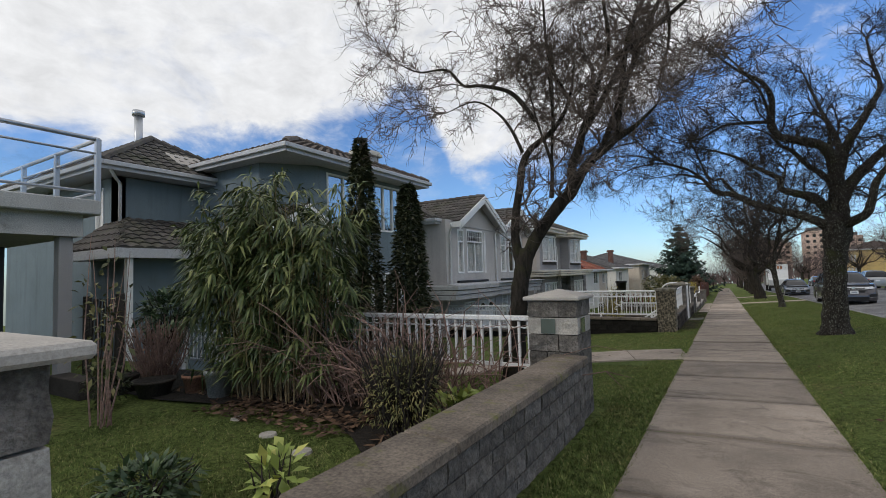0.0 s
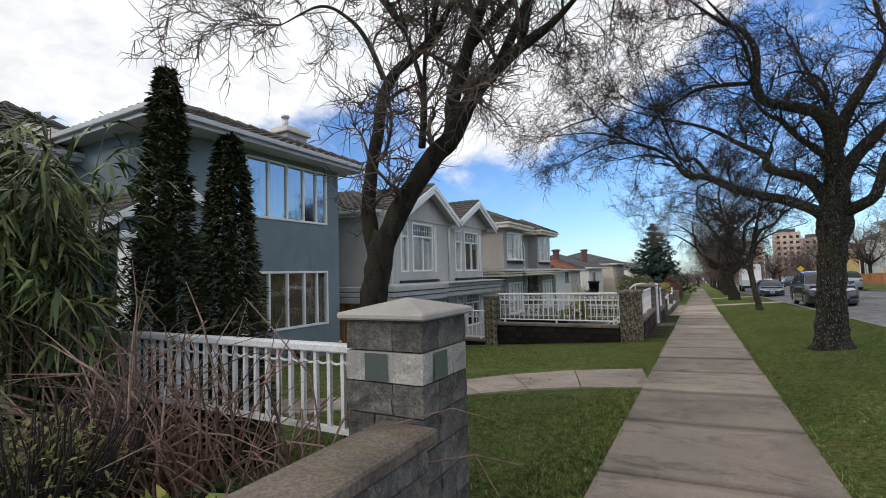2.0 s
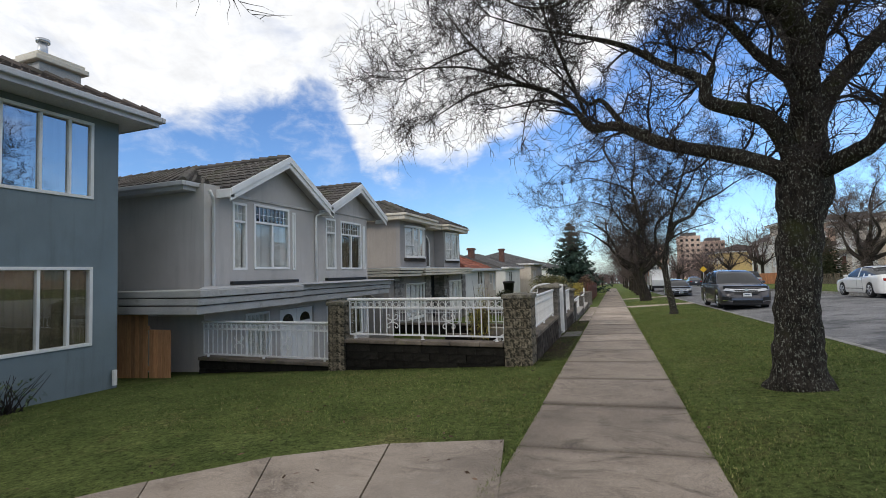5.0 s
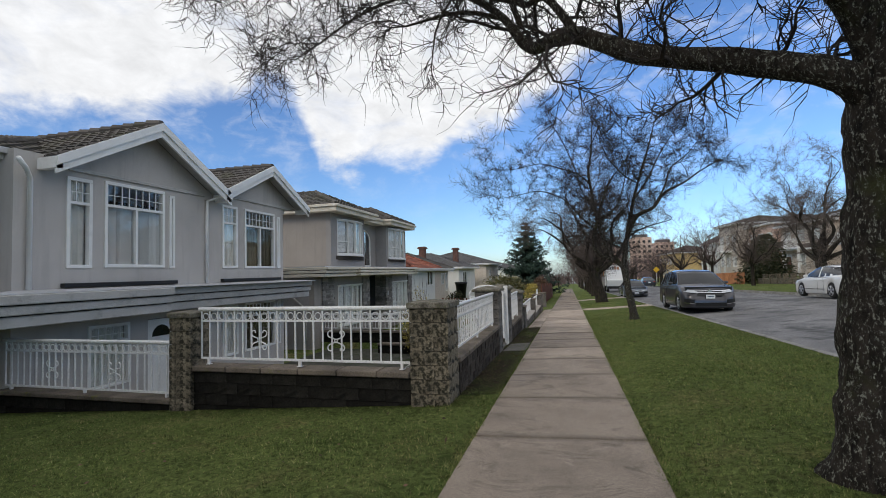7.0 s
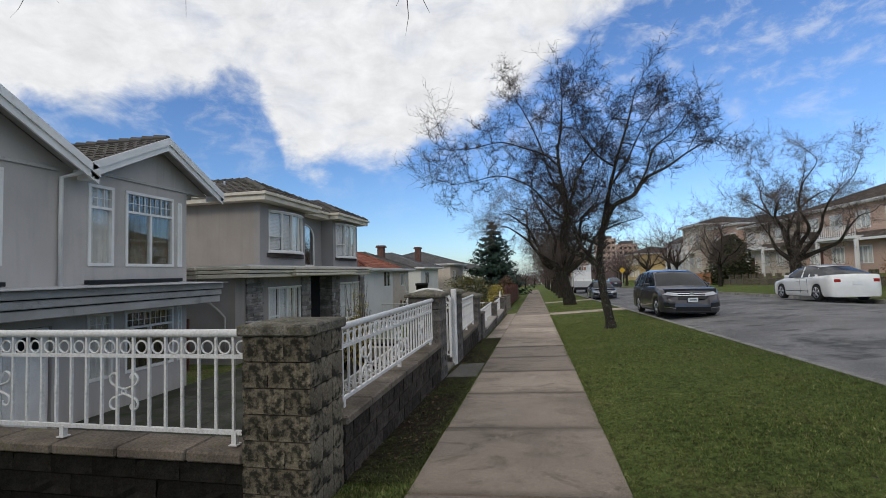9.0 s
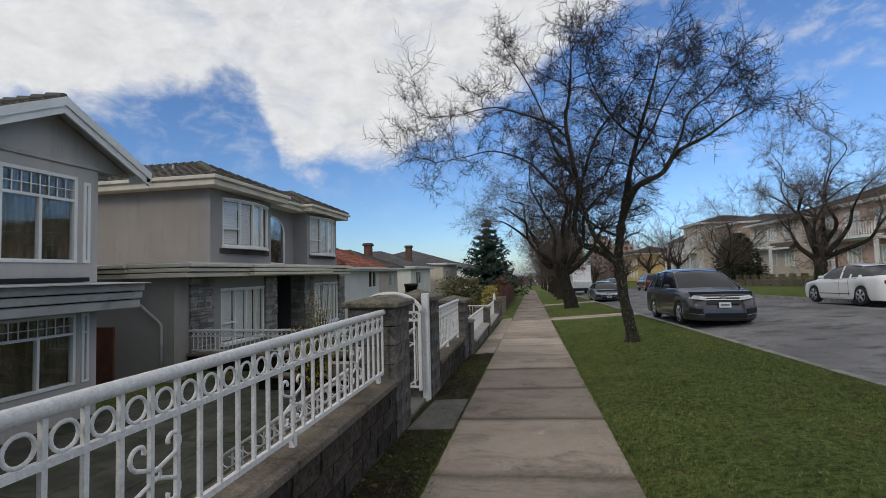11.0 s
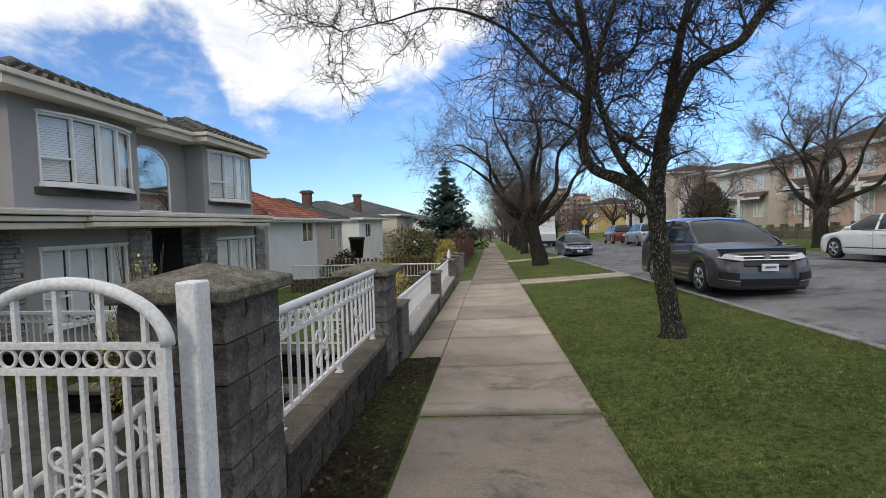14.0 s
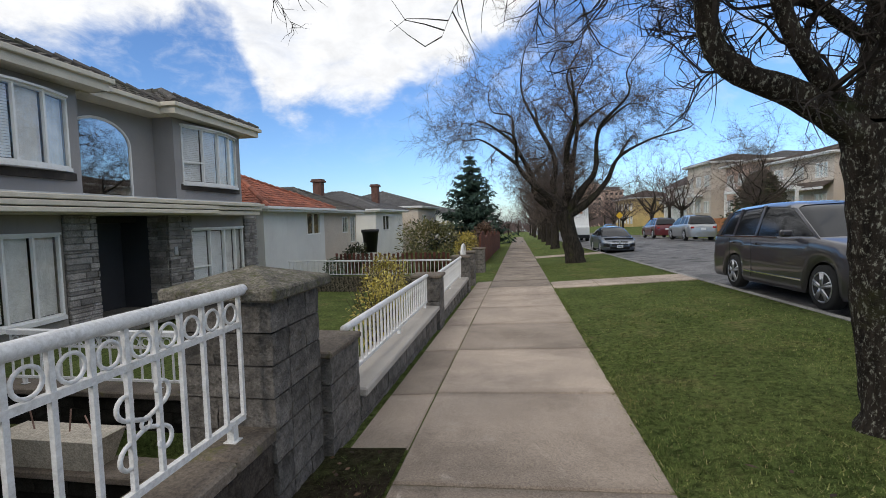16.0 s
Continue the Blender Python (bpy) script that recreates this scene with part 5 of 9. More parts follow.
def balcony_house():
    """The edge of the neighbouring house: a deck with a metal and glass balustrade over dark posts."""
    h = thing("house", "neighbouring house corner with a railed upper deck", "house", (-11, 1.5, -0.3))
    part("deck", Geo().box(-18, -3.0, 2.72, -9.2, 3.9, 2.98, 0.02).box(-18, -3.0, 2.35, -9.4, 3.7, 2.72), TRIM_GREY, h)
    # walls closing the space below the deck, coloured with the shade under it
    part("wall", Geo().box(-18, -3, -0.9, -10.6, 2.3, 2.35), STUCCO_SHADED, h)
    part("wall", Geo().box(-18, 2.3, -0.9, -12.6, 3.6, 2.35), STUCCO_SHADED, h)
    part("post", Geo().box(-9.7, 3.4, -0.6, -9.5, 3.6, 2.35, 0.01), STUCCO_DARK, h)
    rl = part("balustrade", Geo().tube([(-9.25, -3.0, 4.05), (-9.25, 3.85, 4.05), (-16, 3.85, 4.05)], 0.04, 8), METAL_PIPE, h, "grey metal deck balustrade", True)
    for z, r in ((3.12, 0.025), (3.8, 0.02)):
        part("rail", Geo().tube([(-9.25, -3.0, z), (-9.25, 3.85, z)], r, 8), METAL_PIPE, rl, "", True)
        part("rail", Geo().tube([(-9.25, 3.85, z), (-16, 3.85, z)], r, 8), METAL_PIPE, rl, "", True)
    for p in ((-9.25, 3.85), (-9.25, 2.4), (-9.25, 0.9), (-9.25, -0.6), (-10.9, 3.85), (-12.5, 3.85), (-14.1, 3.85)):
        part("post", Geo().box(p[0] - 0.04, p[1] - 0.04, 2.9, p[0] + 0.04, p[1] + 0.04, 4.06, 0.006), METAL_PIPE, rl)
    for a, b in ((2.45, 3.8), (0.95, 2.35), (-0.55, 0.85)):
        ob = part("pane", Geo().box(-9.256, a, 3.15, -9.244, b, 3.78), GLASS, rl)
        ob.visible_shadow = False
    part("wall", Geo().box(-18, -6, 2.98, -13.6, -0.3, 5.2), STUCCO_TAUPE, h)
    hip_roof(h, -22, -12.9, -7, 0.35, 5.3, 1.4, ROOF_DARK, "x")
    return h


balcony_house()

# ---- walls, pillars, fences ----


def rough_block(w, d, h, seed, amp=0.02):
    """A split-face block centred on its base: flat bed faces, broken sides."""
    g = Geo()
    nx, ny, nz = max(2, round(w / 0.09)), max(2, round(d / 0.09)), 3
    hx, hy = w / 2 - 0.004, d / 2 - 0.004
    per = [(lerp(-hx, hx, i / nx), -hy, 0, -1) for i in range(nx)] + [(hx, lerp(-hy, hy, i / ny), 1, 0) for i in range(ny)] \
        + [(lerp(hx, -hx, i / nx), hy, 0, 1) for i in range(nx)] + [(-hx, lerp(hy, -hy, i / ny), -1, 0) for i in range(ny)]
    m = len(per)
    for k in range(nz + 1):
        z = 0.005 + (h - 0.01) * k / nz
        for i, (x, y, sx, sy) in enumerate(per):
            a = amp * (noise.noise((x * 9 + seed, y * 9, z * 9)) * 1.2 + 0.2) * (0.25 if k in (0, nz) else 1.0)
            g.v.append((x + sx * a, y + sy * a, z))
    for k in range(nz):
        for i in range(m):
            j = (i + 1) % m
            g.f.append((k * m + i, k * m + j, (k + 1) * m + j, (k + 1) * m + i))
    g.f.append(tuple(nz * m + i for i in range(m)))
    g.f.append(tuple(reversed(range(m))))
    return g


_blocks = {}


def block_mesh(w, d, h, material, variant):
    key = (round(w, 3), round(d, 3), round(h, 3), material.name, variant)
    if key not in _blocks:
        _blocks[key] = rough_block(w, d, h, variant * 7.3).mesh("block", material)
    return _blocks[key]


brnd = random.Random(11)


def block_run(owner, x0, y0, x1, y1, z0, z1, material, length=0.4, course=0.2, thick=None, core=True):
    """A wall of blocks in running bond filling the box, long side along x or y."""
    along_y = (y1 - y0) > (x1 - x0)
    L = (y1 - y0) if along_y else (x1 - x0)
    T = (x1 - x0) if along_y else (y1 - y0)
    n = max(1, math.ceil((z1 - z0) / course - 0.3))
    hh = (z1 - z0) / n
    if core:
        part("core", Geo().box(x0 + 0.03, y0 + 0.03, z0 - 1.2, x1 - 0.03, y1 - 0.03, z1 - 0.005), BLOCK_DARK, owner)
    for r in range(n):
        s = 0.0
        first = length / 2 if r % 2 else length
        while s < L - 0.02:
            w = min(first if s == 0 else length, L - s)
            if L - s - w < 0.08:
                w = L - s
            m = block_mesh(w, T, hh, material, brnd.randrange(4))
            c = s + w / 2
            piece("block", m, (x0 + T / 2, y0 + c, z0 + r * hh) if along_y else (x0 + c, y0 + T / 2, z0 + r * hh), owner, math.pi / 2 if along_y else 0.0)
            s += w


def pillar(name_label, x0, y0, x1, y1, z0, z1, material, cap, capmat, second=None, peak=0.08, capo=0.06, capt=0.09, decor=False):
    p = thing("pillar", name_label, "pillar", ((x0 + x1) / 2, (y0 + y1) / 2, z0), "street pillars")
    n = max(1, round((z1 - z0) / 0.2))
    hh = (z1 - z0) / n
    w, d = x1 - x0, y1 - y0
    part("core", Geo().box(x0 + 0.04, y0 + 0.04, z0 - 0.3, x1 - 0.04, y1 - 0.04, z1 - 0.004), BLOCK_DARK, p)
    for r in range(n):
        mt = second if second and r == n - 2 else material
        z = z0 + r * hh
        a, b = (0.38, 0.62) if r % 2 else (0.62, 0.38)
        if w > 0.5:
            # four blocks turning round the corner
            t = 0.2
            spec = [(x0, y0, x0 + w * a, y0 + t), (x0 + w * a, y0, x1, y0 + t), (x0, y1 - t, x0 + w * b, y1), (x0 + w * b, y1 - t, x1, y1),
                    (x0, y0 + t, x0 + t, y1 - t), (x1 - t, y0 + t, x1, y1 - t)]
        else:
            spec = [(x0, y0, x1, y1)]
        for (xa, ya, xb, yb) in spec:
            piece("block", block_mesh(xb - xa, yb - ya, hh, mt, brnd.randrange(4)), ((xa + xb) / 2, (ya + yb) / 2, z), p)
    if decor:
        for (x, y, nx, ny) in ((lerp(x0, x1, 0.42), y0, 0, -1), (x1, lerp(y0, y1, 0.35), 1, 0)):
            g = Geo()
            z = z0 + (n - 2) * hh + hh / 2
            s = 0.085
            c = Vector((x + nx * 0.012, y + ny * 0.012, z))
            u = Vector((-ny, nx, 0))
            v = Vector((0, 0, 1))
            g.face(*[tuple(c + u * a * s + v * b * s) for a, b in ((-1, -1), (1, -1), (1, 1), (-1, 1))])
            part("glass_brick", g, GLASS_TILE, p, "grey-green decorative glass tile")
    g = Geo()
    o = capo
    g.box(x0 - o, y0 - o, z1, x1 + o, y1 + o, z1 + capt, 0.012)
    xm, ym = (x0 + x1) / 2, (y0 + y1) / 2
    e = o - 0.012
    for a, b in (((x0 - e, y0 - e), (x1 + e, y0 - e)), ((x1 + e, y0 - e), (x1 + e, y1 + e)), ((x1 + e, y1 + e), (x0 - e, y1 + e)), ((x0 - e, y1 + e), (x0 - e, y0 - e))):
        g.face((*a, z1 + capt), (*b, z1 + capt), (xm, ym, z1 + capt + peak))
    part("cap", g, capmat, p)
    return p


PLAIN = "grey split-face block pillar with a clean pyramid concrete cap"
pillar(PLAIN, -2.02, -0.15, -1.42, 0.5, -0.1, 1.32, BLOCK, 0, CAP_CLEAN, BLOCK_PALE, capo=0.07, capt=0.045, peak=0.03)
pillar("grey split-face block pillar with a pale band and decorative glass tiles", -2.02, 5.3, -1.44, 5.9, -0.2, 1.17, BLOCK, 0, CAP_CLEAN, BLOCK_PALE, capo=0.045, capt=0.045, peak=0.08, decor=True)
MOSSY = "weathered tan block pillar with a lichen-covered cap"
pillar(MOSSY, -1.9, 16.42, -1.36, 17.0, -0.55, 0.78, BLOCK_TAN, 0, CAP_MOSS, capo=0.03, capt=0.08, peak=0.03)
pillar(MOSSY, -5.9, 16.42, -5.5, 16.85, -0.8, 0.66, BLOCK_TAN, 0, CAP_MOSS, capo=0.03, capt=0.08, peak=0.03)
GREYCAP = "grey block gate pillar with a mossy pyramid cap"
pillar(GREYCAP, -1.9, 21.05, -1.35, 21.63, -0.65, 0.79, BLOCK, 0, CAP_MOSS, capo=0.06, capt=0.06, peak=0.07)
pillar(GREYCAP, -1.9, 22.92, -1.35, 23.5, -0.7, 0.74, BLOCK, 0, CAP_MOSS, capo=0.07, capt=0.07, peak=0.1)
pillar("grey block pillar with a mossy cap between fence sections", -1.93, 26.35, -1.35, 26.98, -0.85, 0.47, BLOCK, 0, CAP_MOSS, capo=0.07, capt=0.07, peak=0.1)
pillar("short grey block pillar with a flat cap", -1.75, 27.02, -1.3, 27.62, -0.85, -0.06, BLOCK, 0, CAP_STONE, capo=0.02, capt=0.05, peak=0.01)
for y, zt in ((31.35, -0.06), (35.85, -0.12), (37.4, -0.12), (41.6, -0.3)):
    pillar("low grey block fence pillar with a plain cap", -1.7, y, -1.25, y + 0.45, zt - 0.95, zt, BLOCK, 0, CAP_STONE, capo=0.03, capt=0.05, peak=0.02)

# low wall of the first garden with its coping
w = thing("garden_wall", "low dark block garden wall with mossy coping stones", "wall", (-1.5, 3, -0.1))
block_run(w, -1.66, 0.52, -1.4, 5.28, -0.2, 0.48, BLOCK)
y = 0.52
while y < 5.2:
    y1 = min(y + brnd.uniform(0.75, 0.95), 5.28)
    part("coping", Geo().box(-1.73, y + 0.004, 0.482, -1.33, y1 - 0.004, 0.565, 0.014), CAP_STONE, w)
    y = y1
w = thing("fence_wall", "black mossy block wall under a white railing", "wall", (-3.7, 16.6, -0.7))
block_run(w, -5.5, 16.5, -1.92, 16.72, -0.85, -0.17, BLOCK_DARK)
x = -5.5
while x < -1.95:
    x1 = min(x + 0.62, -1.92)
    part("coping", Geo().box(x + 0.004, 16.44, -0.168, x1 - 0.004, 16.78, -0.085, 0.014), CAP_STONE, w)
    x = x1
w = thing("fence_wall", "low dark block wall stepping down the lawn", "wall", (-7.8, 16.6, -1.2))
block_run(w, -9.75, 16.5, -5.92, 16.72, -1.3, -0.7, BLOCK_DARK)
part("coping", Geo().box(-9.75, 16.44, -0.698, -5.92, 16.78, -0.62, 0.014), CAP_STONE, w)
w = thing("fence_wall", "dark block street wall with worn coping stones", "wall", (-1.8, 19.5, -0.6))
block_run(w, -1.62, 17.02, -1.36, 21.03, -0.75, -0.05, BLOCK_BROWN)
y = 17.02
while y < 20.95:
    y1 = min(y + 0.61, 21.03)
    part("coping", Geo().box(-1.67, y + 0.004, -0.048, -1.33, y1 - 0.004, 0.03, 0.014), CAP_STONE, w)
    y = y1
w = thing("fence_wall", "dark block street wall with worn coping stones", "wall", (-1.8, 26, -0.9))
block_run(w, -1.62, 23.52, -1.36, 26.33, -0.95, -0.32, BLOCK_BROWN)
y = 23.52
while y < 26.3:
    y1 = min(y + 0.61, 26.33)
    part("coping", Geo().box(-1.67, y + 0.004, -0.318, -1.33, y1 - 0.004, -0.24, 0.014), CAP_STONE, w)
    y = y1
w = thing("fence_wall", "low grey concrete kerb wall under a white railing", "wall", (-1.8, 31, -1.1))
block_run(w, -1.58, 27.64, -1.3, 31.33, -1.2, -0.58, BLOCK)
part("coping", Geo().box(-1.63, 27.64, -0.578, -1.25, 31.33, -0.5, 0.014), CAP_CLEAN, w)
w = thing("fence_wall", "low grey concrete kerb wall under a white railing", "wall", (-1.8, 36, -1.3))
block_run(w, -1.58, 31.82, -1.3, 35.83, -1.3, -0.69, BLOCK)
part("coping", Geo().box(-1.63, 31.82, -0.688, -1.25, 35.83, -0.61, 0.014), CAP_CLEAN, w)


_shared = {}


def shared(key, make):
    if key not in _shared:
        _shared[key] = make()
    return _shared[key]


def scroll(g, c, u, s):
    """A wrought scroll of four curls round c, in the plane of u and z."""
    c, u, v = Vector(c), Vector(u), Vector((0, 0, 1))
    for sx, sz in ((1, 1), (-1, 1), (1, -1), (-1, -1)):
        pts = []
        for k in range(12):
            t = k / 11
            a = t * 4.6
            r = s * (0.3 - 0.22 * t)
            p = (0.42 + math.cos(a - 1.2) * r / s, 0.55 + math.sin(a - 1.2) * r / s)
            pts.append(c + u * (sx * p[0] * s) + v * (sz * p[1] * s))
        pts.insert(0, c + v * (sz * 0.08 * s))
        g.tube(pts, s * 0.05, 5)
    g.ring(c, u.cross(v), s * 0.12, s * 0.05, 8, 4)


def rail_panel(label, a, b, rings=True, height=0.72, top_r=0.032, spacing=0.15, scrolls=(), feet=True, flat_top=False):
    """A white metal fence panel from a to b; a and b are the ends of its bottom rail."""
    a, b = Vector(a), Vector(b)
    d = b - a
    flat = Vector((d.x, d.y, 0))
    L = flat.length
    u = flat.normalized()
    turn = math.atan2(u.y, u.x)
    f = thing("fence_panel", label, "fence", tuple((a + b) / 2), "white railings")
    up = Vector((0, 0, 1))
    nrm = u.cross(up)

    def bar(p, q, hw, hz):
        s = nrm * hw
        return Geo().hexa([p - s - up * hz, p + s - up * hz, q + s - up * hz, q - s - up * hz, p - s + up * hz, p + s + up * hz, q + s + up * hz, q - s + up * hz])

    H = height
    if flat_top:
        part("top_rail", bar(a + up * H, b + up * H, 0.05, 0.03), RAIL_WHITE, f)
    else:
        part("top_rail", Geo().tube([a + up * H - u * 0.05, a + up * H, b + up * H, b + up * H + u * 0.05], top_r, 10), RAIL_WHITE, f, smooth=True)
    part("bottom_rail", bar(a, b, 0.014, 0.016), RAIL_WHITE, f)
    n = max(2, round(L / spacing))
    sp = L / n
    ring_r = min(0.05, sp * 0.36)
    low = H - 0.05 - 2 * ring_r - 0.03
    if rings:
        part("middle_rail", bar(a + up * low, b + up * low, 0.014, 0.014), RAIL_WHITE, f)
    bh = H if True else low
    bar_me = shared(("bal", round(bh, 3)), lambda: Geo().box(-0.01, -0.01, 0, 0.01, 0.01, bh - 0.01).mesh("baluster", RAIL_WHITE))
    for k in range(n + 1):
        p = a.lerp(b, k / n)
        piece("baluster", bar_me, p, f, turn)
    if rings:
        ring_me = shared(("ring", round(ring_r, 3)), lambda: Geo().ring((0, 0, 0), (0, 1, 0), ring_r, 0.008, 16, 5).mesh("ring", RAIL_WHITE, True))
        for k in range(n):
            p = a.lerp(b, (k + 0.5) / n) + up * (low + ring_r + 0.02)
            piece("ring", ring_me, p, f, turn)
    for t in scrolls:
        g = Geo()
        scroll(g, a.lerp(b, t) + up * (low * 0.5), u, 0.2)
        part("scroll", g, RAIL_WHITE, f, "curled wrought scroll", True)
    if feet:
        foot = shared("foot", lambda: Geo().box(-0.02, -0.02, -0.09, 0.02, 0.02, 0.0).box(-0.035, -0.035, -0.094, 0.035, 0.035, -0.086).mesh("foot", RAIL_WHITE))
        for k in range(3):
            piece("foot", foot, a.lerp(b, 0.04 + 0.46 * k), f, turn)
    return f


RL = "white painted metal railing with a row of rings"
rail_panel(RL, (-5.42, 16.58, 0.02), (-1.93, 16.58, 0.02), height=0.76, scrolls=(0.3, 0.67))
rail_panel("white painted metal railing low beside the lawn", (-9.68, 16.58, -0.55), (-5.95, 16.58, -0.55), height=0.8, scrolls=(0.3, 0.67))
rail_panel(RL, (-1.48, 17.12, 0.105), (-1.48, 20.98, 0.105), height=0.64, scrolls=(0.2, 0.5, 0.8))
rail_panel(RL, (-1.48, 23.6, -0.15), (-1.48, 26.25, -0.15), height=0.69, scrolls=(0.35, 0.75))
rail_panel("plain white metal railing on a low kerb wall", (-1.45, 27.72, -0.42), (-1.45, 31.25, -0.42), rings=False, height=0.41, spacing=0.13)
rail_panel("plain white metal railing on a low kerb wall", (-1.45, 31.9, -0.53), (-1.45, 35.75, -0.53), rings=False, height=0.43, spacing=0.13)
# the divider between the two sunken yards
w = thing("yard_wall", "grey block retaining wall between two sunken yards", "wall", (-6.5, 29, -2))
block_run(w, -11.2, 28.95, -1.7, 29.2, -2.1, -1.22, BLOCK_DARK, core=True)
part("coping", Geo().box(-11.2, 28.88, -1.218, -1.7, 29.26, -1.14, 0.014), CAP_STONE, w)
rail_panel("white yard railing with a row of rings", (-6.6, 29.05, -1.04), (-2.3, 29.05, -1.04), height=0.6, scrolls=(0.85,), flat_top=True)
rail_panel("white yard railing with a row of rings", (-11.1, 29.05, -1.04), (-6.8, 29.05, -1.04), height=0.6, flat_top=True)
w = thing("yard_wall", "lower block ledge holding a planter", "wall", (-4.6, 27.8, -2))
block_run(w, -7.2, 27.75, -2.2, 28.0, -2.1, -1.55, BLOCK_DARK)
part("coping", Geo().box(-7.2, 27.68, -1.548, -2.2, 28.08, -1.47, 0.014), CAP_STONE, w)
# yard cross fence before the white bungalow
w = thing("yard_wall", "stone yard wall before the white bungalow", "wall", (-7, 41.2, -2))
block_run(w, -9.6, 42.2, -2.1, 42.45, -2.5, -1.4, BLOCK_TAN)
rail_panel("distant plain white yard railing", (-9.5, 42.3, -1.3), (-2.2, 42.3, -1.3), rings=False, height=0.55, spacing=0.16)

# the first garden's rear fence: flat cap rail and small swags
def swag_fence(label, x0, x1, y, zb, zt):
    f = thing("fence_panel", label, "fence", ((x0 + x1) / 2, y, zb), "garden fence")
    part("top_rail", Geo().box(x0, y - 0.05, zt - 0.06, x1, y + 0.05, zt, 0.01), RAIL_WHITE, f)
    part("bottom_rail", Geo().box(x0, y - 0.02, zb, x1, y + 0.02, zb + 0.04), RAIL_WHITE, f)
    n = round((x1 - x0) / 0.13)
    me = shared(("swagbal", round(zt - zb, 2)), lambda: Geo().box(-0.015, -0.015, 0.0, 0.015, 0.015, zt - zb - 0.05).mesh("baluster", RAIL_WHITE))
    arc = shared("swag", lambda: Geo().tube([(0.065 * math.cos(a), 0, 0.05 - 0.05 * math.sin(a)) for a in [math.pi * k / 6 for k in range(7)]], 0.01, 5).mesh("swag", RAIL_WHITE, True))
    for k in range(n + 1):
        x = lerp(x0 + 0.03, x1 - 0.03, k / n)
        piece("baluster", me, (x, y, zb), f)
        if k < n:
            piece("swag", arc, (x + 0.065, y, zt - 0.15), f)
    for x in (x0 + 0.05, x1 - 0.05):
        part("post", Geo().box(x - 0.04, y - 0.04, ground_z(x, y) - 0.1, x + 0.04, y + 0.04, zb + 0.02), RAIL_WHITE, f)


swag_fence("white garden fence with small hanging swags", -5.2, -2.06, 5.5, 0.34, 0.97)
swag_fence("white garden fence half hidden behind bamboo", -9.4, -5.3, 5.4, 0.0, 0.6)


# the arched garden gate
def arched_gate(p0, p1, zb, zs, rise, n, label):
    """A gate leaf standing between the ground points p0 (hinge) and p1."""
    h, e = Vector((*p0, 0)), Vector((*p1, 0))
    u = (e - h).normalized()
    W = (e - h).length
    nrm = u.cross(Vector((0, 0, 1)))

    def at(s, z):
        return h + u * s + Vector((0, 0, z))

    def flat(a, b, z0, z1, t=0.011):
        o = nrm * t
        return Geo().hexa([at(a, z0) + o, at(b, z0) + o, at(b, z0) - o, at(a, z0) - o, at(a, z1) + o, at(b, z1) + o, at(b, z1) - o, at(a, z1) - o])

    band = 0.115
    gt = thing("garden_gate", label, "gate", tuple(at(W / 2, zb)))
    arc = [at(W / 2 - W / 2 * math.cos(a), zs + rise * math.sin(a)) for a in [math.pi * k / 20 for k in range(21)]]
    part("arch", Geo().tube(arc, 0.03, 8), RAIL_WHITE, gt, "", True)
    for a in (0.0, W - 0.045):
        part("stile", flat(a, a + 0.045, zb, zs + 0.01, 0.02), RAIL_WHITE, gt)
    for z in (zb + 0.05, zs - band, zs):
        part("cross_rail", flat(0.045, W - 0.045, z - 0.014, z + 0.014, 0.014), RAIL_WHITE, gt)
    for k in range(1, n):
        a = W * k / n
        part("bar", flat(a - 0.011, a + 0.011, zb + 0.06, zs - band), RAIL_WHITE, gt)
        if k % 2:
            top = zs + rise * math.sqrt(max(0.0, 1 - (2 * k / n - 1) ** 2))
            part("bar", flat(a - 0.011, a + 0.011, zs, top), RAIL_WHITE, gt)
    for k in range(n):
        part("ring", Geo().ring(at(W * (k + 0.5) / n, zs - band / 2), nrm, W / n * 0.4, 0.008, 14, 5), RAIL_WHITE, gt, smooth=True)
    g = Geo()
    scroll(g, at(W / 2, lerp(zb, zs, 0.45)), u, 0.2)
    part("scroll", g, RAIL_WHITE, gt, "", True)
    lk = at(W - 0.06, lerp(zb, zs, 0.62))
    part("lock", Geo().box(lk.x - 0.05, lk.y - 0.03, lk.z - 0.06, lk.x + 0.05, lk.y + 0.03, lk.z + 0.06, 0.01), RAIL_WHITE, gt)
    return gt


arched_gate((-1.45, 22.66), (-2.36, 22.66), -0.5, 0.6, 0.27, 9, "white arched metal garden gate standing open beside its post")
single("gate_post", Geo().box(-1.46, 22.73, -0.7, -1.36, 22.84, 0.86, 0.008), RAIL_WHITE, "square white metal gate post", "post")
arched_gate((-1.5, 36.35), (-1.5, 37.35), -1.0, -0.25, 0.42, 8, "smaller white arched garden gate further along")
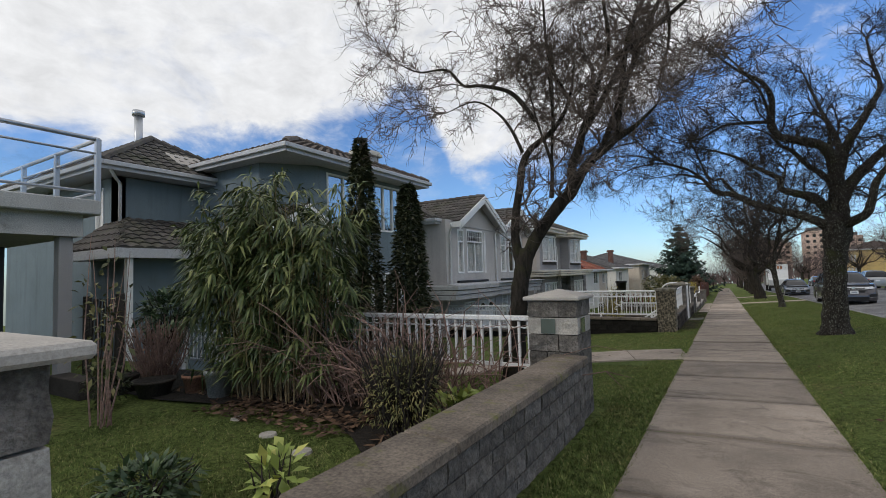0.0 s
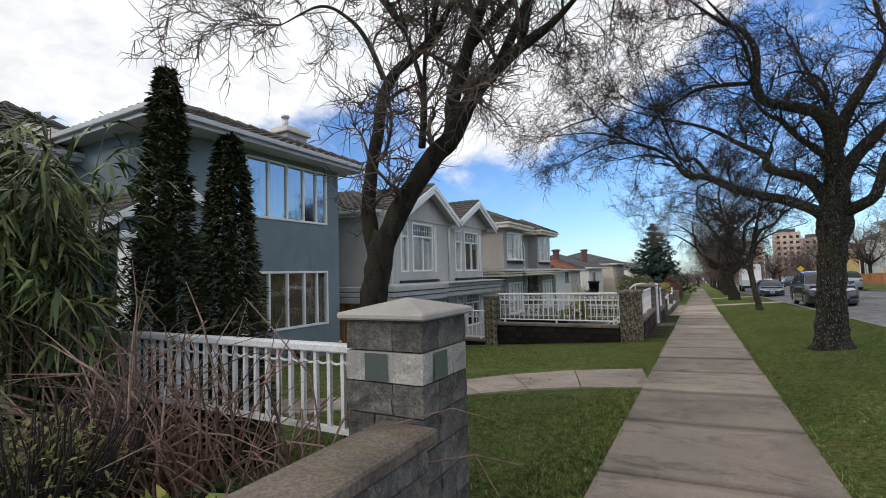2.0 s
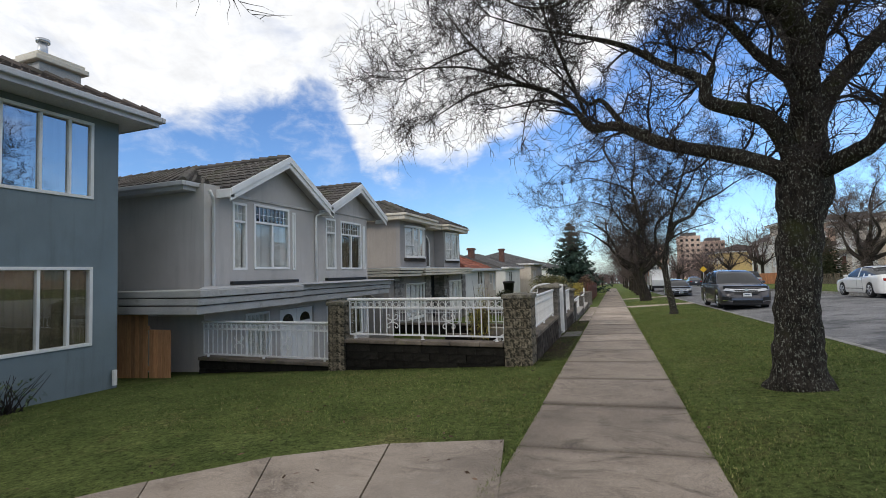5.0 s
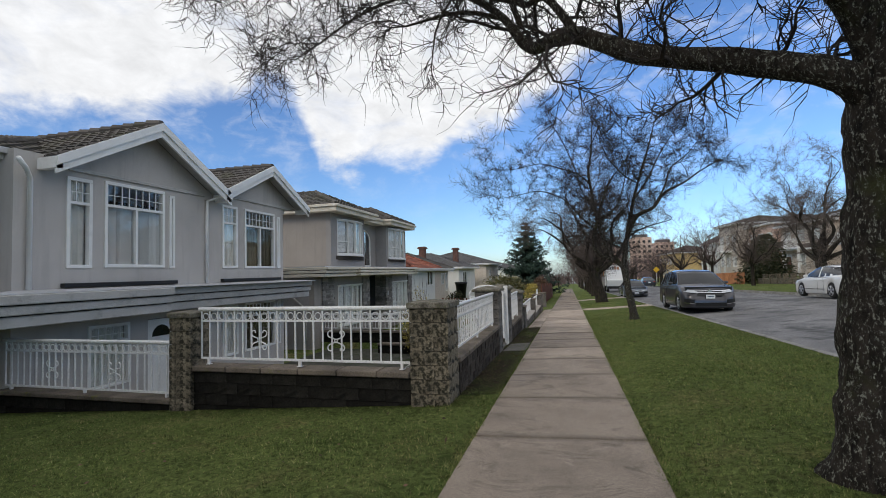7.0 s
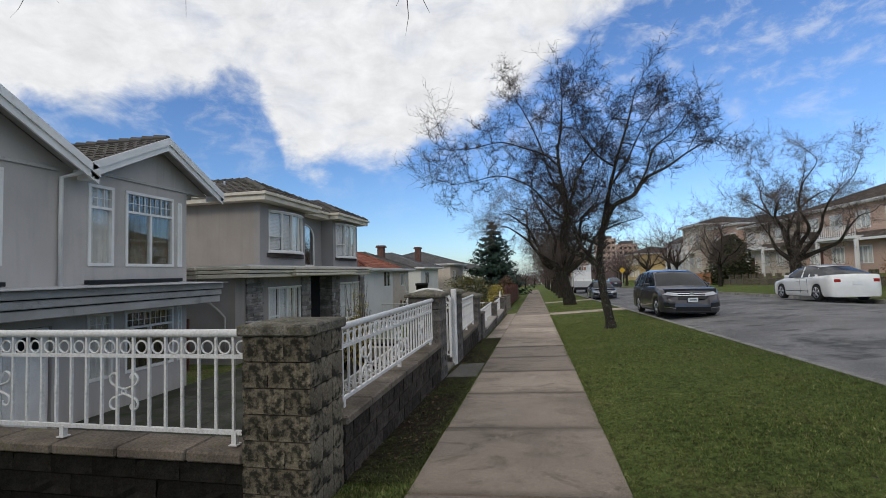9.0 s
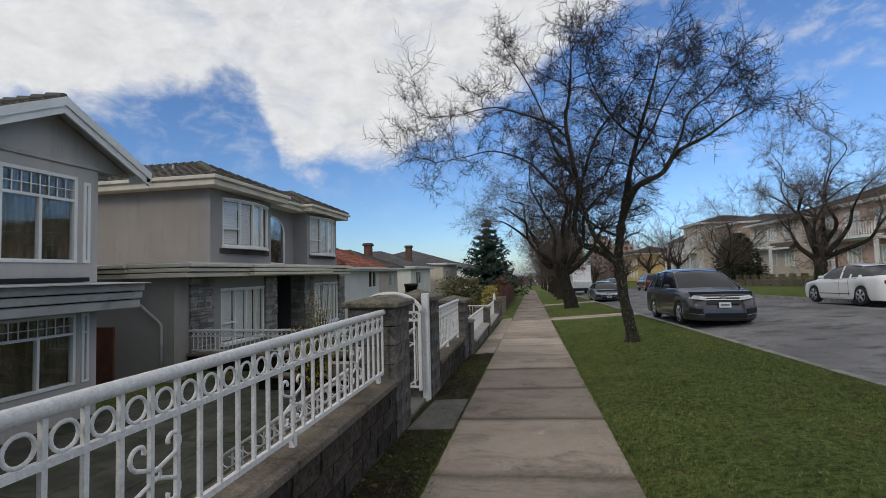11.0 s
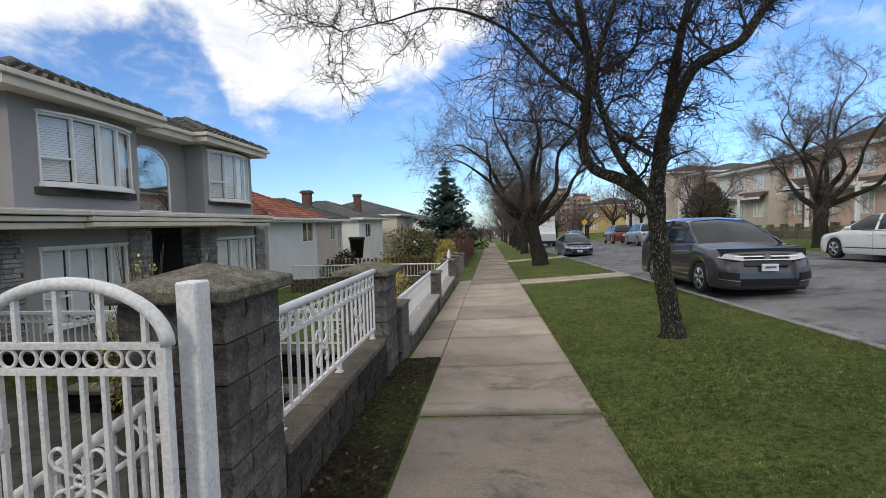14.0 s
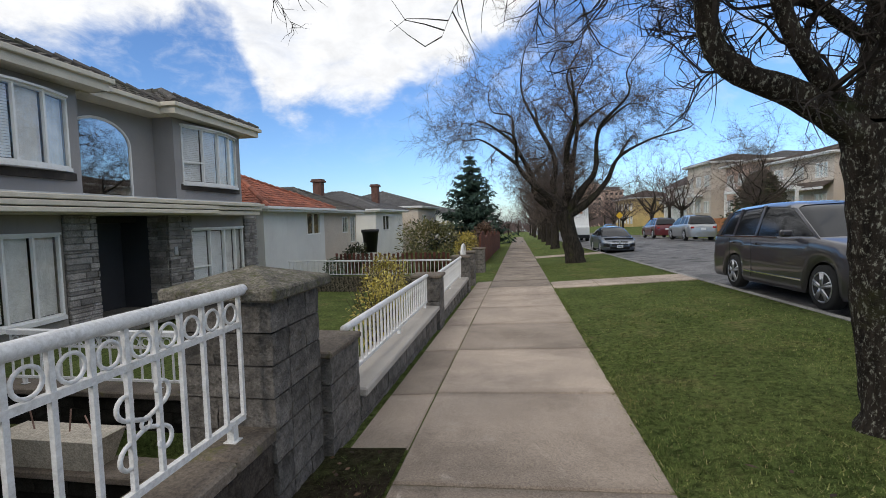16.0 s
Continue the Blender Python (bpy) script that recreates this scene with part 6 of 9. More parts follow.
# stair rails going down from the gate
for y in (21.74, 22.79):
    f = thing("stair_rail", "white sloping stair handrail with rings", "handrail", (-3.7, y, -1.5))
    a, b = Vector((-1.55, y, 0.37)), Vector((-3.95, y, -1.19))
    d = b - a
    part("top_rail", Geo().tube([a, b], 0.028, 8), RAIL_WHITE, f, smooth=True)
    part("middle_rail", Geo().tube([a - Vector((0, 0, 0.2)), b - Vector((0, 0, 0.2))], 0.016, 6), RAIL_WHITE, f, smooth=True)
    part("bottom_rail", Geo().tube([a - Vector((0, 0, 0.75)), b - Vector((0, 0, 0.75))], 0.016, 6), RAIL_WHITE, f, smooth=True)
    bal = shared("stairbal", lambda: Geo().box(-0.01, -0.01, -0.75, 0.01, 0.01, 0).mesh("baluster", RAIL_WHITE))
    ring_me = shared("stairring", lambda: Geo().ring((0, 0, 0), (0, 1, 0), 0.075, 0.009, 14, 5).mesh("ring", RAIL_WHITE, True))
    for k in range(17):
        piece("baluster", bal, a.lerp(b, k / 16), f)
        if k < 16:
            piece("ring", ring_me, a.lerp(b, (k + 0.5) / 16) - Vector((0, 0, 0.1)), f)
st = thing("garden_steps", "concrete steps going down from the gate", "stairs", (-3.7, 23.1, -1.9), kind="structure")
for k in range(8):
    part("step", Geo().box(-1.42 - 0.28 * (k + 1), 21.78, -2.1, -1.42 - 0.28 * k, 22.76, -0.62 - 0.17 * k, 0.012), PAVING, st)
# board gate and fence between the blue and the grey house
gt = thing("wooden_gate", "new cedar board gate with a rounded top", "gate", (-11.3, 16.3, -1.2))
for k in range(9):
    x = -12.05 + k * 0.14
    u = (k - 4) / 4.5
    part("board", Geo().box(x, 15.9, -1.25, x + 0.13, 15.93, 0.62 - 0.16 * u * u, 0.004), WOOD, gt)
part("rail", Geo().box(-12.05, 15.94, 0.1, -10.8, 15.98, 0.2).box(-12.05, 15.94, -0.9, -10.8, 15.98, -0.8), WOOD, gt)
f = thing("wooden_fence", "short cedar board fence beside the gate", "fence", (-10.3, 16.3, -1.1))
for k in range(5):
    x = -10.72 + k * 0.14
    part("board", Geo().box(x, 15.9, -1.2, x + 0.13, 15.93, 0.12, 0.004), WOOD, f)
g = Geo().box(-11.4, 28.6, -1.9, -10.9, 28.66, -0.1).box(-12.6, 27.4, -1.9, -11.45, 27.46, -0.15)
single("side_fence", g, WOOD_RED, "red-brown timber side fence between houses", "fence")
# tall timber fence with climbing growth along the sidewalk further on
f = thing("wooden_fence", "red-brown timber street fence far along", "fence", (-2, 54, -1.5))
for k in range(46):
    y = 46.0 + k * 0.5
    part("board", Geo().box(-1.8, y, ground_z(-1.4, y) - 0.1, -1.72, y + 0.46, ground_z(-1.4, y) + 1.4 + 0.15 * math.sin(k * 0.7), 0.01), WOOD_RED, f)

# ---- bare street trees ----


def smooth_path(pts, steps=4):
    """Catmull-Rom through a few control points (x, y, z, r)."""
    out = []
    P = [np.array(p, float) for p in pts]
    P = [2 * P[0] - P[1]] + P + [2 * P[-1] - P[-2]]
    for i in range(1, len(P) - 2):
        for k in range(steps):
            t = k / steps
            a, b, c, d = P[i - 1], P[i], P[i + 1], P[i + 2]
            out.append(0.5 * ((2 * b) + (-a + c) * t + (2 * a - 5 * b + 4 * c - d) * t * t + (-a + 3 * b - 3 * c + d) * t ** 3))
    out.append(P[-2])
    return out


def knobbly(g, path, r, n=10, amp=0.12):
    """A limb with uneven girth."""
    i0 = len(g.v)
    pts = [Vector(p[:3]) for p in path]
    up = Vector((0.3, 1, 0.1)).normalized()
    for k, p in enumerate(pts):
        d = (pts[min(k + 1, len(pts) - 1)] - pts[max(k - 1, 0)]).normalized()
        up = (up - d * up.dot(d)).normalized()
        s = d.cross(up)
        for a in range(n):
            w = 2 * math.pi * a / n
            q = up * math.cos(w) + s * math.sin(w)
            rad = max(0.004, path[k][3]) * (1 + amp * noise.noise(tuple((p + q * 0.3) * 3.1)) + amp * noise.noise(tuple((p + q * 0.2) * 9)))
            g.v.append(tuple(p + q * rad))
    for k in range(len(pts) - 1):
        for a in range(n):
            b = (a + 1) % n
            g.f.append((i0 + k * n + a, i0 + k * n + b, i0 + (k + 1) * n + b, i0 + (k + 1) * n + a))
    g.f.append(tuple(i0 + (len(pts) - 1) * n + a for a in range(n)))


def grow(g, p, d, length, r, level, rng, style):
    """A crooked branch with its own side shoots, down to fine twigs."""
    n = 6 if level > 1 else (5 if level > 0 else 3)
    seg = length / n
    pts, rad = [p.copy()], [r]
    kids = []
    for k in range(n):
        wob = style["wobble"] * (1.0 if level > 0 else 1.1)
        d = (d + Vector((rng.gauss(0, wob), rng.gauss(0, wob), rng.gauss(0, wob))) + Vector((0, 0, style["lift"][level]))).normalized()
        p = p + d * seg
        pts.append(p.copy())
        rad.append(r * (1 - 0.8 * (k + 1) / n))
        if level > 0:
            m = style["kids"][level]
            cnt = int(m) + (rng.random() < m - int(m))
            for _ in range(cnt):
                kids.append((p - d * seg * rng.random(), d, r * (1 - 0.7 * (k + 1) / n)))
    g.tube(pts, rad, 5 if level > 1 else (4 if level > 0 else 3), False)
    for q, dd, rr in kids:
        side = dd.orthogonal().normalized()
        side.rotate(Matrix.Rotation(rng.uniform(0, 2 * math.pi), 3, dd))
        nd = (dd * rng.uniform(0.35, 0.9) + side * rng.uniform(0.5, 1.0)).normalized()
        grow(g, q, nd, length * rng.uniform(*style["ratio"]), max(style["fine"], min(rr, r) * 0.6), level - 1, rng, style)


STYLE = {"fine": 0.005, "wobble": 0.33, "lift": (0.05, 0.0, 0.02, 0.04), "kids": (0, 2.2, 1.9, 1.3), "ratio": (0.36, 0.62)}


def street_tree(label, trunk, limbs, shoots, seed, bark, twig, style=STYLE, level=3, size=1.0, group="street trees"):
    """trunk and limbs: control points (x, y, z, radius); shoots: branches spawned per metre of limb."""
    rng = random.Random(seed)
    base = trunk[0]
    t = thing("tree", label, "tree", tuple(base[:3]), group)
    g = Geo()
    tp = smooth_path(trunk, 6)
    knobbly(g, tp, 0, 16, 0.16)
    c = Geo()
    for limb in limbs:
        lp = smooth_path(limb, 5)
        knobbly(g, lp, 0, 9, 0.14)
        L = 0.0
        nxt = 0.35
        for a, b in zip(lp, lp[1:]):
            va, vb = Vector(a[:3]), Vector(b[:3])
            L += (vb - va).length
            while L > nxt:
                nxt += 1.0 / shoots
                if b[3] > 0.13 * size:
                    continue
                d = (vb - va).normalized()
                s = d.orthogonal().normalized()
                s.rotate(Matrix.Rotation(rng.uniform(0, 2 * math.pi), 3, d))
                dd = (d * 0.4 + s * 0.9 + Vector((0, 0, 0.35))).normalized()
                grow(c, va.lerp(vb, rng.random()), dd, size * rng.uniform(0.6, 1.4), max(0.007, min(0.022, b[3] * 0.5)), level - 1, rng, style)
        e = Vector(lp[-1][:3])
        d = (e - Vector(lp[-2][:3])).normalized()
        for _ in range(3):
            grow(c, e, (d + Vector((rng.gauss(0, 0.35), rng.gauss(0, 0.35), rng.gauss(0, 0.3)))).normalized(), size * rng.uniform(0.9, 1.5), max(0.008, lp[-1][3] * 0.7), level - 1, rng, style)
    g.smooth = True
    part("trunk", g, bark, t)
    part("crown", c, twig, t)
    return t


# the large maple-like tree on the verge, lichen-flecked
street_tree("large bare street tree with lichen-flecked trunk and spreading limbs",
            [(2.18, 14.1, -0.4, 0.416), (2.18, 14.1, -0.12, 0.333), (2.17, 14.1, 0.08, 0.273), (2.18, 14.1, 0.48, 0.235), (2.21, 14.1, 1.08, 0.219), (2.27, 14.05, 1.78, 0.227), (2.32, 14, 2.28, 0.257), (2.36, 14, 2.78, 0.205), (2.37, 13.95, 3.27, 0.151), (2.38, 13.9, 3.71, 0.121)],
            [[(2.22, 14, 2.3, 0.129), (1.95, 13.95, 2.5, 0.106), (1.6, 14.2, 2.72, 0.098), (0.88, 14.5, 3.04, 0.087), (0.32, 14.8, 3.44, 0.076), (-0.07, 15.3, 3.61, 0.064), (-0.36, 15.4, 4.03, 0.046), (-0.75, 15.5, 4.4, 0.038), (-1.41, 15.6, 4.77, 0.03), (-2.11, 15.7, 5.52, 0.021), (-2.73, 15.8, 6.44, 0.011)],
             [(-0.16, 15.3, 3.84, 0.034), (-0.49, 15.2, 4.8, 0.026), (-0.72, 15.2, 5.5, 0.019), (-0.93, 15.1, 6.38, 0.009)],
             [(0.41, 14.8, 3.39, 0.046), (0.11, 14.9, 3.89, 0.038), (-0.12, 15, 3.92, 0.03), (-0.41, 15.1, 4.32, 0.019), (-0.9, 15.2, 4.88, 0.008)],
             [(2.23, 14, 2.58, 0.121), (1.92, 13.8, 3.03, 0.098), (1.33, 13.7, 3.28, 0.076), (1.26, 13.7, 3.56, 0.064), (0.88, 13.9, 3.9, 0.046), (0.43, 14, 4.28, 0.038), (-0.06, 14.1, 4.55, 0.026), (-0.77, 14.2, 4.87, 0.016), (-1.46, 14.3, 5.26, 0.008)],
             [(1.29, 13.7, 3.47, 0.053), (1.37, 13.7, 3.66, 0.042), (1.39, 13.7, 3.76, 0.022)],
             [(2.31, 13.9, 3.02, 0.083), (2.17, 13.8, 3.48, 0.064), (1.84, 13.7, 3.78, 0.053), (1.55, 13.6, 4.16, 0.046), (1.34, 13.6, 4.32, 0.034), (1.11, 13.6, 4.66, 0.022), (0.75, 13.5, 4.86, 0.009)],
             [(2.36, 13.9, 3.36, 0.151), (2.28, 13.7, 3.87, 0.129), (2.08, 13.5, 4.18, 0.113), (1.71, 13.4, 4.34, 0.098), (1.3, 13.3, 4.49, 0.087), (1.14, 13.2, 4.79, 0.08), (1.17, 13.1, 5.35, 0.064), (1, 13, 5.75, 0.049), (0.58, 12.9, 6.08, 0.034), (0.15, 12.8, 6.52, 0.016)],
             [(1.15, 13.2, 4.84, 0.046), (0.63, 13.3, 4.94, 0.038), (0.17, 13.4, 4.97, 0.03), (-0.39, 13.5, 4.77, 0.022), (-0.91, 13.6, 4.93, 0.016), (-1.41, 13.7, 5.42, 0.008)],
             [(2.21, 13.6, 4.06, 0.053), (2.23, 13.5, 4.46, 0.038), (2.15, 13.5, 4.78, 0.03), (1.81, 13.5, 5.01, 0.019), (1.24, 13.4, 4.84, 0.008)],
             [(2.42, 13.9, 3.6, 0.113), (2.58, 14, 4.16, 0.098), (2.91, 14.1, 4.74, 0.083), (3.19, 14.2, 5.22, 0.068), (3.33, 14.3, 5.58, 0.053), (3.26, 14.4, 6.12, 0.038), (3.18, 14.4, 6.78, 0.022)],
             [(2.4, 14, 2.87, 0.144), (2.67, 14.1, 3.36, 0.121), (3.03, 14.2, 3.78, 0.106), (3.37, 14.3, 4.11, 0.091), (3.84, 14.5, 4.48, 0.076), (4.37, 14.7, 4.94, 0.053), (4.95, 15, 5.63, 0.022)],
             [(2.4, 14, 2.35, 0.113), (2.57, 13.6, 2.44, 0.095), (2.72, 13.3, 2.56, 0.083), (2.81, 13.2, 2.87, 0.076), (2.87, 13.1, 3.2, 0.068), (3.05, 13, 3.5, 0.053), (3.27, 12.9, 3.94, 0.038), (3.51, 12.8, 4.44, 0.016)],
             [(2.4, 14.1, 3, 0.113), (2.6, 14.9, 3.9, 0.091), (2.7, 15.5, 4.7, 0.068), (2.5, 16.2, 5.8, 0.046), (2.3, 16.8, 7, 0.022)],
             [(3.37, 14.3, 4.11, 0.06), (3.6, 14, 4.8, 0.046), (3.9, 13.8, 5.6, 0.03), (4, 13.6, 6.4, 0.016)],
             [(1.14, 13.2, 4.9, 0.038), (0.9, 12.6, 5.5, 0.03), (0.4, 12.1, 6.1, 0.016)],
             [(-0.75, 15.5, 4.4, 0.03), (-1.5, 15.8, 4.75, 0.025), (-2.3, 16.0, 4.75, 0.018), (-3.0, 16.1, 4.5, 0.01)],
             [(-0.36, 15.4, 4.03, 0.03), (-0.9, 15.6, 4.3, 0.022), (-1.6, 15.7, 4.3, 0.012)],
             [(-1.41, 15.6, 4.77, 0.03), (-2.2, 15.3, 5.0, 0.02), (-3.1, 15.0, 5.0, 0.01)],
             [(-2.11, 15.7, 5.52, 0.025), (-2.8, 15.9, 5.5, 0.018), (-3.6, 16.0, 5.3, 0.01)]],
            2.6, 5, BARK, TWIG)

# the leaning tree by the first pillar
street_tree("leaning twin-stemmed bare tree with mossy bark",
            [(-2.66, 6.2, -0.45, 0.216), (-2.62, 6.2, 0, 0.162), (-2.55, 6.2, 0.6, 0.135), (-2.5, 6.2, 0.97, 0.126), (-2.47, 6.2, 1.22, 0.122), (-2.43, 6.2, 1.46, 0.113), (-2.37, 6.2, 1.67, 0.108), (-2.33, 6.2, 1.83, 0.099)],
            [[(-2.41, 6.2, 1.55, 0.081), (-2.49, 6.2, 1.88, 0.068), (-2.5, 6.2, 2.09, 0.061), (-2.47, 6.22, 2.43, 0.058), (-2.41, 6.25, 2.77, 0.054), (-2.38, 6.28, 3.04, 0.05), (-2.27, 6.3, 3.24, 0.045), (-2.11, 6.35, 3.37, 0.041), (-1.9, 6.4, 3.55, 0.034), (-1.72, 6.45, 3.89, 0.025), (-1.64, 6.5, 4.41, 0.011)],
             [(-2.35, 6.2, 1.71, 0.099), (-2.18, 6.2, 2, 0.09), (-2.02, 6.2, 2.2, 0.086), (-1.84, 6.25, 2.44, 0.086), (-1.69, 6.28, 2.6, 0.083), (-1.69, 6.3, 2.89, 0.063), (-1.59, 6.3, 3.14, 0.056), (-1.53, 6.35, 3.39, 0.05), (-1.4, 6.4, 3.78, 0.036), (-1.39, 6.5, 4.3, 0.016)],
             [(-1.7, 6.28, 2.58, 0.081), (-1.6, 6.3, 2.75, 0.072), (-1.48, 6.3, 2.91, 0.063), (-1.27, 6.3, 3.07, 0.056), (-1.1, 6.35, 3.21, 0.045), (-0.86, 6.4, 3.36, 0.031), (-0.61, 6.45, 3.59, 0.013)],
             [(-1.97, 6.25, 2.52, 0.032), (-1.95, 6.28, 2.94, 0.027), (-2.03, 6.3, 3.26, 0.022), (-2.12, 6.3, 3.54, 0.016), (-2.23, 6.3, 4.02, 0.009)],
             [(-1.95, 6.28, 2.94, 0.023), (-1.95, 6.3, 3.24, 0.018), (-1.92, 6.3, 3.65, 0.015), (-1.95, 6.3, 4.26, 0.009)],
             [(-2.18, 6.35, 3.66, 0.036), (-2.56, 6.4, 4.17, 0.032), (-3.06, 6.4, 4.4, 0.027), (-3.35, 6.4, 4.47, 0.023), (-3.65, 6.4, 4.8, 0.018), (-4.17, 6.35, 4.88, 0.013), (-4.64, 6.3, 5.18, 0.007)],
             [(-2.38, 6.3, 3.23, 0.027), (-2.54, 6.3, 3.59, 0.023), (-2.75, 6.3, 3.88, 0.018), (-3.12, 6.3, 4.13, 0.013), (-3.56, 6.2, 4.02, 0.006)],
             [(-1.08, 6.3, 4.25, 0.045), (-0.78, 6.4, 4.45, 0.036), (-0.37, 6.5, 4.76, 0.027), (0.08, 6.6, 5.1, 0.011)],
             [(-1.1, 6.35, 3.21, 0.036), (-0.9, 6.8, 4.9, 0.036), (-0.4, 7.6, 5.95, 0.025), (0.2, 8.4, 6.15, 0.016)],
             [(-1.55, 6.33, 3.3, 0.036), (-1.3, 7.4, 4.4, 0.036), (-1.3, 8.5, 5.15, 0.027), (-1.5, 9.6, 4.95, 0.013)],
             [(-1.3, 6.3, 3.05, 0.041), (-0.6, 7.6, 5.55, 0.032), (-0.6, 9, 5.55, 0.023), (-0.9, 10, 5.15, 0.011)],
             [(-1.95, 6.4, 3.5, 0.027), (-2.3, 7.6, 5.35, 0.027), (-2.6, 8.8, 5.25, 0.018), (-2.8, 9.8, 4.85, 0.009)],
             [(-1.4, 6.4, 3.78, 0.036), (-1.15, 6.4, 4.5, 0.027), (-1.2, 6.5, 5.3, 0.02), (-1, 6.5, 6.2, 0.011)],
             [(-1.72, 6.45, 3.89, 0.027), (-2, 6.5, 4.6, 0.022), (-2.05, 6.5, 5.6, 0.013)]],
            1.8, 8, BARK_PLAIN, TWIG_PALE)

# the forked tree further along the verge
street_tree("forked bare street tree with a slender trunk",
            [(2.3, 27.2, -0.75, 0.23), (2.29, 27.2, -0.51, 0.184), (2.28, 27.2, -0.34, 0.146), (2.21, 27.2, 0.06, 0.119), (2.13, 27.15, 0.55, 0.111), (2.06, 27.1, 1.05, 0.115), (2.01, 27.05, 1.39, 0.13)],
            [[(2.02, 27.05, 1.29, 0.096), (1.63, 27, 1.56, 0.079), (1.24, 26.95, 1.73, 0.068), (1.1, 26.95, 2.05, 0.062), (1.17, 27, 2.54, 0.058), (1.23, 27.05, 3.04, 0.055), (1.1, 27.1, 3.86, 0.048), (1.02, 27.1, 4.56, 0.04), (1.14, 27.15, 5.27, 0.03), (1.21, 27.2, 6.19, 0.017)],
             [(1.86, 27, 1.46, 0.055), (1.53, 26.9, 1.88, 0.048), (1.37, 26.85, 2.31, 0.041), (1.26, 26.9, 2.81, 0.038), (1.44, 26.9, 3.57, 0.034), (1.72, 26.9, 4.22, 0.028), (2.13, 26.85, 4.72, 0.021), (2.48, 26.8, 5.31, 0.01)],
             [(2.03, 27.05, 1.39, 0.103), (2.12, 27.1, 2.02, 0.085), (2.27, 27.2, 2.71, 0.072), (2.47, 27.3, 3.6, 0.051), (2.74, 27.4, 4.5, 0.041), (3.05, 27.5, 5.41, 0.03), (3.28, 27.6, 6.23, 0.013)],
             [(2.16, 27.1, 2.21, 0.075), (2.48, 27.05, 2.93, 0.065), (3.01, 27, 3.21, 0.055), (3.36, 27, 3.67, 0.045), (3.95, 27, 3.96, 0.033), (4.45, 27, 4.3, 0.021), (4.93, 27, 4.56, 0.009)],
             [(3.03, 27, 3.23, 0.038), (3.37, 26.9, 3.87, 0.03), (3.55, 26.8, 4.44, 0.024), (4.04, 26.8, 4.83, 0.017), (4.39, 26.7, 5.26, 0.009)],
             [(1.15, 27, 2.59, 0.038), (0.65, 27.2, 3.12, 0.03), (0.17, 27.4, 3.72, 0.024), (-0.67, 27.5, 4.09, 0.017), (-1.46, 27.6, 4.01, 0.011), (-2.18, 27.7, 3.95, 0.006)],
             [(1.05, 27.1, 4.16, 0.03), (0.67, 27, 4.51, 0.028), (0.09, 26.9, 4.73, 0.021), (-0.59, 26.8, 4.93, 0.015), (-1.39, 26.7, 4.8, 0.01), (-2.06, 26.7, 4.78, 0.006)],
             [(1.2, 27.05, 3.14, 0.034), (0.79, 27.5, 4.02, 0.028), (0.58, 27.9, 4.94, 0.022), (0.23, 28.3, 5.95, 0.017), (-0.33, 28.6, 7.13, 0.009)],
             [(2.44, 27.3, 3.51, 0.034), (3.02, 27.8, 4.33, 0.028), (3.5, 28.3, 5.22, 0.021), (4.21, 28.8, 6.27, 0.009)],
             [(2.62, 27.4, 4.12, 0.03), (2.11, 26.8, 4.33, 0.025), (1.64, 26.2, 4.74, 0.019), (1.34, 25.8, 5.25, 0.009)],
             [(2, 27.1, 1.89, 0.034), (1.7, 26.95, 2.03, 0.03), (1.5, 26.9, 2.15, 0.024), (1.22, 26.8, 2.43, 0.013), (0.99, 26.7, 2.59, 0.007)],
             [(1.25, 27, 2.93, 0.028), (1.89, 27.6, 3.33, 0.021), (2.23, 28.2, 4.12, 0.015), (2.5, 28.8, 5.1, 0.007)]],
            2.8, 14, BARK, TWIG)


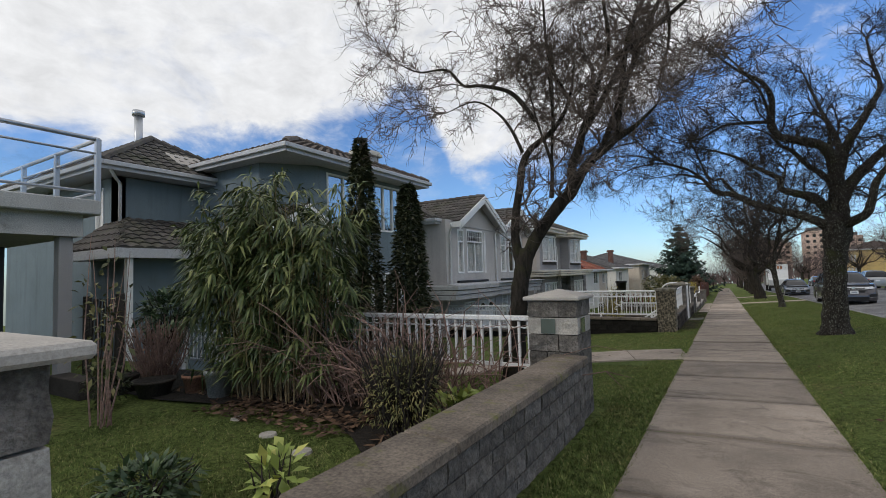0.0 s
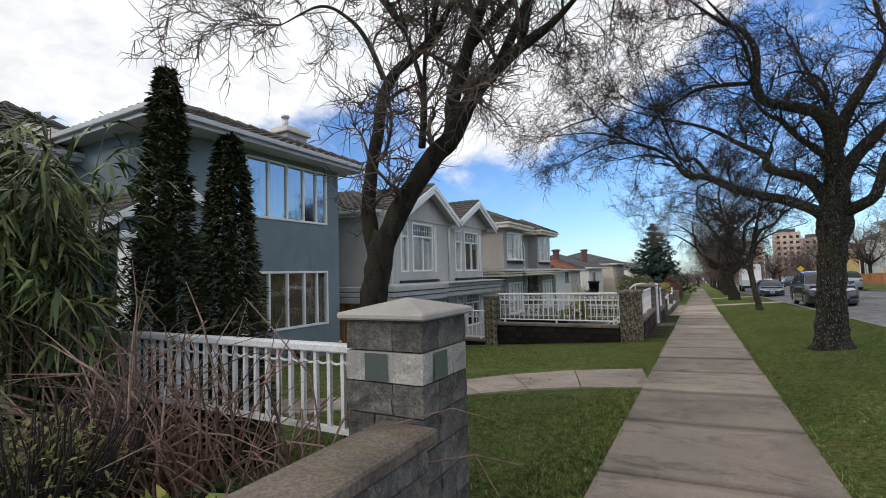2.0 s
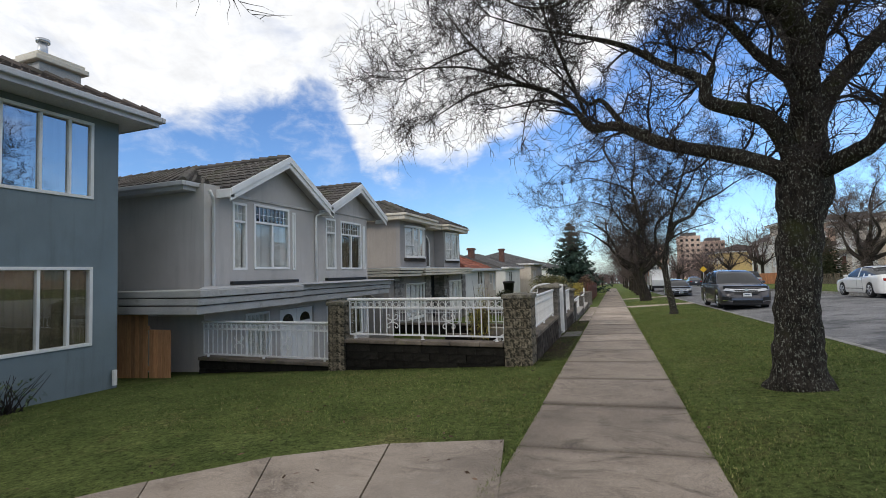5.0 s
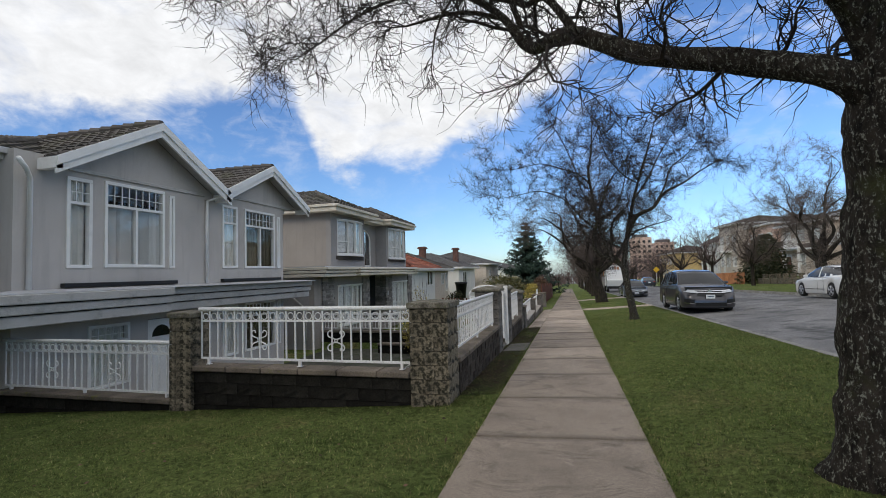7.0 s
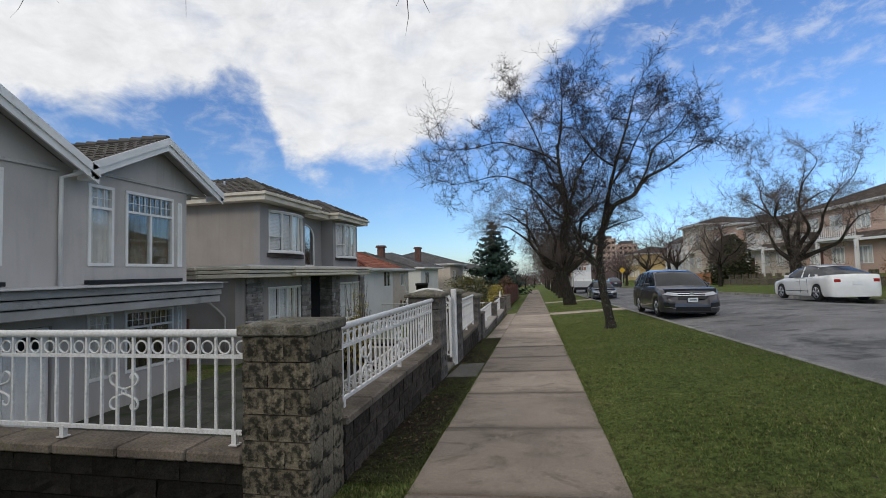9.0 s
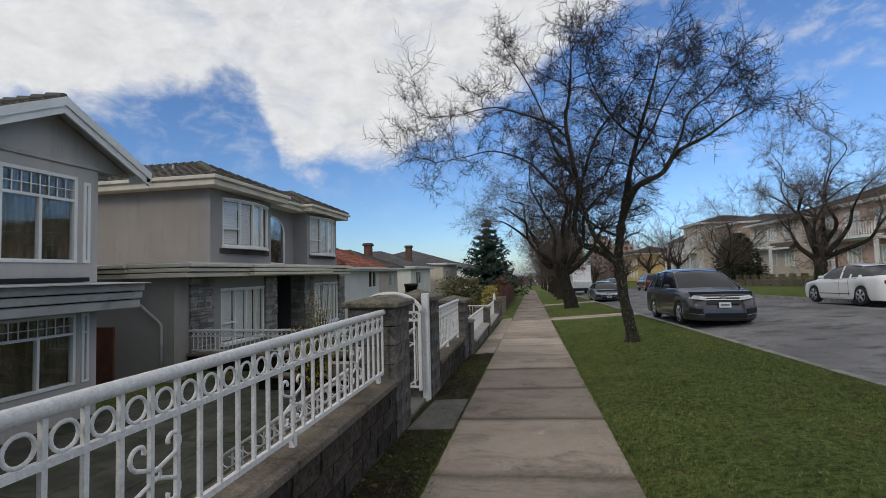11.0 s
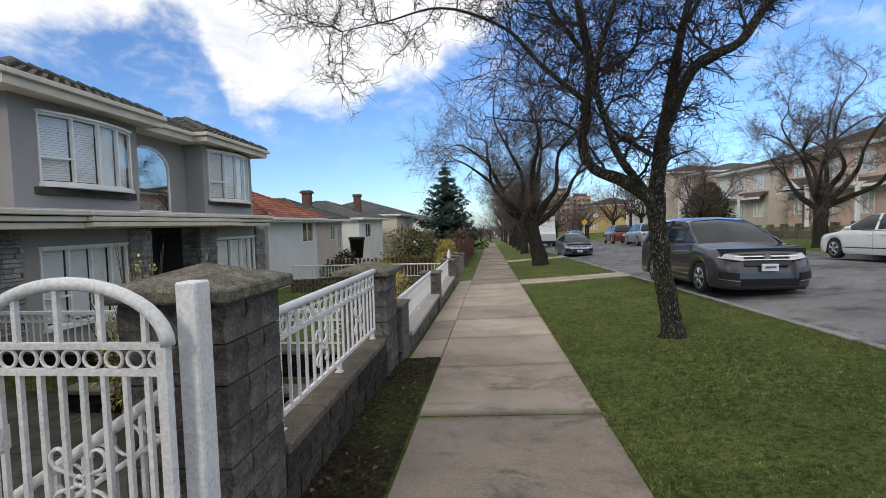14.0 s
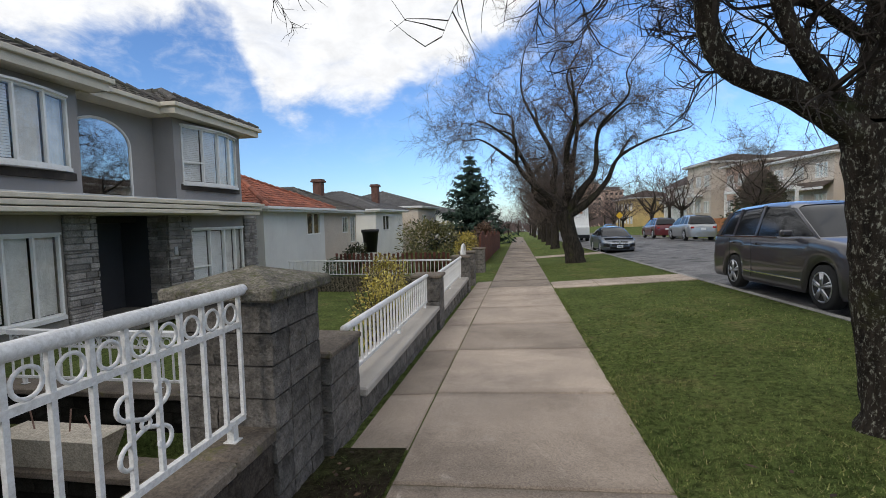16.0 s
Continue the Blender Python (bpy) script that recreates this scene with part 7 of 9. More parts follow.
def generic_tree(label, x, y, h, spread, seed, bark=BARK_PLAIN, twig=TWIG, r=0.25, level=3, shoots=1.5, group="street trees", lean=0.0):
    """A short trunk, limbs that fork low and wander outwards, and a rounded crown of drooping twigs."""
    rng = random.Random(seed)
    z = ground_z(x, y)
    fork = h * rng.uniform(0.2, 0.26)
    fx = x + lean
    trunk = [(x, y, z - 0.3, r * 1.7), (x, y, z + 0.05, r * 1.2), (x + lean * 0.3, y, z + fork * 0.4, r * 0.95), (x + lean * 0.7, y, z + fork * 0.75, r * 0.95), (fx, y, z + fork, r)]
    limbs = []
    n = 9
    for k in range(n):
        a = 2 * math.pi * (k / n + rng.uniform(-0.05, 0.05))
        rise = (0.62, 0.98, 0.8)[k % 3] * rng.uniform(0.92, 1.03)
        out = spread * (1.05, 0.45, 0.8)[k % 3] * rng.uniform(0.85, 1.1)
        p = [(fx, y, z + fork * rng.uniform(0.8, 1.0), r * 0.5)]
        for s, rr in ((0.16, 0.4), (0.34, 0.29), (0.52, 0.19), (0.7, 0.11), (0.86, 0.06), (1.0, 0.025)):
            w = 0.055 * h * (0.3 + s) * 0.6
            p.append((fx + math.cos(a) * out * s ** 0.85 + rng.gauss(0, w), y + math.sin(a) * out * s ** 0.85 + rng.gauss(0, w), z + fork + (h * rise - fork) * s ** 1.15 + rng.gauss(0, w * 0.6), r * rr))
        limbs.append(p)
        # one side limb from the middle of each
        q, e = p[3], p[5]
        b = a + rng.choice((-1, 1)) * rng.uniform(0.6, 1.1)
        d = spread * 0.42
        limbs.append([(q[0], q[1], q[2], r * 0.2), (q[0] + math.cos(b) * d * 0.4, q[1] + math.sin(b) * d * 0.4, q[2] + h * 0.06, r * 0.14), (q[0] + math.cos(b) * d * 0.75, q[1] + math.sin(b) * d * 0.75, q[2] + h * 0.1, r * 0.08), (q[0] + math.cos(b) * d, q[1] + math.sin(b) * d, q[2] + h * 0.1, r * 0.03)])
    return street_tree(label, trunk, limbs, shoots, seed, bark, twig, STYLE, level, h / 6.5, group)


generic_tree("bare street tree with a dense crown", 2.35, 44.0, 10.2, 4.5, 21, r=0.36, twig=TWIG_PALE, level=3, shoots=1.5, lean=-0.5)
for k, y in enumerate((58.0, 66.0, 76.0, 88.0)):
    generic_tree("bare street tree further down the verge", 2.6 + 0.1 * k, y, 9.0, 3.4, 30 + k, twig=TWIG_PALE, r=0.28, level=2, shoots=7.0 - 1.4 * k)
generic_tree("bare tree on the far verge", 15.4, 44.5, 8.8, 3.9, 41, r=0.3, twig=TWIG_PALE, level=3, shoots=1.3, group="far trees")
generic_tree("thin bare garden tree across the street", 17.5, 62.0, 8.6, 3.6, 42, r=0.16, twig=TWIG_PALE, level=2, shoots=7.0, group="far trees")

# ---- vehicles ----


def prof(table, y):
    return curve_at(table, y)


def vehicle(label, category, L, W, belt, roof, sill, wheels, wr, body_mat, at, heading, cab=None, group="parked cars", van=False, detail=True, facing=1):
    """A car lofted from side profiles; y runs from the front bumper (0) to the rear (L).
    belt: top of the lower body; roof: top of the cabin; sill: its underside."""
    t = thing("car", label, category, (0, 0, 0), group)
    n = int(L / 0.06)
    ys = [L * k / n for k in range(n + 1)]

    def half(y):
        e = min(y, L - y)
        k = min(1.0, e / (0.55 if y < L / 2 else 0.3))
        c = 0.45 if y < L / 2 else 0.22
        return W / 2 * (1 - c + c * math.sqrt(max(0.0, 1 - (1 - k) ** 2))) if k < 1 else W / 2

    def nose(x):
        q = max(0.0, (abs(x) / (W / 2) - 0.55) / 0.45)
        return 0.55 * (1 - math.sqrt(max(0.0, 1 - q * q)))

    def rake(z):
        """How far the nose leans back at a height, and tucks in under the bumper."""
        return 0.3 * max(0.0, (z - 0.52) / 0.5) ** 1.6 + 0.35 * max(0.0, 0.42 - z) ** 1.3

    def strip(x0, x1, low_z, high_z, proud, n=10):
        """A band wrapped round the nose; heights run from the x0 end to the x1 end."""
        b = Geo()
        for k in range(n + 1):
            x = lerp(x0, x1, k / n)
            y, za, zb = nose(x), lerp(*low_z, k / n), lerp(*high_z, k / n)
            o = x * 0.012
            ra_, rb_ = rake(za), rake(zb)
            b.v += [(x + o, y - proud + ra_, za), (x + o, y - proud + rb_, zb), (x * 0.97, y + 0.08 + rb_, zb), (x * 0.97, y + 0.08 + ra_, za)]
        for k in range(n):
            for j in range(4):
                b.f.append((k * 4 + j, k * 4 + (j + 1) % 4, k * 4 + 4 + (j + 1) % 4, k * 4 + 4 + j))
        b.f += [(0, 1, 2, 3), tuple(n * 4 + j for j in (3, 2, 1, 0))]
        return b

    def low(y):
        z = sill
        for wy in wheels:
            d = abs(y - wy)
            R = wr + 0.06
            if d < R:
                z = max(z, wr + math.sqrt(R * R - d * d) - 0.02)
        return z

    g = Geo()
    m = 7
    for y in ys:
        w, zb, zt = half(y), low(y), prof(belt, y)
        zb = min(zb, zt - 0.12)
        row = [(w - 0.05, zb), (w - 0.005, zb + min(0.08, (zt - zb) * 0.2)), (w + 0.005, lerp(zb, zt, 0.5)), (w - 0.012, lerp(zb, zt, 0.75)), (w - 0.03, zt - 0.04), (w - 0.1, zt), (0.0, zt + 0.025)]
        lean = max(0.0, 1 - y / 0.9) ** 2
        g.v += [(x, y + rake(z) * lean, z) for x, z in row]
        g.v += [(-x, y + rake(z) * lean, z) for x, z in row]
    for k in range(n):
        a, b = k * 2 * m, (k + 1) * 2 * m
        for j in range(m - 1):
            g.f.append((a + j, b + j, b + j + 1, a + j + 1))
            g.f.append((a + m + j + 1, b + m + j + 1, b + m + j, a + m + j))
    for a in (0, n * 2 * m):
        f = [a + j for j in range(m)] + [a + m + j for j in reversed(range(m - 1))]
        g.f.append(tuple(f) if a == 0 else tuple(reversed(f)))
    body = part("body", g, body_mat, t, smooth=True)
    # dark inner tub so that the arches are not see-through
    part("underbody", Geo().box(-W / 2 + 0.16, 0.25, sill - 0.02, W / 2 - 0.16, L - 0.2, prof(belt, L / 2) - 0.1), PLASTIC_BLACK, body)
    # cabin
    y0, y1 = roof[0][0], roof[-1][0]
    g, top = Geo(), Geo()
    cs = [lerp(y0, y1, k / 30) for k in range(31)]
    mm = 5
    for y in cs:
        zt, zr = prof(belt, y) - 0.02, prof(roof, y)
        wb = half(y) - 0.09
        f = max(0.0, min(1.0, (zr - zt) / 0.55))
        wr2 = wb - 0.2 * f
        row = [(wb, zt), (lerp(wb, wr2, 0.5), lerp(zt, zr, 0.55)), (wr2, zr - 0.05 * f), (wr2 - 0.12, zr), (0, zr + 0.03 * f)]
        g.v += [(x, y, z) for x, z in row] + [(-x, y, z) for x, z in row]
    for k in range(30):
        a, b = k * 2 * mm, (k + 1) * 2 * mm
        for j in range(mm - 1):
            g.f.append((a + j, b + j, b + j + 1, a + j + 1))
            g.f.append((a + mm + j + 1, b + mm + j + 1, b + mm + j, a + mm + j))
    cabin = part("cabin_glass", g, CAR_GLASS, body, "dark reflective car windows", True)
    # roof skin and pillars
    flat = [y for y in cs if prof(roof, y) > max(z for _, z in roof) - 0.1]
    ra, rb = flat[0], flat[-1]
    sk = Geo()
    rows = [lerp(ra, rb, k / 14) for k in range(15)]
    for y in rows:
        zt, zr = prof(belt, y) - 0.02, prof(roof, y)
        wb = half(y) - 0.09
        w2 = wb - 0.2
        sk.v += [(s * x, y, z + 0.012) for s, x, z in ((1, w2 + 0.012, zr - 0.07), (1, w2 - 0.11, zr), (1, 0, zr + 0.03), (-1, w2 - 0.11, zr), (-1, w2 + 0.012, zr - 0.07))]
    for k in range(14):
        for j in range(4):
            a = k * 5 + j
            sk.f.append((a, a + 1, a + 6, a + 5))
    part("roof", sk, body_mat, body, smooth=True)
    posts = cab or (ra, lerp(ra, rb, 0.4), lerp(ra, rb, 0.78), rb)
    for s in (1, -1):
        for i, y in enumerate(posts):
            first, last = i == 0, i == len(posts) - 1
            yb = y0 + 0.05 if first else (min(y1 - 0.02, y + 0.25) if last else y)
            zt = prof(belt, yb) - 0.02
            zr = prof(roof, y)
            wb, w2 = half(yb) - 0.085, half(y) - 0.285
            wd = 0.045 if not last else 0.09
            pl = Geo().hexa([(s * wb, yb - wd, zt), (s * (wb + 0.015), yb - wd, zt), (s * (wb + 0.015), yb + wd, zt), (s * wb, yb + wd, zt),
                     (s * w2, y - wd, zr - 0.04), (s * (w2 + 0.02), y - wd, zr - 0.04), (s * (w2 + 0.02), y + wd, zr - 0.04), (s * w2, y + wd, zr - 0.04)])
            part("pillar", pl, body_mat, body)
    # wheels
    for wy in wheels:
        for s in (1, -1):
            xo = s * (W / 2 - 0.02)
            xi = s * (W / 2 - 0.23)
            ty = Geo().tube([(xi, wy, wr), (xi + s * 0.02, wy, wr), (xo - s * 0.02, wy, wr), (xo, wy, wr)], [wr - 0.03, wr, wr, wr - 0.03], 26)
            wheel = part("wheel", ty, TYRE, t, "", True)
            rim = Geo().ring((xo - s * 0.015, wy, wr), (1, 0, 0), wr * 0.66, 0.022, 24, 6)
            for k in range(5):
                a = 2 * math.pi * k / 5 + 0.3
                for da in (-0.13, 0.13):
                    c, e = Vector((xo + s * 0.002, wy, wr)), Vector((xo - s * 0.004, wy + math.cos(a + da) * wr * 0.66, wr + math.sin(a + da) * wr * 0.66))
                    rim.tube([c, e], [0.03, 0.022], 5)
            rim.tube([(xo - s * 0.05, wy, wr), (xo + s * 0.008, wy, wr)], 0.05, 12)
            part("rim", rim, ALLOY, wheel, "", True)
            part("brake_disc", Geo().tube([(xo - s * 0.08, wy, wr), (xo - s * 0.07, wy, wr)], wr * 0.62, 20), PLASTIC_BLACK, wheel)
    # door seams and handles
    if detail:
        bl = prof(belt, L / 2)
        for s in (1, -1):
            for y in (posts[1], posts[2]):
                part("door_seam", Geo().box(min(s * (W / 2 + 0.002), s * (W / 2 + 0.008)), y - 0.004, sill + 0.12, max(s * (W / 2 + 0.002), s * (W / 2 + 0.008)), y + 0.004, bl - 0.06), PLASTIC_BLACK, body)
                part("door_handle", Geo().box(min(s * W / 2, s * (W / 2 + 0.035)), y - 0.24, bl - 0.17, max(s * W / 2, s * (W / 2 + 0.035)), y - 0.06, bl - 0.135, 0.008), body_mat, body)
            part("mirror", Geo().box(min(s * (W / 2 - 0.02), s * (W / 2 + 0.16)), posts[0] - 0.42, bl, max(s * (W / 2 - 0.02), s * (W / 2 + 0.16)), posts[0] - 0.3, bl + 0.12, 0.03), body_mat, body)
            part("trim_strip", Geo().box(min(s * (W / 2 + 0.001), s * (W / 2 + 0.012)), wheels[0] + 0.5, sill + 0.2, max(s * (W / 2 + 0.001), s * (W / 2 + 0.012)), wheels[1] - 0.5, sill + 0.225), CHROME if van else PLASTIC_BLACK, body)
            part("belt_strip", Geo().box(min(s * (W / 2 - 0.04), s * (W / 2 - 0.02)), posts[0] + 0.1, bl - 0.028, max(s * (W / 2 - 0.04), s * (W / 2 - 0.02)), posts[-1] + 0.2, bl - 0.01), CHROME, body)
    # front and rear furniture
    zf, zr_ = prof(belt, 0.12), prof(belt, L - 0.05)
    hw = W / 2
    for s in (1, -1):
        part("headlight", strip(s * hw * 0.44, s * hw * 0.95, (zf - 0.2, zf - 0.13), (zf - 0.1, zf - 0.01), 0.02), LAMP_CLEAR, body, "clear swept headlight")
        part("headlight_liner", strip(s * hw * 0.5, s * hw * 0.93, (zf - 0.215, zf - 0.145), (zf - 0.2, zf - 0.13), 0.024), PLASTIC_BLACK, body)
        part("fog_surround", strip(s * hw * 0.58, s * hw * 0.9, (sill + 0.16, sill + 0.2), (sill + 0.32, sill + 0.36), 0.015), PLASTIC_BLACK, body)
        part("fog_trim", strip(s * hw * 0.56, s * hw * 0.9, (sill + 0.145, sill + 0.185), (sill + 0.165, sill + 0.205), 0.024), CHROME, body)
        part("tail_light", Geo().box(min(s * hw * 0.6, s * hw * 0.84), L - 0.08, zr_ - 0.2, max(s * hw * 0.6, s * hw * 0.84), L + 0.012, zr_ - 0.07, 0.02), LAMP_RED, body)
    part("grille", strip(-hw * 0.46, hw * 0.46, (zf - 0.3, zf - 0.3), (zf - 0.06, zf - 0.06), 0.012), PLASTIC_BLACK, body)
    part("grille_bar", strip(-hw * 0.6, hw * 0.6, (zf - 0.12, zf - 0.12), (zf - 0.095, zf - 0.095), 0.026), CHROME, body)
    part("grille_bar", strip(-hw * 0.45, hw * 0.45, (zf - 0.185, zf - 0.185), (zf - 0.168, zf - 0.168), 0.022), CHROME, body)
    part("emblem", Geo().tube([(0, rake(zf - 0.125) - 0.055, zf - 0.125), (0, rake(zf - 0.125) - 0.02, zf - 0.125)], 0.07, 14), CHROME, body)
    part("intake", strip(-hw * 0.55, hw * 0.55, (sill + 0.05, sill + 0.05), (sill + 0.2, sill + 0.2), 0.012), PLASTIC_BLACK, body)
    part("lip", strip(-hw * 0.72, hw * 0.72, (sill - 0.02, sill - 0.02), (sill + 0.03, sill + 0.03), 0.02, 16), PLASTIC_BLACK, body)
    part("number_plate", Geo().box(-0.16, rake(zf - 0.33) - 0.05, zf - 0.41, 0.16, rake(zf - 0.33) - 0.02, zf - 0.26, 0.004), PLATE, body)
    part("plate_text", Geo().box(-0.11, rake(zf - 0.33) - 0.056, zf - 0.35, 0.11, rake(zf - 0.33) - 0.0515, zf - 0.31), CAR_BLUEGREY, body)
    part("rear_plate", Geo().box(-0.16, L + 0.004, zr_ - 0.3, 0.16, L + 0.018, zr_ - 0.16, 0.004), PLATE, body)
    x, y, z = at
    tilt = -math.degrees(math.atan(FALL))
    t.matrix_basis = pose(x, y, z, 0, 0, 0) @ pose(0, 0, 0, tilt, 0, 0) @ pose(0, 0, 0, 0, 0, heading)
    return t


def road_z(x, y):
    return -FALL * y + curve_at(ROAD_X, x)


vehicle("dark grey metallic minivan parked at the kerb", "car", 5.16, 2.0,
        [(0, 0.93), (0.12, 0.97), (0.4, 1.02), (0.9, 1.08), (1.3, 1.13), (2.5, 1.12), (4.6, 1.13), (5.05, 1.1), (5.16, 0.95)],
        [(1.1, 1.06), (1.5, 1.32), (2.0, 1.62), (2.4, 1.71), (3.2, 1.75), (4.5, 1.7), (4.75, 1.62), (5.05, 1.2)],
        0.2, (0.98, 3.98), 0.35, CAR_GREY, (5.6, 30.95, road_z(5.6, 32)+0.03), 0, van=True)
WHITE_AT = (12.2, 40.9)
vehicle("white sedan parked on the far side of the street", "car", 4.8, 1.83,
        [(0, 0.66), (0.1, 0.72), (0.4, 0.82), (1.3, 0.95), (2.6, 0.96), (4.0, 1.02), (4.7, 1.05), (4.8, 0.85)],
        [(1.1, 0.95), (1.6, 1.2), (2.1, 1.42), (2.7, 1.47), (3.4, 1.4), (4.0, 1.2), (4.35, 1.05)],
        0.18, (0.95, 3.75), 0.33, CAR_WHITE, (WHITE_AT[0] + 0.3, 39.0, road_z(12.2, 37)+0.02), 180)
sedan_belt = [(0, 0.66), (0.1, 0.72), (0.4, 0.8), (1.2, 0.93), (2.6, 0.95), (4.0, 0.98), (4.5, 0.98), (4.6, 0.8)]
sedan_roof = [(1.0, 0.93), (1.5, 1.2), (2.0, 1.4), (2.6, 1.45), (3.3, 1.36), (4.2, 1.0)]
suv_belt = [(0, 0.84), (0.1, 0.88), (0.4, 0.98), (1.2, 1.08), (2.6, 1.1), (4.0, 1.12), (4.5, 1.1), (4.6, 0.9)]
suv_roof = [(1.0, 1.08), (1.4, 1.35), (1.8, 1.6), (2.6, 1.7), (3.9, 1.65), (4.2, 1.55), (4.52, 1.15)]
vehicle("blue-grey hatchback parked at the kerb in the distance", "car", 4.6, 1.8, sedan_belt, sedan_roof, 0.18, (0.9, 3.6), 0.32, CAR_BLUEGREY, (5.4, 50.2, road_z(5.4, 52)), 0, detail=False)
vehicle("silver crossover parked across the street", "car", 4.6, 1.85, suv_belt, suv_roof, 0.25, (0.9, 3.65), 0.36, CAR_SILVER, (12.0, 61.5, road_z(12, 59)), 180, detail=False)
vehicle("maroon crossover parked across the street", "car", 4.6, 1.85, suv_belt, suv_roof, 0.25, (0.9, 3.65), 0.36, CAR_RED, (12.0, 69.0, road_z(12, 66)), 180, detail=False)
vehicle("dark sedan parked far down the street", "car", 4.6, 1.8, sedan_belt, sedan_roof, 0.18, (0.9, 3.6), 0.32, CAR_DARK, (11.8, 90, road_z(11.8, 88)), 180, detail=False)
vehicle("small dark red car far down the street", "car", 4.6, 1.8, sedan_belt, sedan_roof, 0.18, (0.9, 3.6), 0.32, CAR_RED, (9.2, 104, road_z(9.2, 104)), 0, detail=False)


def delivery_truck(x, y):
    t = thing("truck", "white box delivery truck with coloured lettering blocks", "truck", (0, 0, 0))
    part("box", Geo().box(-1.15, 1.6, 0.75, 1.15, 6.4, 3.3, 0.04), CAR_WHITE, t)
    cab = part("cab", Geo().extrude_x([(0, 0.5), (1.58, 0.5), (1.58, 2.5), (0.75, 2.5), (0.25, 1.6), (0, 1.4)], -1.0, 1.0), CAR_WHITE, t)
    part("windscreen", Geo().face((-0.9, 0.27, 1.62), (0.9, 0.27, 1.62), (0.9, 0.7, 2.38), (-0.9, 0.7, 2.38)), CAR_GLASS, cab)
    part("bumper", Geo().box(-1.0, -0.08, 0.4, 1.0, 0.1, 0.7, 0.02), PLASTIC_BLACK, cab)
    for k, (u, mt) in enumerate(((-0.7, CAR_DARK), (-0.42, CAR_DARK), (-0.14, CAR_DARK), (0.16, WOOD_ORANGE), (0.46, WOOD_ORANGE))):
        part("lettering", Geo().box(u - 0.11, 1.592, 2.72, u + 0.11, 1.6, 3.08), mt, t)
        part("lettering", Geo().box(-1.158, 3.6 - u * 2 - 0.2, 2.0, -1.15, 3.6 - u * 2 + 0.2, 2.7), mt, t)
    for yy in (0.8, 5.0):
        for s in (1, -1):
            w = part("wheel", Geo().tube([(s * 0.75, yy, 0.42), (s * 1.02, yy, 0.42)], 0.42, 20), TYRE, t)
            part("rim", Geo().tube([(s * 1.0, yy, 0.42), (s * 1.04, yy, 0.42)], 0.22, 16), ALLOY, w)
    t.matrix_basis = pose(x, y, road_z(x, y), -1.55, 0, 0)


delivery_truck(5.7, 70.0)

# ---- gardens ----


def leaf(g, p, d, length, width, rng, fold=0.0):
    """One pointed leaf of two quads bent along its rib."""
    d = d.normalized()
    s = d.cross(Vector((rng.gauss(0, 0.4), rng.gauss(0, 0.4), 1))).normalized() * width / 2
    droop = Vector((0, 0, -length * fold))
    a, m, e = p, p + d * length * 0.45, p + d * length + droop
    i = len(g.v)
    g.v += [tuple(a), tuple(m + s), tuple(m - s), tuple(e)]
    g.f += [(i, i + 1, i + 2), (i + 1, i + 3, i + 2)]


def rand_dir(rng, up=0.0):
    v = Vector((rng.gauss(0, 1), rng.gauss(0, 1), rng.gauss(0, 1) + up))
    return v.normalized()


def bamboo(label, cx, cy, rx, ry, z0, z1, culms, seed):
    """A clump of leaning culms; from their nodes come short branchlets with fans of long leaves."""
    rng = random.Random(seed)
    t = thing("bamboo", label, "bamboo", (cx, cy, z0))
    lf = Geo()
    cane_mat = blotchy("tan bamboo canes", (0.22, 0.17, 0.09), 0.6, 1.2, 3, 30, 0.6, 0, 0).m
    for k in range(culms):
        a, r = rng.uniform(0, 2 * math.pi), math.sqrt(rng.random())
        x, y = cx + rx * 0.6 * r * math.cos(a), cy + ry * 0.6 * r * math.sin(a)
        h = (z1 - z0) * rng.uniform(0.6, 1.02) * (1 - 0.2 * r)
        lx, ly = (x - cx) * rng.uniform(0.3, 1.0) + rng.gauss(0, 0.15), (y - cy) * 0.5 - rng.uniform(0, 0.35)
        path = [Vector((x + lx * u ** 2, y + ly * u ** 2, z0 - 0.1 + h * u - 0.18 * h * max(0.0, u - 0.75) ** 1.5)) for u in (0, 0.2, 0.4, 0.6, 0.75, 0.88, 1.0)]
        part("culm", Geo().tube(path, [0.013, 0.012, 0.011, 0.009, 0.007, 0.005, 0.003], 6, False), cane_mat, t)
        bare = rng.random() < 0.22
        nodes = int(h / 0.13)
        for m in range(nodes):
            u = (m + rng.random()) / nodes
            if u < 0.14 or (bare and u < 0.85) or noise.noise((x * 1.9, y * 1.9 + seed, u * 4.2)) < -0.22:
                continue
            i = min(5, int(u * 6))
            p = path[i].lerp(path[i + 1], u * 6 - i)
            b = rng.uniform(0, 2 * math.pi)
            d = Vector((math.cos(b) + (p.x - cx) * 0.5, math.sin(b) + (p.y - cy) * 0.7 - 0.35, rng.uniform(0.0, 0.7))).normalized()
            L = rng.uniform(0.25, 0.6) * (1.15 - 0.5 * u)
            tip = p + d * L + Vector((0, 0, -0.1 * L))
            for q in range(rng.randrange(9, 15)):
                f = rng.uniform(0.35, 1.0)
                ld = d * 0.7 + Vector((rng.gauss(0, 0.55), rng.gauss(0, 0.55), rng.gauss(-0.45, 0.4)))
                leaf(lf, p.lerp(tip, f), ld, rng.uniform(0.17, 0.32), rng.uniform(0.024, 0.042), rng, 0.35)
    part("foliage", lf, LEAF_BAMBOO, t)
    return t


bamboo("tall bamboo clump with long leaves and tan canes", -5.75, 4.75, 1.7, 0.75, -0.15, 3.5, 110, 3)


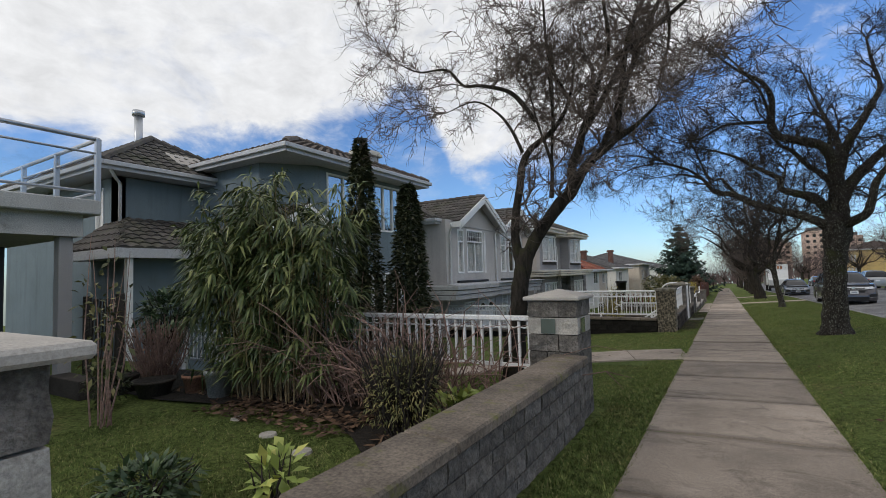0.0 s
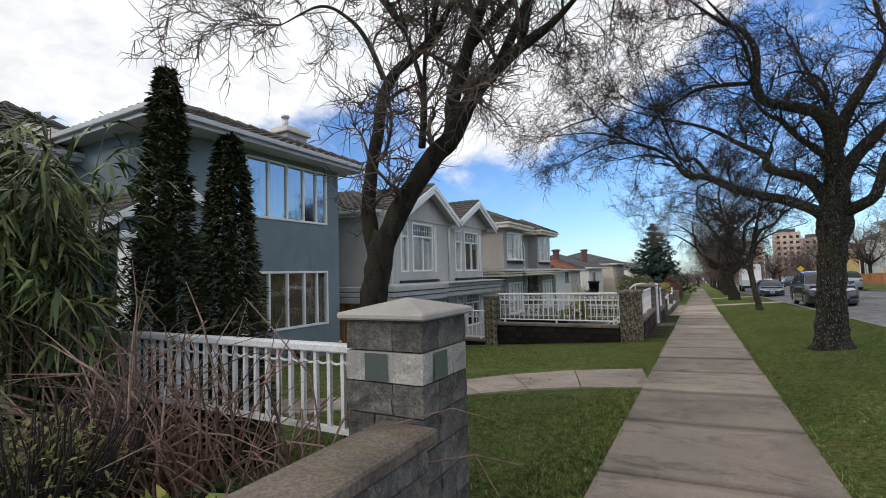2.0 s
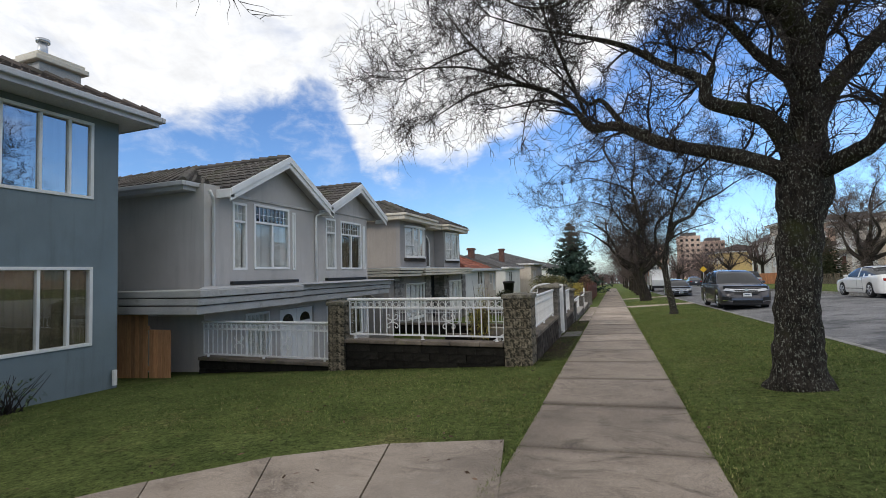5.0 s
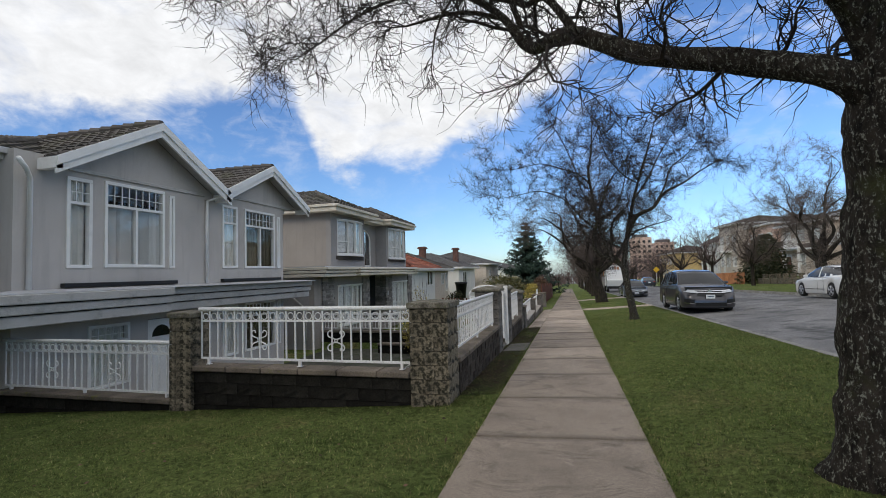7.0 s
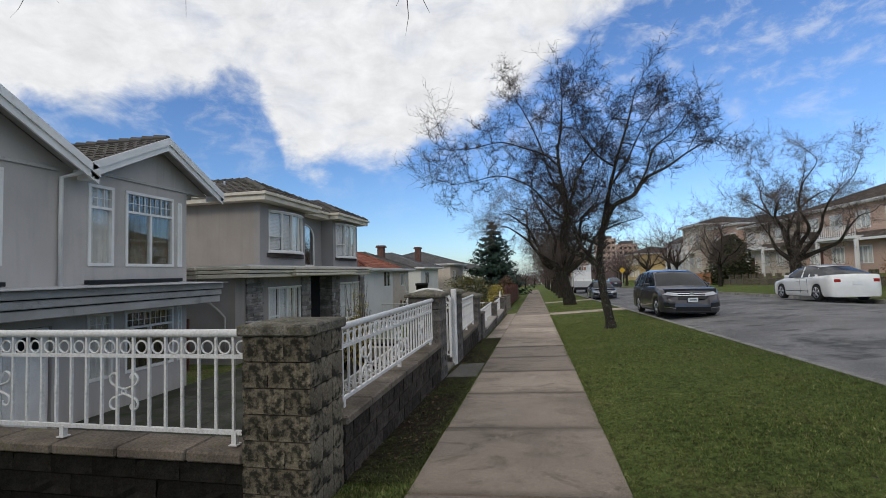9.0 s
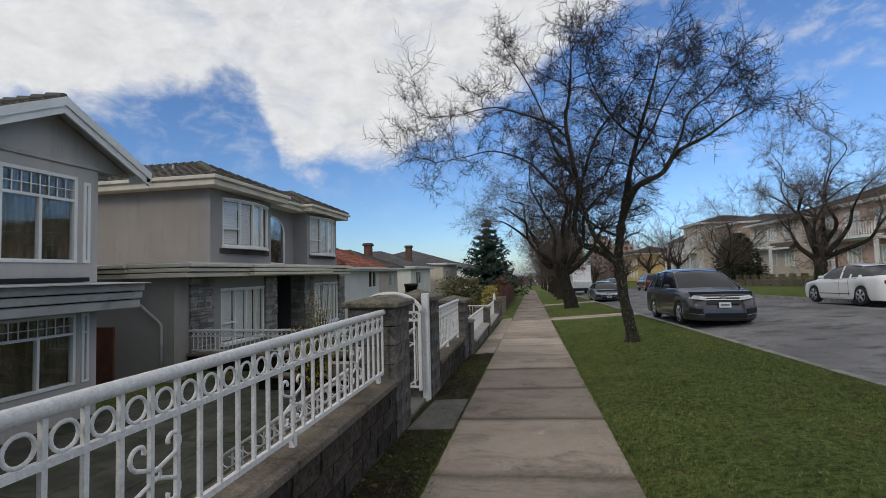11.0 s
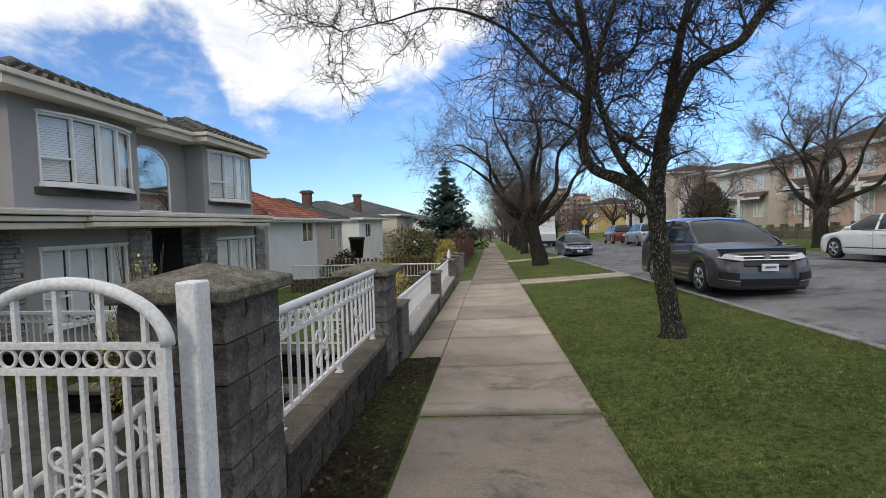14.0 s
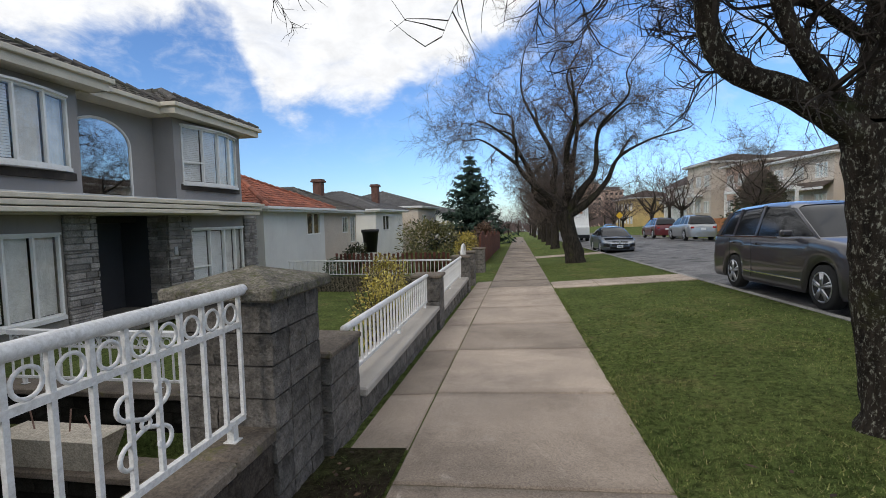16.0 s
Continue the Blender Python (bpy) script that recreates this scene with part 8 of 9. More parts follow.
def spruce(label, x, y, z0, z1, r, seed):
    """A spruce of whorled branches that sweep out and lift at their tips, each hung with needle sprays."""
    rng = random.Random(seed)
    t = thing("spruce_tree", label, "conifer", (x, y, z0))
    part("trunk", Geo().tube([(x, y, z0 - 0.2), (x, y, z1 - 0.1)], [r * 0.07, 0.03], 8), BARK_PLAIN, t)
    g = Geo()
    n = 30
    for k in range(n):
        u = (k + rng.random() * 0.7) / n
        zz = lerp(z0 + 0.5, z1, u)
        for m in range(13):
            a = rng.uniform(0, 2 * math.pi)
            L = r * (1 - u) ** 0.85 * rng.uniform(0.62, 1.1) + 0.15
            d = Vector((math.cos(a), math.sin(a), 0))
            for q in range(max(7, int(L / 0.09))):
                f = (q + rng.random()) / max(7, int(L / 0.09))
                p = Vector((x, y, zz)) + d * (L * f) + Vector((0, 0, -0.3 * L * math.sin(f * 2.4) + 0.1 * L * f * f))
                side = d.cross(Vector((0, 0, 1))) * rng.choice((-1, 1))
                leaf(g, p, d * 0.8 + side * rng.uniform(0.1, 0.9) + Vector((0, 0, rng.uniform(-0.7, 0.15))), rng.uniform(0.4, 0.85) * (1.1 - 0.5 * u), rng.uniform(0.2, 0.36), rng, 0.25)
    part("foliage", g, LEAF_SPRUCE, t)
    return t


spruce("dark spruce rising above the far gardens", -5.6, 80, -2.6, 8.4, 5.8, 3)


def cone_tree(name, label, x, y, z0, z1, r, n, mat, seed, leafsize=0.12, dark=True, flare=1.0, skirt=0.0, rough=1.0):
    """A conifer: a trunk, and a crown of many short sprays in layered tufts."""
    rng = random.Random(seed)
    t = thing(name, label, "conifer", (x, y, z0))
    part("trunk", Geo().tube([(x, y, z0 - 0.2), (x, y, z1 - 0.2)], [r * 0.16, r * 0.03], 8), BARK_PLAIN, t)
    inner = [(lerp(z0 + skirt, z1, u), r * (0.62 - 0.22 * (rough - 1)) * (1 - u) ** flare) for u in (0.0, 0.15, 0.3, 0.45, 0.6, 0.75, 0.88)]
    part("inner_growth", Geo().tube([(x, y, z) for z, _ in inner], [max(0.02, q) for _, q in inner], 9), mat, t, "", True)
    g = Geo()
    for k in range(n):
        u = rng.random() ** 1.25
        a = rng.uniform(0, 2 * math.pi)
        zz = lerp(z0 + skirt, z1, u)
        tier = 0.82 + 0.25 * abs(math.sin(u * 30 + a * 2)) + 0.15 * rough * noise.noise((math.cos(a) * 2 + x, math.sin(a) * 2, zz * rough))
        rr = r * (1 - u) ** flare * tier * rng.uniform(0.5, 1.0) + 0.02
        p = Vector((x + rr * math.cos(a), y + rr * math.sin(a), zz - rr * 0.12))
        d = Vector((math.cos(a), math.sin(a), rng.uniform(-0.35, 0.5)))
        leaf(g, p, d + rand_dir(rng) * 0.5, leafsize * rng.uniform(0.6, 1.4), leafsize * rng.uniform(0.35, 0.6), rng, 0.15)
    part("foliage", g, mat, t)
    return t


cone_tree("cypress_tree", "narrow dark columnar cypress behind the fence", -5.1, 5.95, -0.4, 3.82, 0.46, 13000, LEAF_CONIFER, 1, 0.085, flare=0.62, rough=2.4)
cone_tree("cypress_tree", "shorter dark columnar cypress beside the porch", -4.3, 6.15, -0.4, 2.98, 0.46, 13000, LEAF_CONIFER, 2, 0.085, flare=0.6, rough=2.4)
cone_tree("conifer", "dark rounded conifer before the far houses", 21.5, 70, -0.6, 4.4, 3.0, 4500, LEAF_CONIFER, 4, 0.4, flare=0.5)


def shrub(label, x, y, z, rx, ry, h, n, mat, seed, size=0.07, ratio=0.5, twigs=30, twig_mat=TWIG, name="shrub", hollow=0.5, category="shrub"):
    rng = random.Random(seed)
    t = thing(name, label, category, (x, y, z))
    g, tw = Geo(), Geo()
    for k in range(twigs):
        a = rng.uniform(0, 2 * math.pi)
        r = math.sqrt(rng.random())
        e = Vector((x + rx * r * math.cos(a), y + ry * r * math.sin(a), z + h * rng.uniform(0.6, 1.05)))
        b = Vector((x + rx * 0.25 * rng.gauss(0, 0.5), y + ry * 0.25 * rng.gauss(0, 0.5), z - 0.05))
        m = b.lerp(e, 0.5) + rand_dir(rng) * 0.08
        tw.tube([b, m, e], [0.012, 0.008, 0.003], 4, False)
    for k in range(n):
        d = rand_dir(rng, 0.3)
        q = rng.uniform(hollow, 1.0) * (0.85 + 0.3 * noise.noise((d.x * 2.2 + seed, d.y * 2.2, d.z * 2.2)))
        p = Vector((x + rx * d.x * q, y + ry * d.y * q, z + h * (0.5 + 0.5 * d.z * q)))
        leaf(g, p, d + rand_dir(rng) * 0.8, size * rng.uniform(0.6, 1.4), size * ratio * rng.uniform(0.7, 1.2), rng, 0.2)
    part("stem", tw, twig_mat, t)
    if n:
        part("foliage", g, mat, t)
    return t


def gz(x, y):
    return ground_z(x, y)


shrub("dry olive-brown shrub with fine twigs beside the wall", -2.9, 4.0, gz(-2.9, 4.0), 0.5, 0.5, 1.05, 2400, LEAF_OLIVE, 4, 0.06, 0.3, 170, TWIG)
shrub("dark twiggy shrub with dry leaves in the bed", -3.6, 4.6, gz(-3.6, 4.6), 0.5, 0.4, 0.75, 900, LEAF_BROWN, 5, 0.06, 0.5, 120, TWIG)
shrub("low yellow-green leafy plant by the wall", -2.5, 4.4, gz(-2.5, 4.4) + 0.05, 0.36, 0.26, 0.42, 150, LEAF_LIME, 6, 0.19, 0.4, 10, TWIG_PALE)
shrub("yellow-green plant with upright stems", -2.9, 2.36, gz(-2.9, 2.36), 0.22, 0.2, 0.42, 60, LEAF_LIME, 7, 0.17, 0.45, 8, TWIG)
shrub("low glossy dark-leaved plant on the lawn", -3.75, 1.9, gz(-3.7, 1.9), 0.45, 0.35, 0.32, 420, LEAF_LAUREL, 8, 0.12, 0.35, 20, TWIG)
shrub("dark glossy broad-leaved shrub", -8.9, 4.9, gz(-8.9, 4.9) + 0.5, 0.8, 0.5, 1.2, 900, LEAF_LAUREL, 9, 0.17, 0.4, 40, TWIG)
shrub("tangle of bare red-brown canes in pots", -8.0, 4.2, gz(-8, 4.2), 0.8, 0.5, 1.15, 160, LEAF_BROWN, 10, 0.08, 0.5, 190, TWIG_RED)
shrub("low leafy ground cover in the bed", -2.6, 4.95, gz(-2.6, 4.9), 0.6, 0.3, 0.35, 500, LEAF_LAUREL, 12, 0.1, 0.45, 10, TWIG)
shrub("tall thin sapling with a few tan leaves", -6.4, 2.75, gz(-6.4, 2.7), 0.45, 0.35, 2.3, 150, LEAF_OLIVE, 13, 0.1, 0.5, 9, TWIG_RED, hollow=0.2)
shrub("small dark conifer shrub in a pot", -7.4, 3.2, gz(-7.4, 3.2), 0.3, 0.3, 0.7, 700, LEAF_CONIFER, 14, 0.07, 0.5, 6)
shrub("small dark-leaved roses under the windows", -9.95, 12.6, gz(-10, 12.6), 0.3, 0.75, 0.62, 110, LEAF_LAUREL, 15, 0.1, 0.5, 30, TWIG)


def cane_tangle(label, x0, x1, y0, y1, z, n, seed):
    """Arching bare canes crossing one another."""
    rng = random.Random(seed)
    t = thing("cane_thicket", label, "shrub", ((x0 + x1) / 2, (y0 + y1) / 2, z))
    for k in range(n):
        g = Geo()
        b = Vector((rng.uniform(x0, x1), rng.uniform(y0, y1), z))
        d = Vector((rng.gauss(0, 0.5), rng.gauss(-0.1, 0.35), 1)).normalized()
        L = rng.uniform(0.7, 1.9)
        pts = [b]
        for s in range(5):
            d = (d + Vector((rng.gauss(0, 0.22), rng.gauss(0, 0.18), -0.1 * s))).normalized()
            pts.append(pts[-1] + d * L / 5)
        r = rng.uniform(0.005, 0.011)
        g.tube(pts, [r, r, r * 0.9, r * 0.75, r * 0.55, r * 0.3], 5, False)
        if rng.random() < 0.6:
            q = pts[rng.randrange(2, 5)]
            g.tube([q, q + rand_dir(rng, 0.4) * rng.uniform(0.15, 0.45)], [r * 0.6, r * 0.25], 4, False)
        part("cane", g, TWIG_RED, t)
    return t


cane_tangle("thicket of bare arching reddish canes by the fence", -5.2, -2.9, 4.55, 5.3, -0.15, 290, 2)
cane_tangle("few upright bare canes beside the pillar", -2.9, -2.15, 5.0, 5.3, -0.15, 40, 3)

# the beds' soil and litter
g = Geo()
pts = [(-9.5, 3.7), (-7.0, 3.75), (-5.5, 4.15), (-4.2, 4.2), (-3.4, 3.75), (-2.9, 3.35), (-2.3, 3.3), (-1.8, 3.0), (-1.8, 5.3), (-9.5, 5.4)]
g.face(*[(x, y, gz(x, y) + 0.03) for x, y in pts])
single("planting_bed", g, SOIL, "dark planting bed with fallen leaves", "soil", kind="structure")


def litter(label, spots, n, seed, mat, size=0.07):
    rng = random.Random(seed)
    g = Geo()
    for k in range(n):
        x0, x1, y0, y1 = rng.choice(spots)
        x, y = rng.uniform(x0, x1), rng.uniform(y0, y1)
        leaf(g, Vector((x, y, gz(x, y) + rng.uniform(0.035, 0.06))), Vector((rng.gauss(0, 1), rng.gauss(0, 1), rng.gauss(0.05, 0.12))), size * rng.uniform(0.6, 1.5), size * rng.uniform(0.3, 0.6), rng, 0.05)
    single("leaf_litter", g, mat, label, "leaves", kind="stuff")


litter("fallen brown leaves on the planting bed", [(-7.5, -3.2, 4.1, 5.2), (-3.2, -1.8, 3.6, 5.2), (-6.0, -3.6, 3.6, 4.4)], 1500, 4, LEAF_BROWN, 0.11)
litter("dry leaves scattered by the gate and wall", [(-1.3, -0.85, 22.9, 27.0), (-1.3, -0.85, 17.2, 21.2)], 160, 5, LEAF_BROWN, 0.06)
litter("scattered leaves on the grass verge", [(0.9, 4.2, 4, 34), (-5, -0.9, 6, 16)], 220, 6, LEAF_BROWN, 0.06)


def pot(label, x, y, z, r, h, mat):
    t = thing("plant_pot", label, "plant pot", (x, y, z))
    g = Geo().tube([(x, y, z), (x, y, z + h * 0.86), (x, y, z + h * 0.86), (x, y, z + h), (x, y, z + h)], [r * 0.72, r * 0.97, r * 1.06, r * 1.08, r * 0.95], 20)
    part("pot", g, mat, t, "", True)
    part("soil", Geo().tube([(x, y, z + h - 0.02), (x, y, z + h + 0.004)], r * 0.94, 18), SOIL, t)


pot("pale grey plastic plant pot on the bed", -6.5, 4.3, gz(-6.5, 4.3), 0.2, 0.42, POT_GREY)
pot("dark shallow plant pot with dry stems", -7.5, 3.9, gz(-7.5, 3.9), 0.28, 0.26, WOOD_DARK_AND_SHADE)
pot("dark plastic plant pot", -8.2, 3.8, gz(-8.2, 3.8), 0.22, 0.3, WOOD_DARK_AND_SHADE)
pot("terracotta plant pot among canes", -7.1, 4.3, gz(-7.1, 4.3), 0.18, 0.3, TERRACOTTA)
pot("black tall planter on a far porch", -9.6, 53.6, -1.2, 0.55, 1.5, PLASTIC_BLACK)
single("planter_box", Geo().box(-9.3, 3.2, gz(-9, 3.3), -8.2, 3.5, gz(-9, 3.3) + 0.28, 0.01), WOOD_DARK_AND_SHADE, "low dark timber planter box", "planter")
single("stone_slabs", Geo().box(-9.9, 2.7, gz(-9.5, 2.8), -9.2, 3.1, gz(-9.5, 2.8) + 0.2, 0.02), CAP_CLEAN, "stacked pale garden slabs", "slabs")
for x, y in ((-5.2, 3.7), (-4.35, 3.45), (-3.6, 3.25)):
    g = Geo().tube([(x, y, gz(x, y)), (x, y, gz(x, y) + 0.025)], [0.1, 0.09], 12)
    single("stepping_stone", g, BLOCK_PALE, "pale round stepping stone set in the lawn", "stepping stone", group="stepping stones")
ft = thing("lattice_screen", "dark timber lattice screen between gardens", "screen", (-9.6, 4.4, -0.3))
part("post", Geo().box(-9.62, 4.3, -0.3, -9.5, 4.42, 1.35, 0.01), WOOD_DARK_AND_SHADE, ft)
part("post", Geo().box(-10.9, 4.3, -0.3, -10.78, 4.42, 1.3, 0.01), WOOD_DARK_AND_SHADE, ft)
for k in range(9):
    part("slat", Geo().hexa([(-10.8 + k * 0.13, 4.35, 0.1), (-10.76 + k * 0.13, 4.35, 0.1), (-10.76 + k * 0.13, 4.37, 0.1), (-10.8 + k * 0.13, 4.37, 0.1), (-10.7 + k * 0.13, 4.35, 1.25), (-10.66 + k * 0.13, 4.35, 1.25), (-10.66 + k * 0.13, 4.37, 1.25), (-10.7 + k * 0.13, 4.37, 1.25)]), WOOD_DARK_AND_SHADE, ft)
# yard of the stone house
g = Geo().hexa([(-5.1, 27.75, -1.47), (-4.1, 27.75, -1.47), (-4.1, 28.0, -1.47), (-5.1, 28.0, -1.47), (-5.2, 27.68, -1.15), (-4.0, 27.68, -1.15), (-4.0, 28.07, -1.15), (-5.2, 28.07, -1.15)])
pl = thing("planter", "long buff concrete planter with bare stems", "planter", (-4.6, 27.9, -1.47))
part("trough", g, POT_BUFF, pl)
part("stem", Geo().tube([(-4.9, 27.9, -1.2), (-4.95, 27.9, -0.95)], 0.008, 5).tube([(-4.5, 27.9, -1.2), (-4.4, 27.85, -0.9)], 0.008, 5).tube([(-4.2, 27.9, -1.2), (-4.3, 27.9, -0.98)], 0.008, 5), TWIG_RED, pl)
SHR = "yellowing leafy shrub in the sunken yard"
shrub(SHR, -5.4, 27.3, -1.9, 0.75, 0.5, 2.0, 1700, LEAF_YELLOW, 31, 0.09, 0.5, 60, TWIG_PALE, hollow=0.3)
shrub("tall sprigs of a yellowing shrub", -5.3, 27.35, -1.8, 0.4, 0.3, 2.75, 420, LEAF_YELLOW, 32, 0.09, 0.5, 30, TWIG_PALE, hollow=0.2)
shrub("yellow-leaved shrub behind the white railing", -2.6, 32.6, -1.8, 0.55, 1.5, 1.8, 2000, LEAF_YELLOW, 33, 0.08, 0.5, 60, TWIG_PALE, hollow=0.4)
shrub("rounded yellow-green shrub in the next yard", -4.2, 38.5, -1.9, 0.9, 0.9, 1.8, 1700, LEAF_YELLOW, 34, 0.1, 0.5, 40, TWIG_PALE)
shrub("large olive evergreen shrub", -5.2, 52, -2.3, 2.4, 2.4, 3.4, 3200, LEAF_OLIVE, 35, 0.22, 0.5, 40)
shrub("rusty hedge plants along the street fence", -2.6, 48, -1.9, 0.7, 3.0, 2.3, 2200, LEAF_YELLOW, 36, 0.13, 0.5, 60, TWIG_PALE)
shrub("clipped dark bush by the white wall", -8.8, 45.5, -1.9, 0.7, 0.7, 1.1, 900, LEAF_LAUREL, 37, 0.12, 0.5, 10)
shrub("dark bush beside the bungalow door", -9.4, 50.3, -2.1, 0.9, 0.9, 1.7, 1000, LEAF_CONIFER, 38, 0.18, 0.5, 20)
shrub("hedge-like growth over the far street fence", -2.7, 62, -2.0, 0.8, 9.0, 2.6, 3600, LEAF_BROWN, 39, 0.22, 0.5, 80, TWIG_FAR)
shrub("orange-leaved garden shrub across the street", 19.5, 42.0, gz(19.5, 42), 1.3, 1.4, 2.0, 1800, LEAF_RUST, 40, 0.14, 0.5, 30)
shrub("olive hedge across the street", 23.0, 42.0, gz(23, 42), 1.5, 3.0, 3.2, 2600, LEAF_OLIVE, 43, 0.2, 0.5, 30)
f = thing("picket_fence", "dark red picket fence before the cream bungalow", "fence", (-8.5, 49, -2))
for k in range(26):
    x = -10.4 + k * 0.26
    part("picket", Geo().box(x, 49.5, -2.3, x + 0.14, 49.54, -0.95 - 0.05 * (k % 2), 0.01), WOOD_RED, f)

# ---- across the street and far away ----


def far_house(label, x, y0, y1, zb, zm, ze, rise, wall, roof, floors, balcony=True, porch=True, depth=10, skirt=False):
    """A two-storey house facing the street from its east side (front at x, facing -x)."""
    h = thing("house", label, "house", (x + depth / 2, (y0 + y1) / 2, zb))
    wins = []
    n = max(2, int((y1 - y0) / 2.9))
    for fl, (za, zc) in enumerate(floors):
        for k in range(n):
            c = lerp(y0, y1, (k + 0.5) / n)
            wins.append((c - 0.9, c + 0.9, za, zc))
    part("wall", wall_x(x + 0.25, 0.25, y0, y1, zb, ze, wins), wall, h)
    part("wall", Geo().box(x + 0.25, y0, zb, x + depth, y0 + 0.25, ze), wall, h)
    part("wall", Geo().box(x + 0.25, y1 - 0.25, zb, x + depth, y1, ze), wall, h)
    if skirt:
        # a tiled skirt roof between the storeys
        sk = Geo()
        roof_plane(sk, (x - 0.9, y1 + 0.1, zm - 0.12), (x - 0.9, y0 - 0.1, zm - 0.12), (x - 0.02, y0 - 0.1, zm + 0.42), (x - 0.02, y1 + 0.1, zm + 0.42))
        part("skirt_roof", sk, roof, h, "tiled skirt roof over the ground floor")
        part("skirt_fascia", Geo().box(x - 0.95, y0 - 0.12, zm - 0.3, x - 0.9, y1 + 0.12, zm - 0.1), TRIM_WHITE, h)
    for w in wins:
        window_x(h, x, *w, uprights=(0.34, 0.66), behind=CURTAIN, facing=-1)
    # one upright dark sheet stands for the unlit rooms
    part("dark_room_backing", Geo().box(x + 3, y0 + 0.3, zb, x + 3.1, y1 - 0.3, ze), ROOM_DARK, h)
    hip_roof(h, x - 0.6, x + depth, y0 - 0.6, y1 + 0.6, ze + 0.1, rise, roof, "x", trim=TRIM_WHITE)
    if balcony:
        ya, yb = lerp(y0, y1, 0.3), lerp(y0, y1, 0.7)
        b = part("balcony", Geo().box(x - 1.3, ya, zm - 0.15, x, yb, zm + 0.1, 0.02), TRIM_WHITE, h)
        part("top_rail", Geo().box(x - 1.3, ya, zm + 1.0, x - 1.22, yb, zm + 1.07), TRIM_WHITE, b)
        part("bottom_rail", Geo().box(x - 1.3, ya, zm + 0.2, x - 1.22, yb, zm + 0.25), TRIM_WHITE, b)
        me = shared("farbal", lambda: Geo().box(-0.03, -0.03, 0, 0.03, 0.03, 0.95).mesh("baluster", TRIM_WHITE))
        for k in range(int((yb - ya) / 0.3)):
            piece("baluster", me, (x - 1.26, ya + k * 0.3, zm + 0.1), b)
        for yy in (ya + 0.15, yb - 0.15):
            part("column", Geo().box(x - 1.25, yy - 0.12, zb, x - 1.0, yy + 0.12, zm - 0.15, 0.02), TRIM_WHITE if wall is not STUCCO_OCHRE else WOOD_ORANGE, h)
    if porch:
        yc = lerp(y0, y1, 0.82)
        pr = Geo()
        roof_plane(pr, (x - 1.4, yc - 1.5, zm), (x, yc - 1.5, zm), (x, yc, zm + 0.9), (x - 1.4, yc, zm + 0.9))
        roof_plane(pr, (x, yc + 1.5, zm), (x - 1.4, yc + 1.5, zm), (x - 1.4, yc, zm + 0.9), (x, yc, zm + 0.9))
        pp = part("porch_roof", pr, roof, h)
        part("gable", Geo().extrude_x([(yc - 1.45, zm), (yc + 1.45, zm), (yc, zm + 0.88)], x - 1.4, x - 1.35), TRIM_WHITE, pp)
        part("door", Geo().box(x - 0.04, yc - 0.5, zb + 0.3, x + 0.02, yc + 0.5, zb + 2.4, 0.01), WOOD_RED, h)
    return h


far_house("peach stucco two-storey house with a brown tiled roof", 27, 52.5, 66.5, 0.0, 3.2, 6.0, 2.1, STUCCO_PINK, ROOF_BROWN, ((1.0, 2.5), (3.9, 5.4)), skirt=True)
far_house("cream two-storey house with a white balcony", 27, 69.5, 80, -0.4, 3.0, 5.8, 1.4, STUCCO_CREAM, ROOF_BROWN, ((0.9, 2.3), (3.75, 5.1)), skirt=True)
far_house("pale pink house with a railed balcony", 27, 82, 91, -0.6, 3.2, 6.6, 1.2, STUCCO_PINK, ROOF_GREY, ((0.8, 2.3), (4.0, 5.5)), porch=False)
far_house("tall pale house with timber porch columns", 26, 93, 102, -0.8, 3.3, 7.6, 1.3, STUCCO_CREAM, ROOF_BROWN, ((0.8, 2.4), (4.4, 6.0)), porch=False)
far_house("white gabled house far along the street", 27, 106, 116, -1.2, 2.6, 5.2, 3.0, STUCCO_WHITE, ROOF_GREY, ((0.5, 2.0), (3.2, 4.6)))
far_house("ochre house at the end of the street", 24, 128, 146, -3.0, 1.0, 4.2, 1.8, STUCCO_OCHRE, ROOF_BROWN, ((-1.2, 0.4), (1.6, 3.2)), balcony=False, porch=False)
far_house("peach house behind the hedge", 27, 34, 48, 0.6, 3.6, 6.2, 2.0, STUCCO_PINK, ROOF_BROWN, ((1.6, 3.0), (4.2, 5.6)), skirt=True)
# low walls and fences of the far gardens
w = thing("garden_wall", "low stone garden wall across the street", "wall", (19.5, 52, -0.4))
for k in range(16):
    y = 42.5 + k * 1.6
    part("stone_panel", Geo().box(20.0, y, gz(20, y) - 0.3, 20.3, y + 1.55, gz(20, y) + 0.55, 0.03), BLOCK_TAN, w)
    part("post", Geo().box(19.95, y - 0.1, gz(20, y) - 0.3, 20.35, y + 0.2, gz(20, y) + 1.0, 0.02), BLOCK_TAN, w)
f = thing("wooden_fence", "orange timber fence across the street", "fence", (18, 76, -0.8))
for k in range(36):
    y = 69.0 + k * 0.55
    part("board", Geo().box(19.0, y, gz(19, y) - 0.2, 19.06, y + 0.5, gz(19, y) + 1.35, 0.01), WOOD_ORANGE, f)


def far_tree_model(seed, h, spread):
    return generic_tree("bare garden tree in the distance", 0, 200.0, h, spread, seed, twig=TWIG_FAR, r=0.22, level=2, shoots=1.9, group="far trees")


model = far_tree_model(77, 9.5, 4.6)
base_at = Vector(model.location)
frng = random.Random(5)
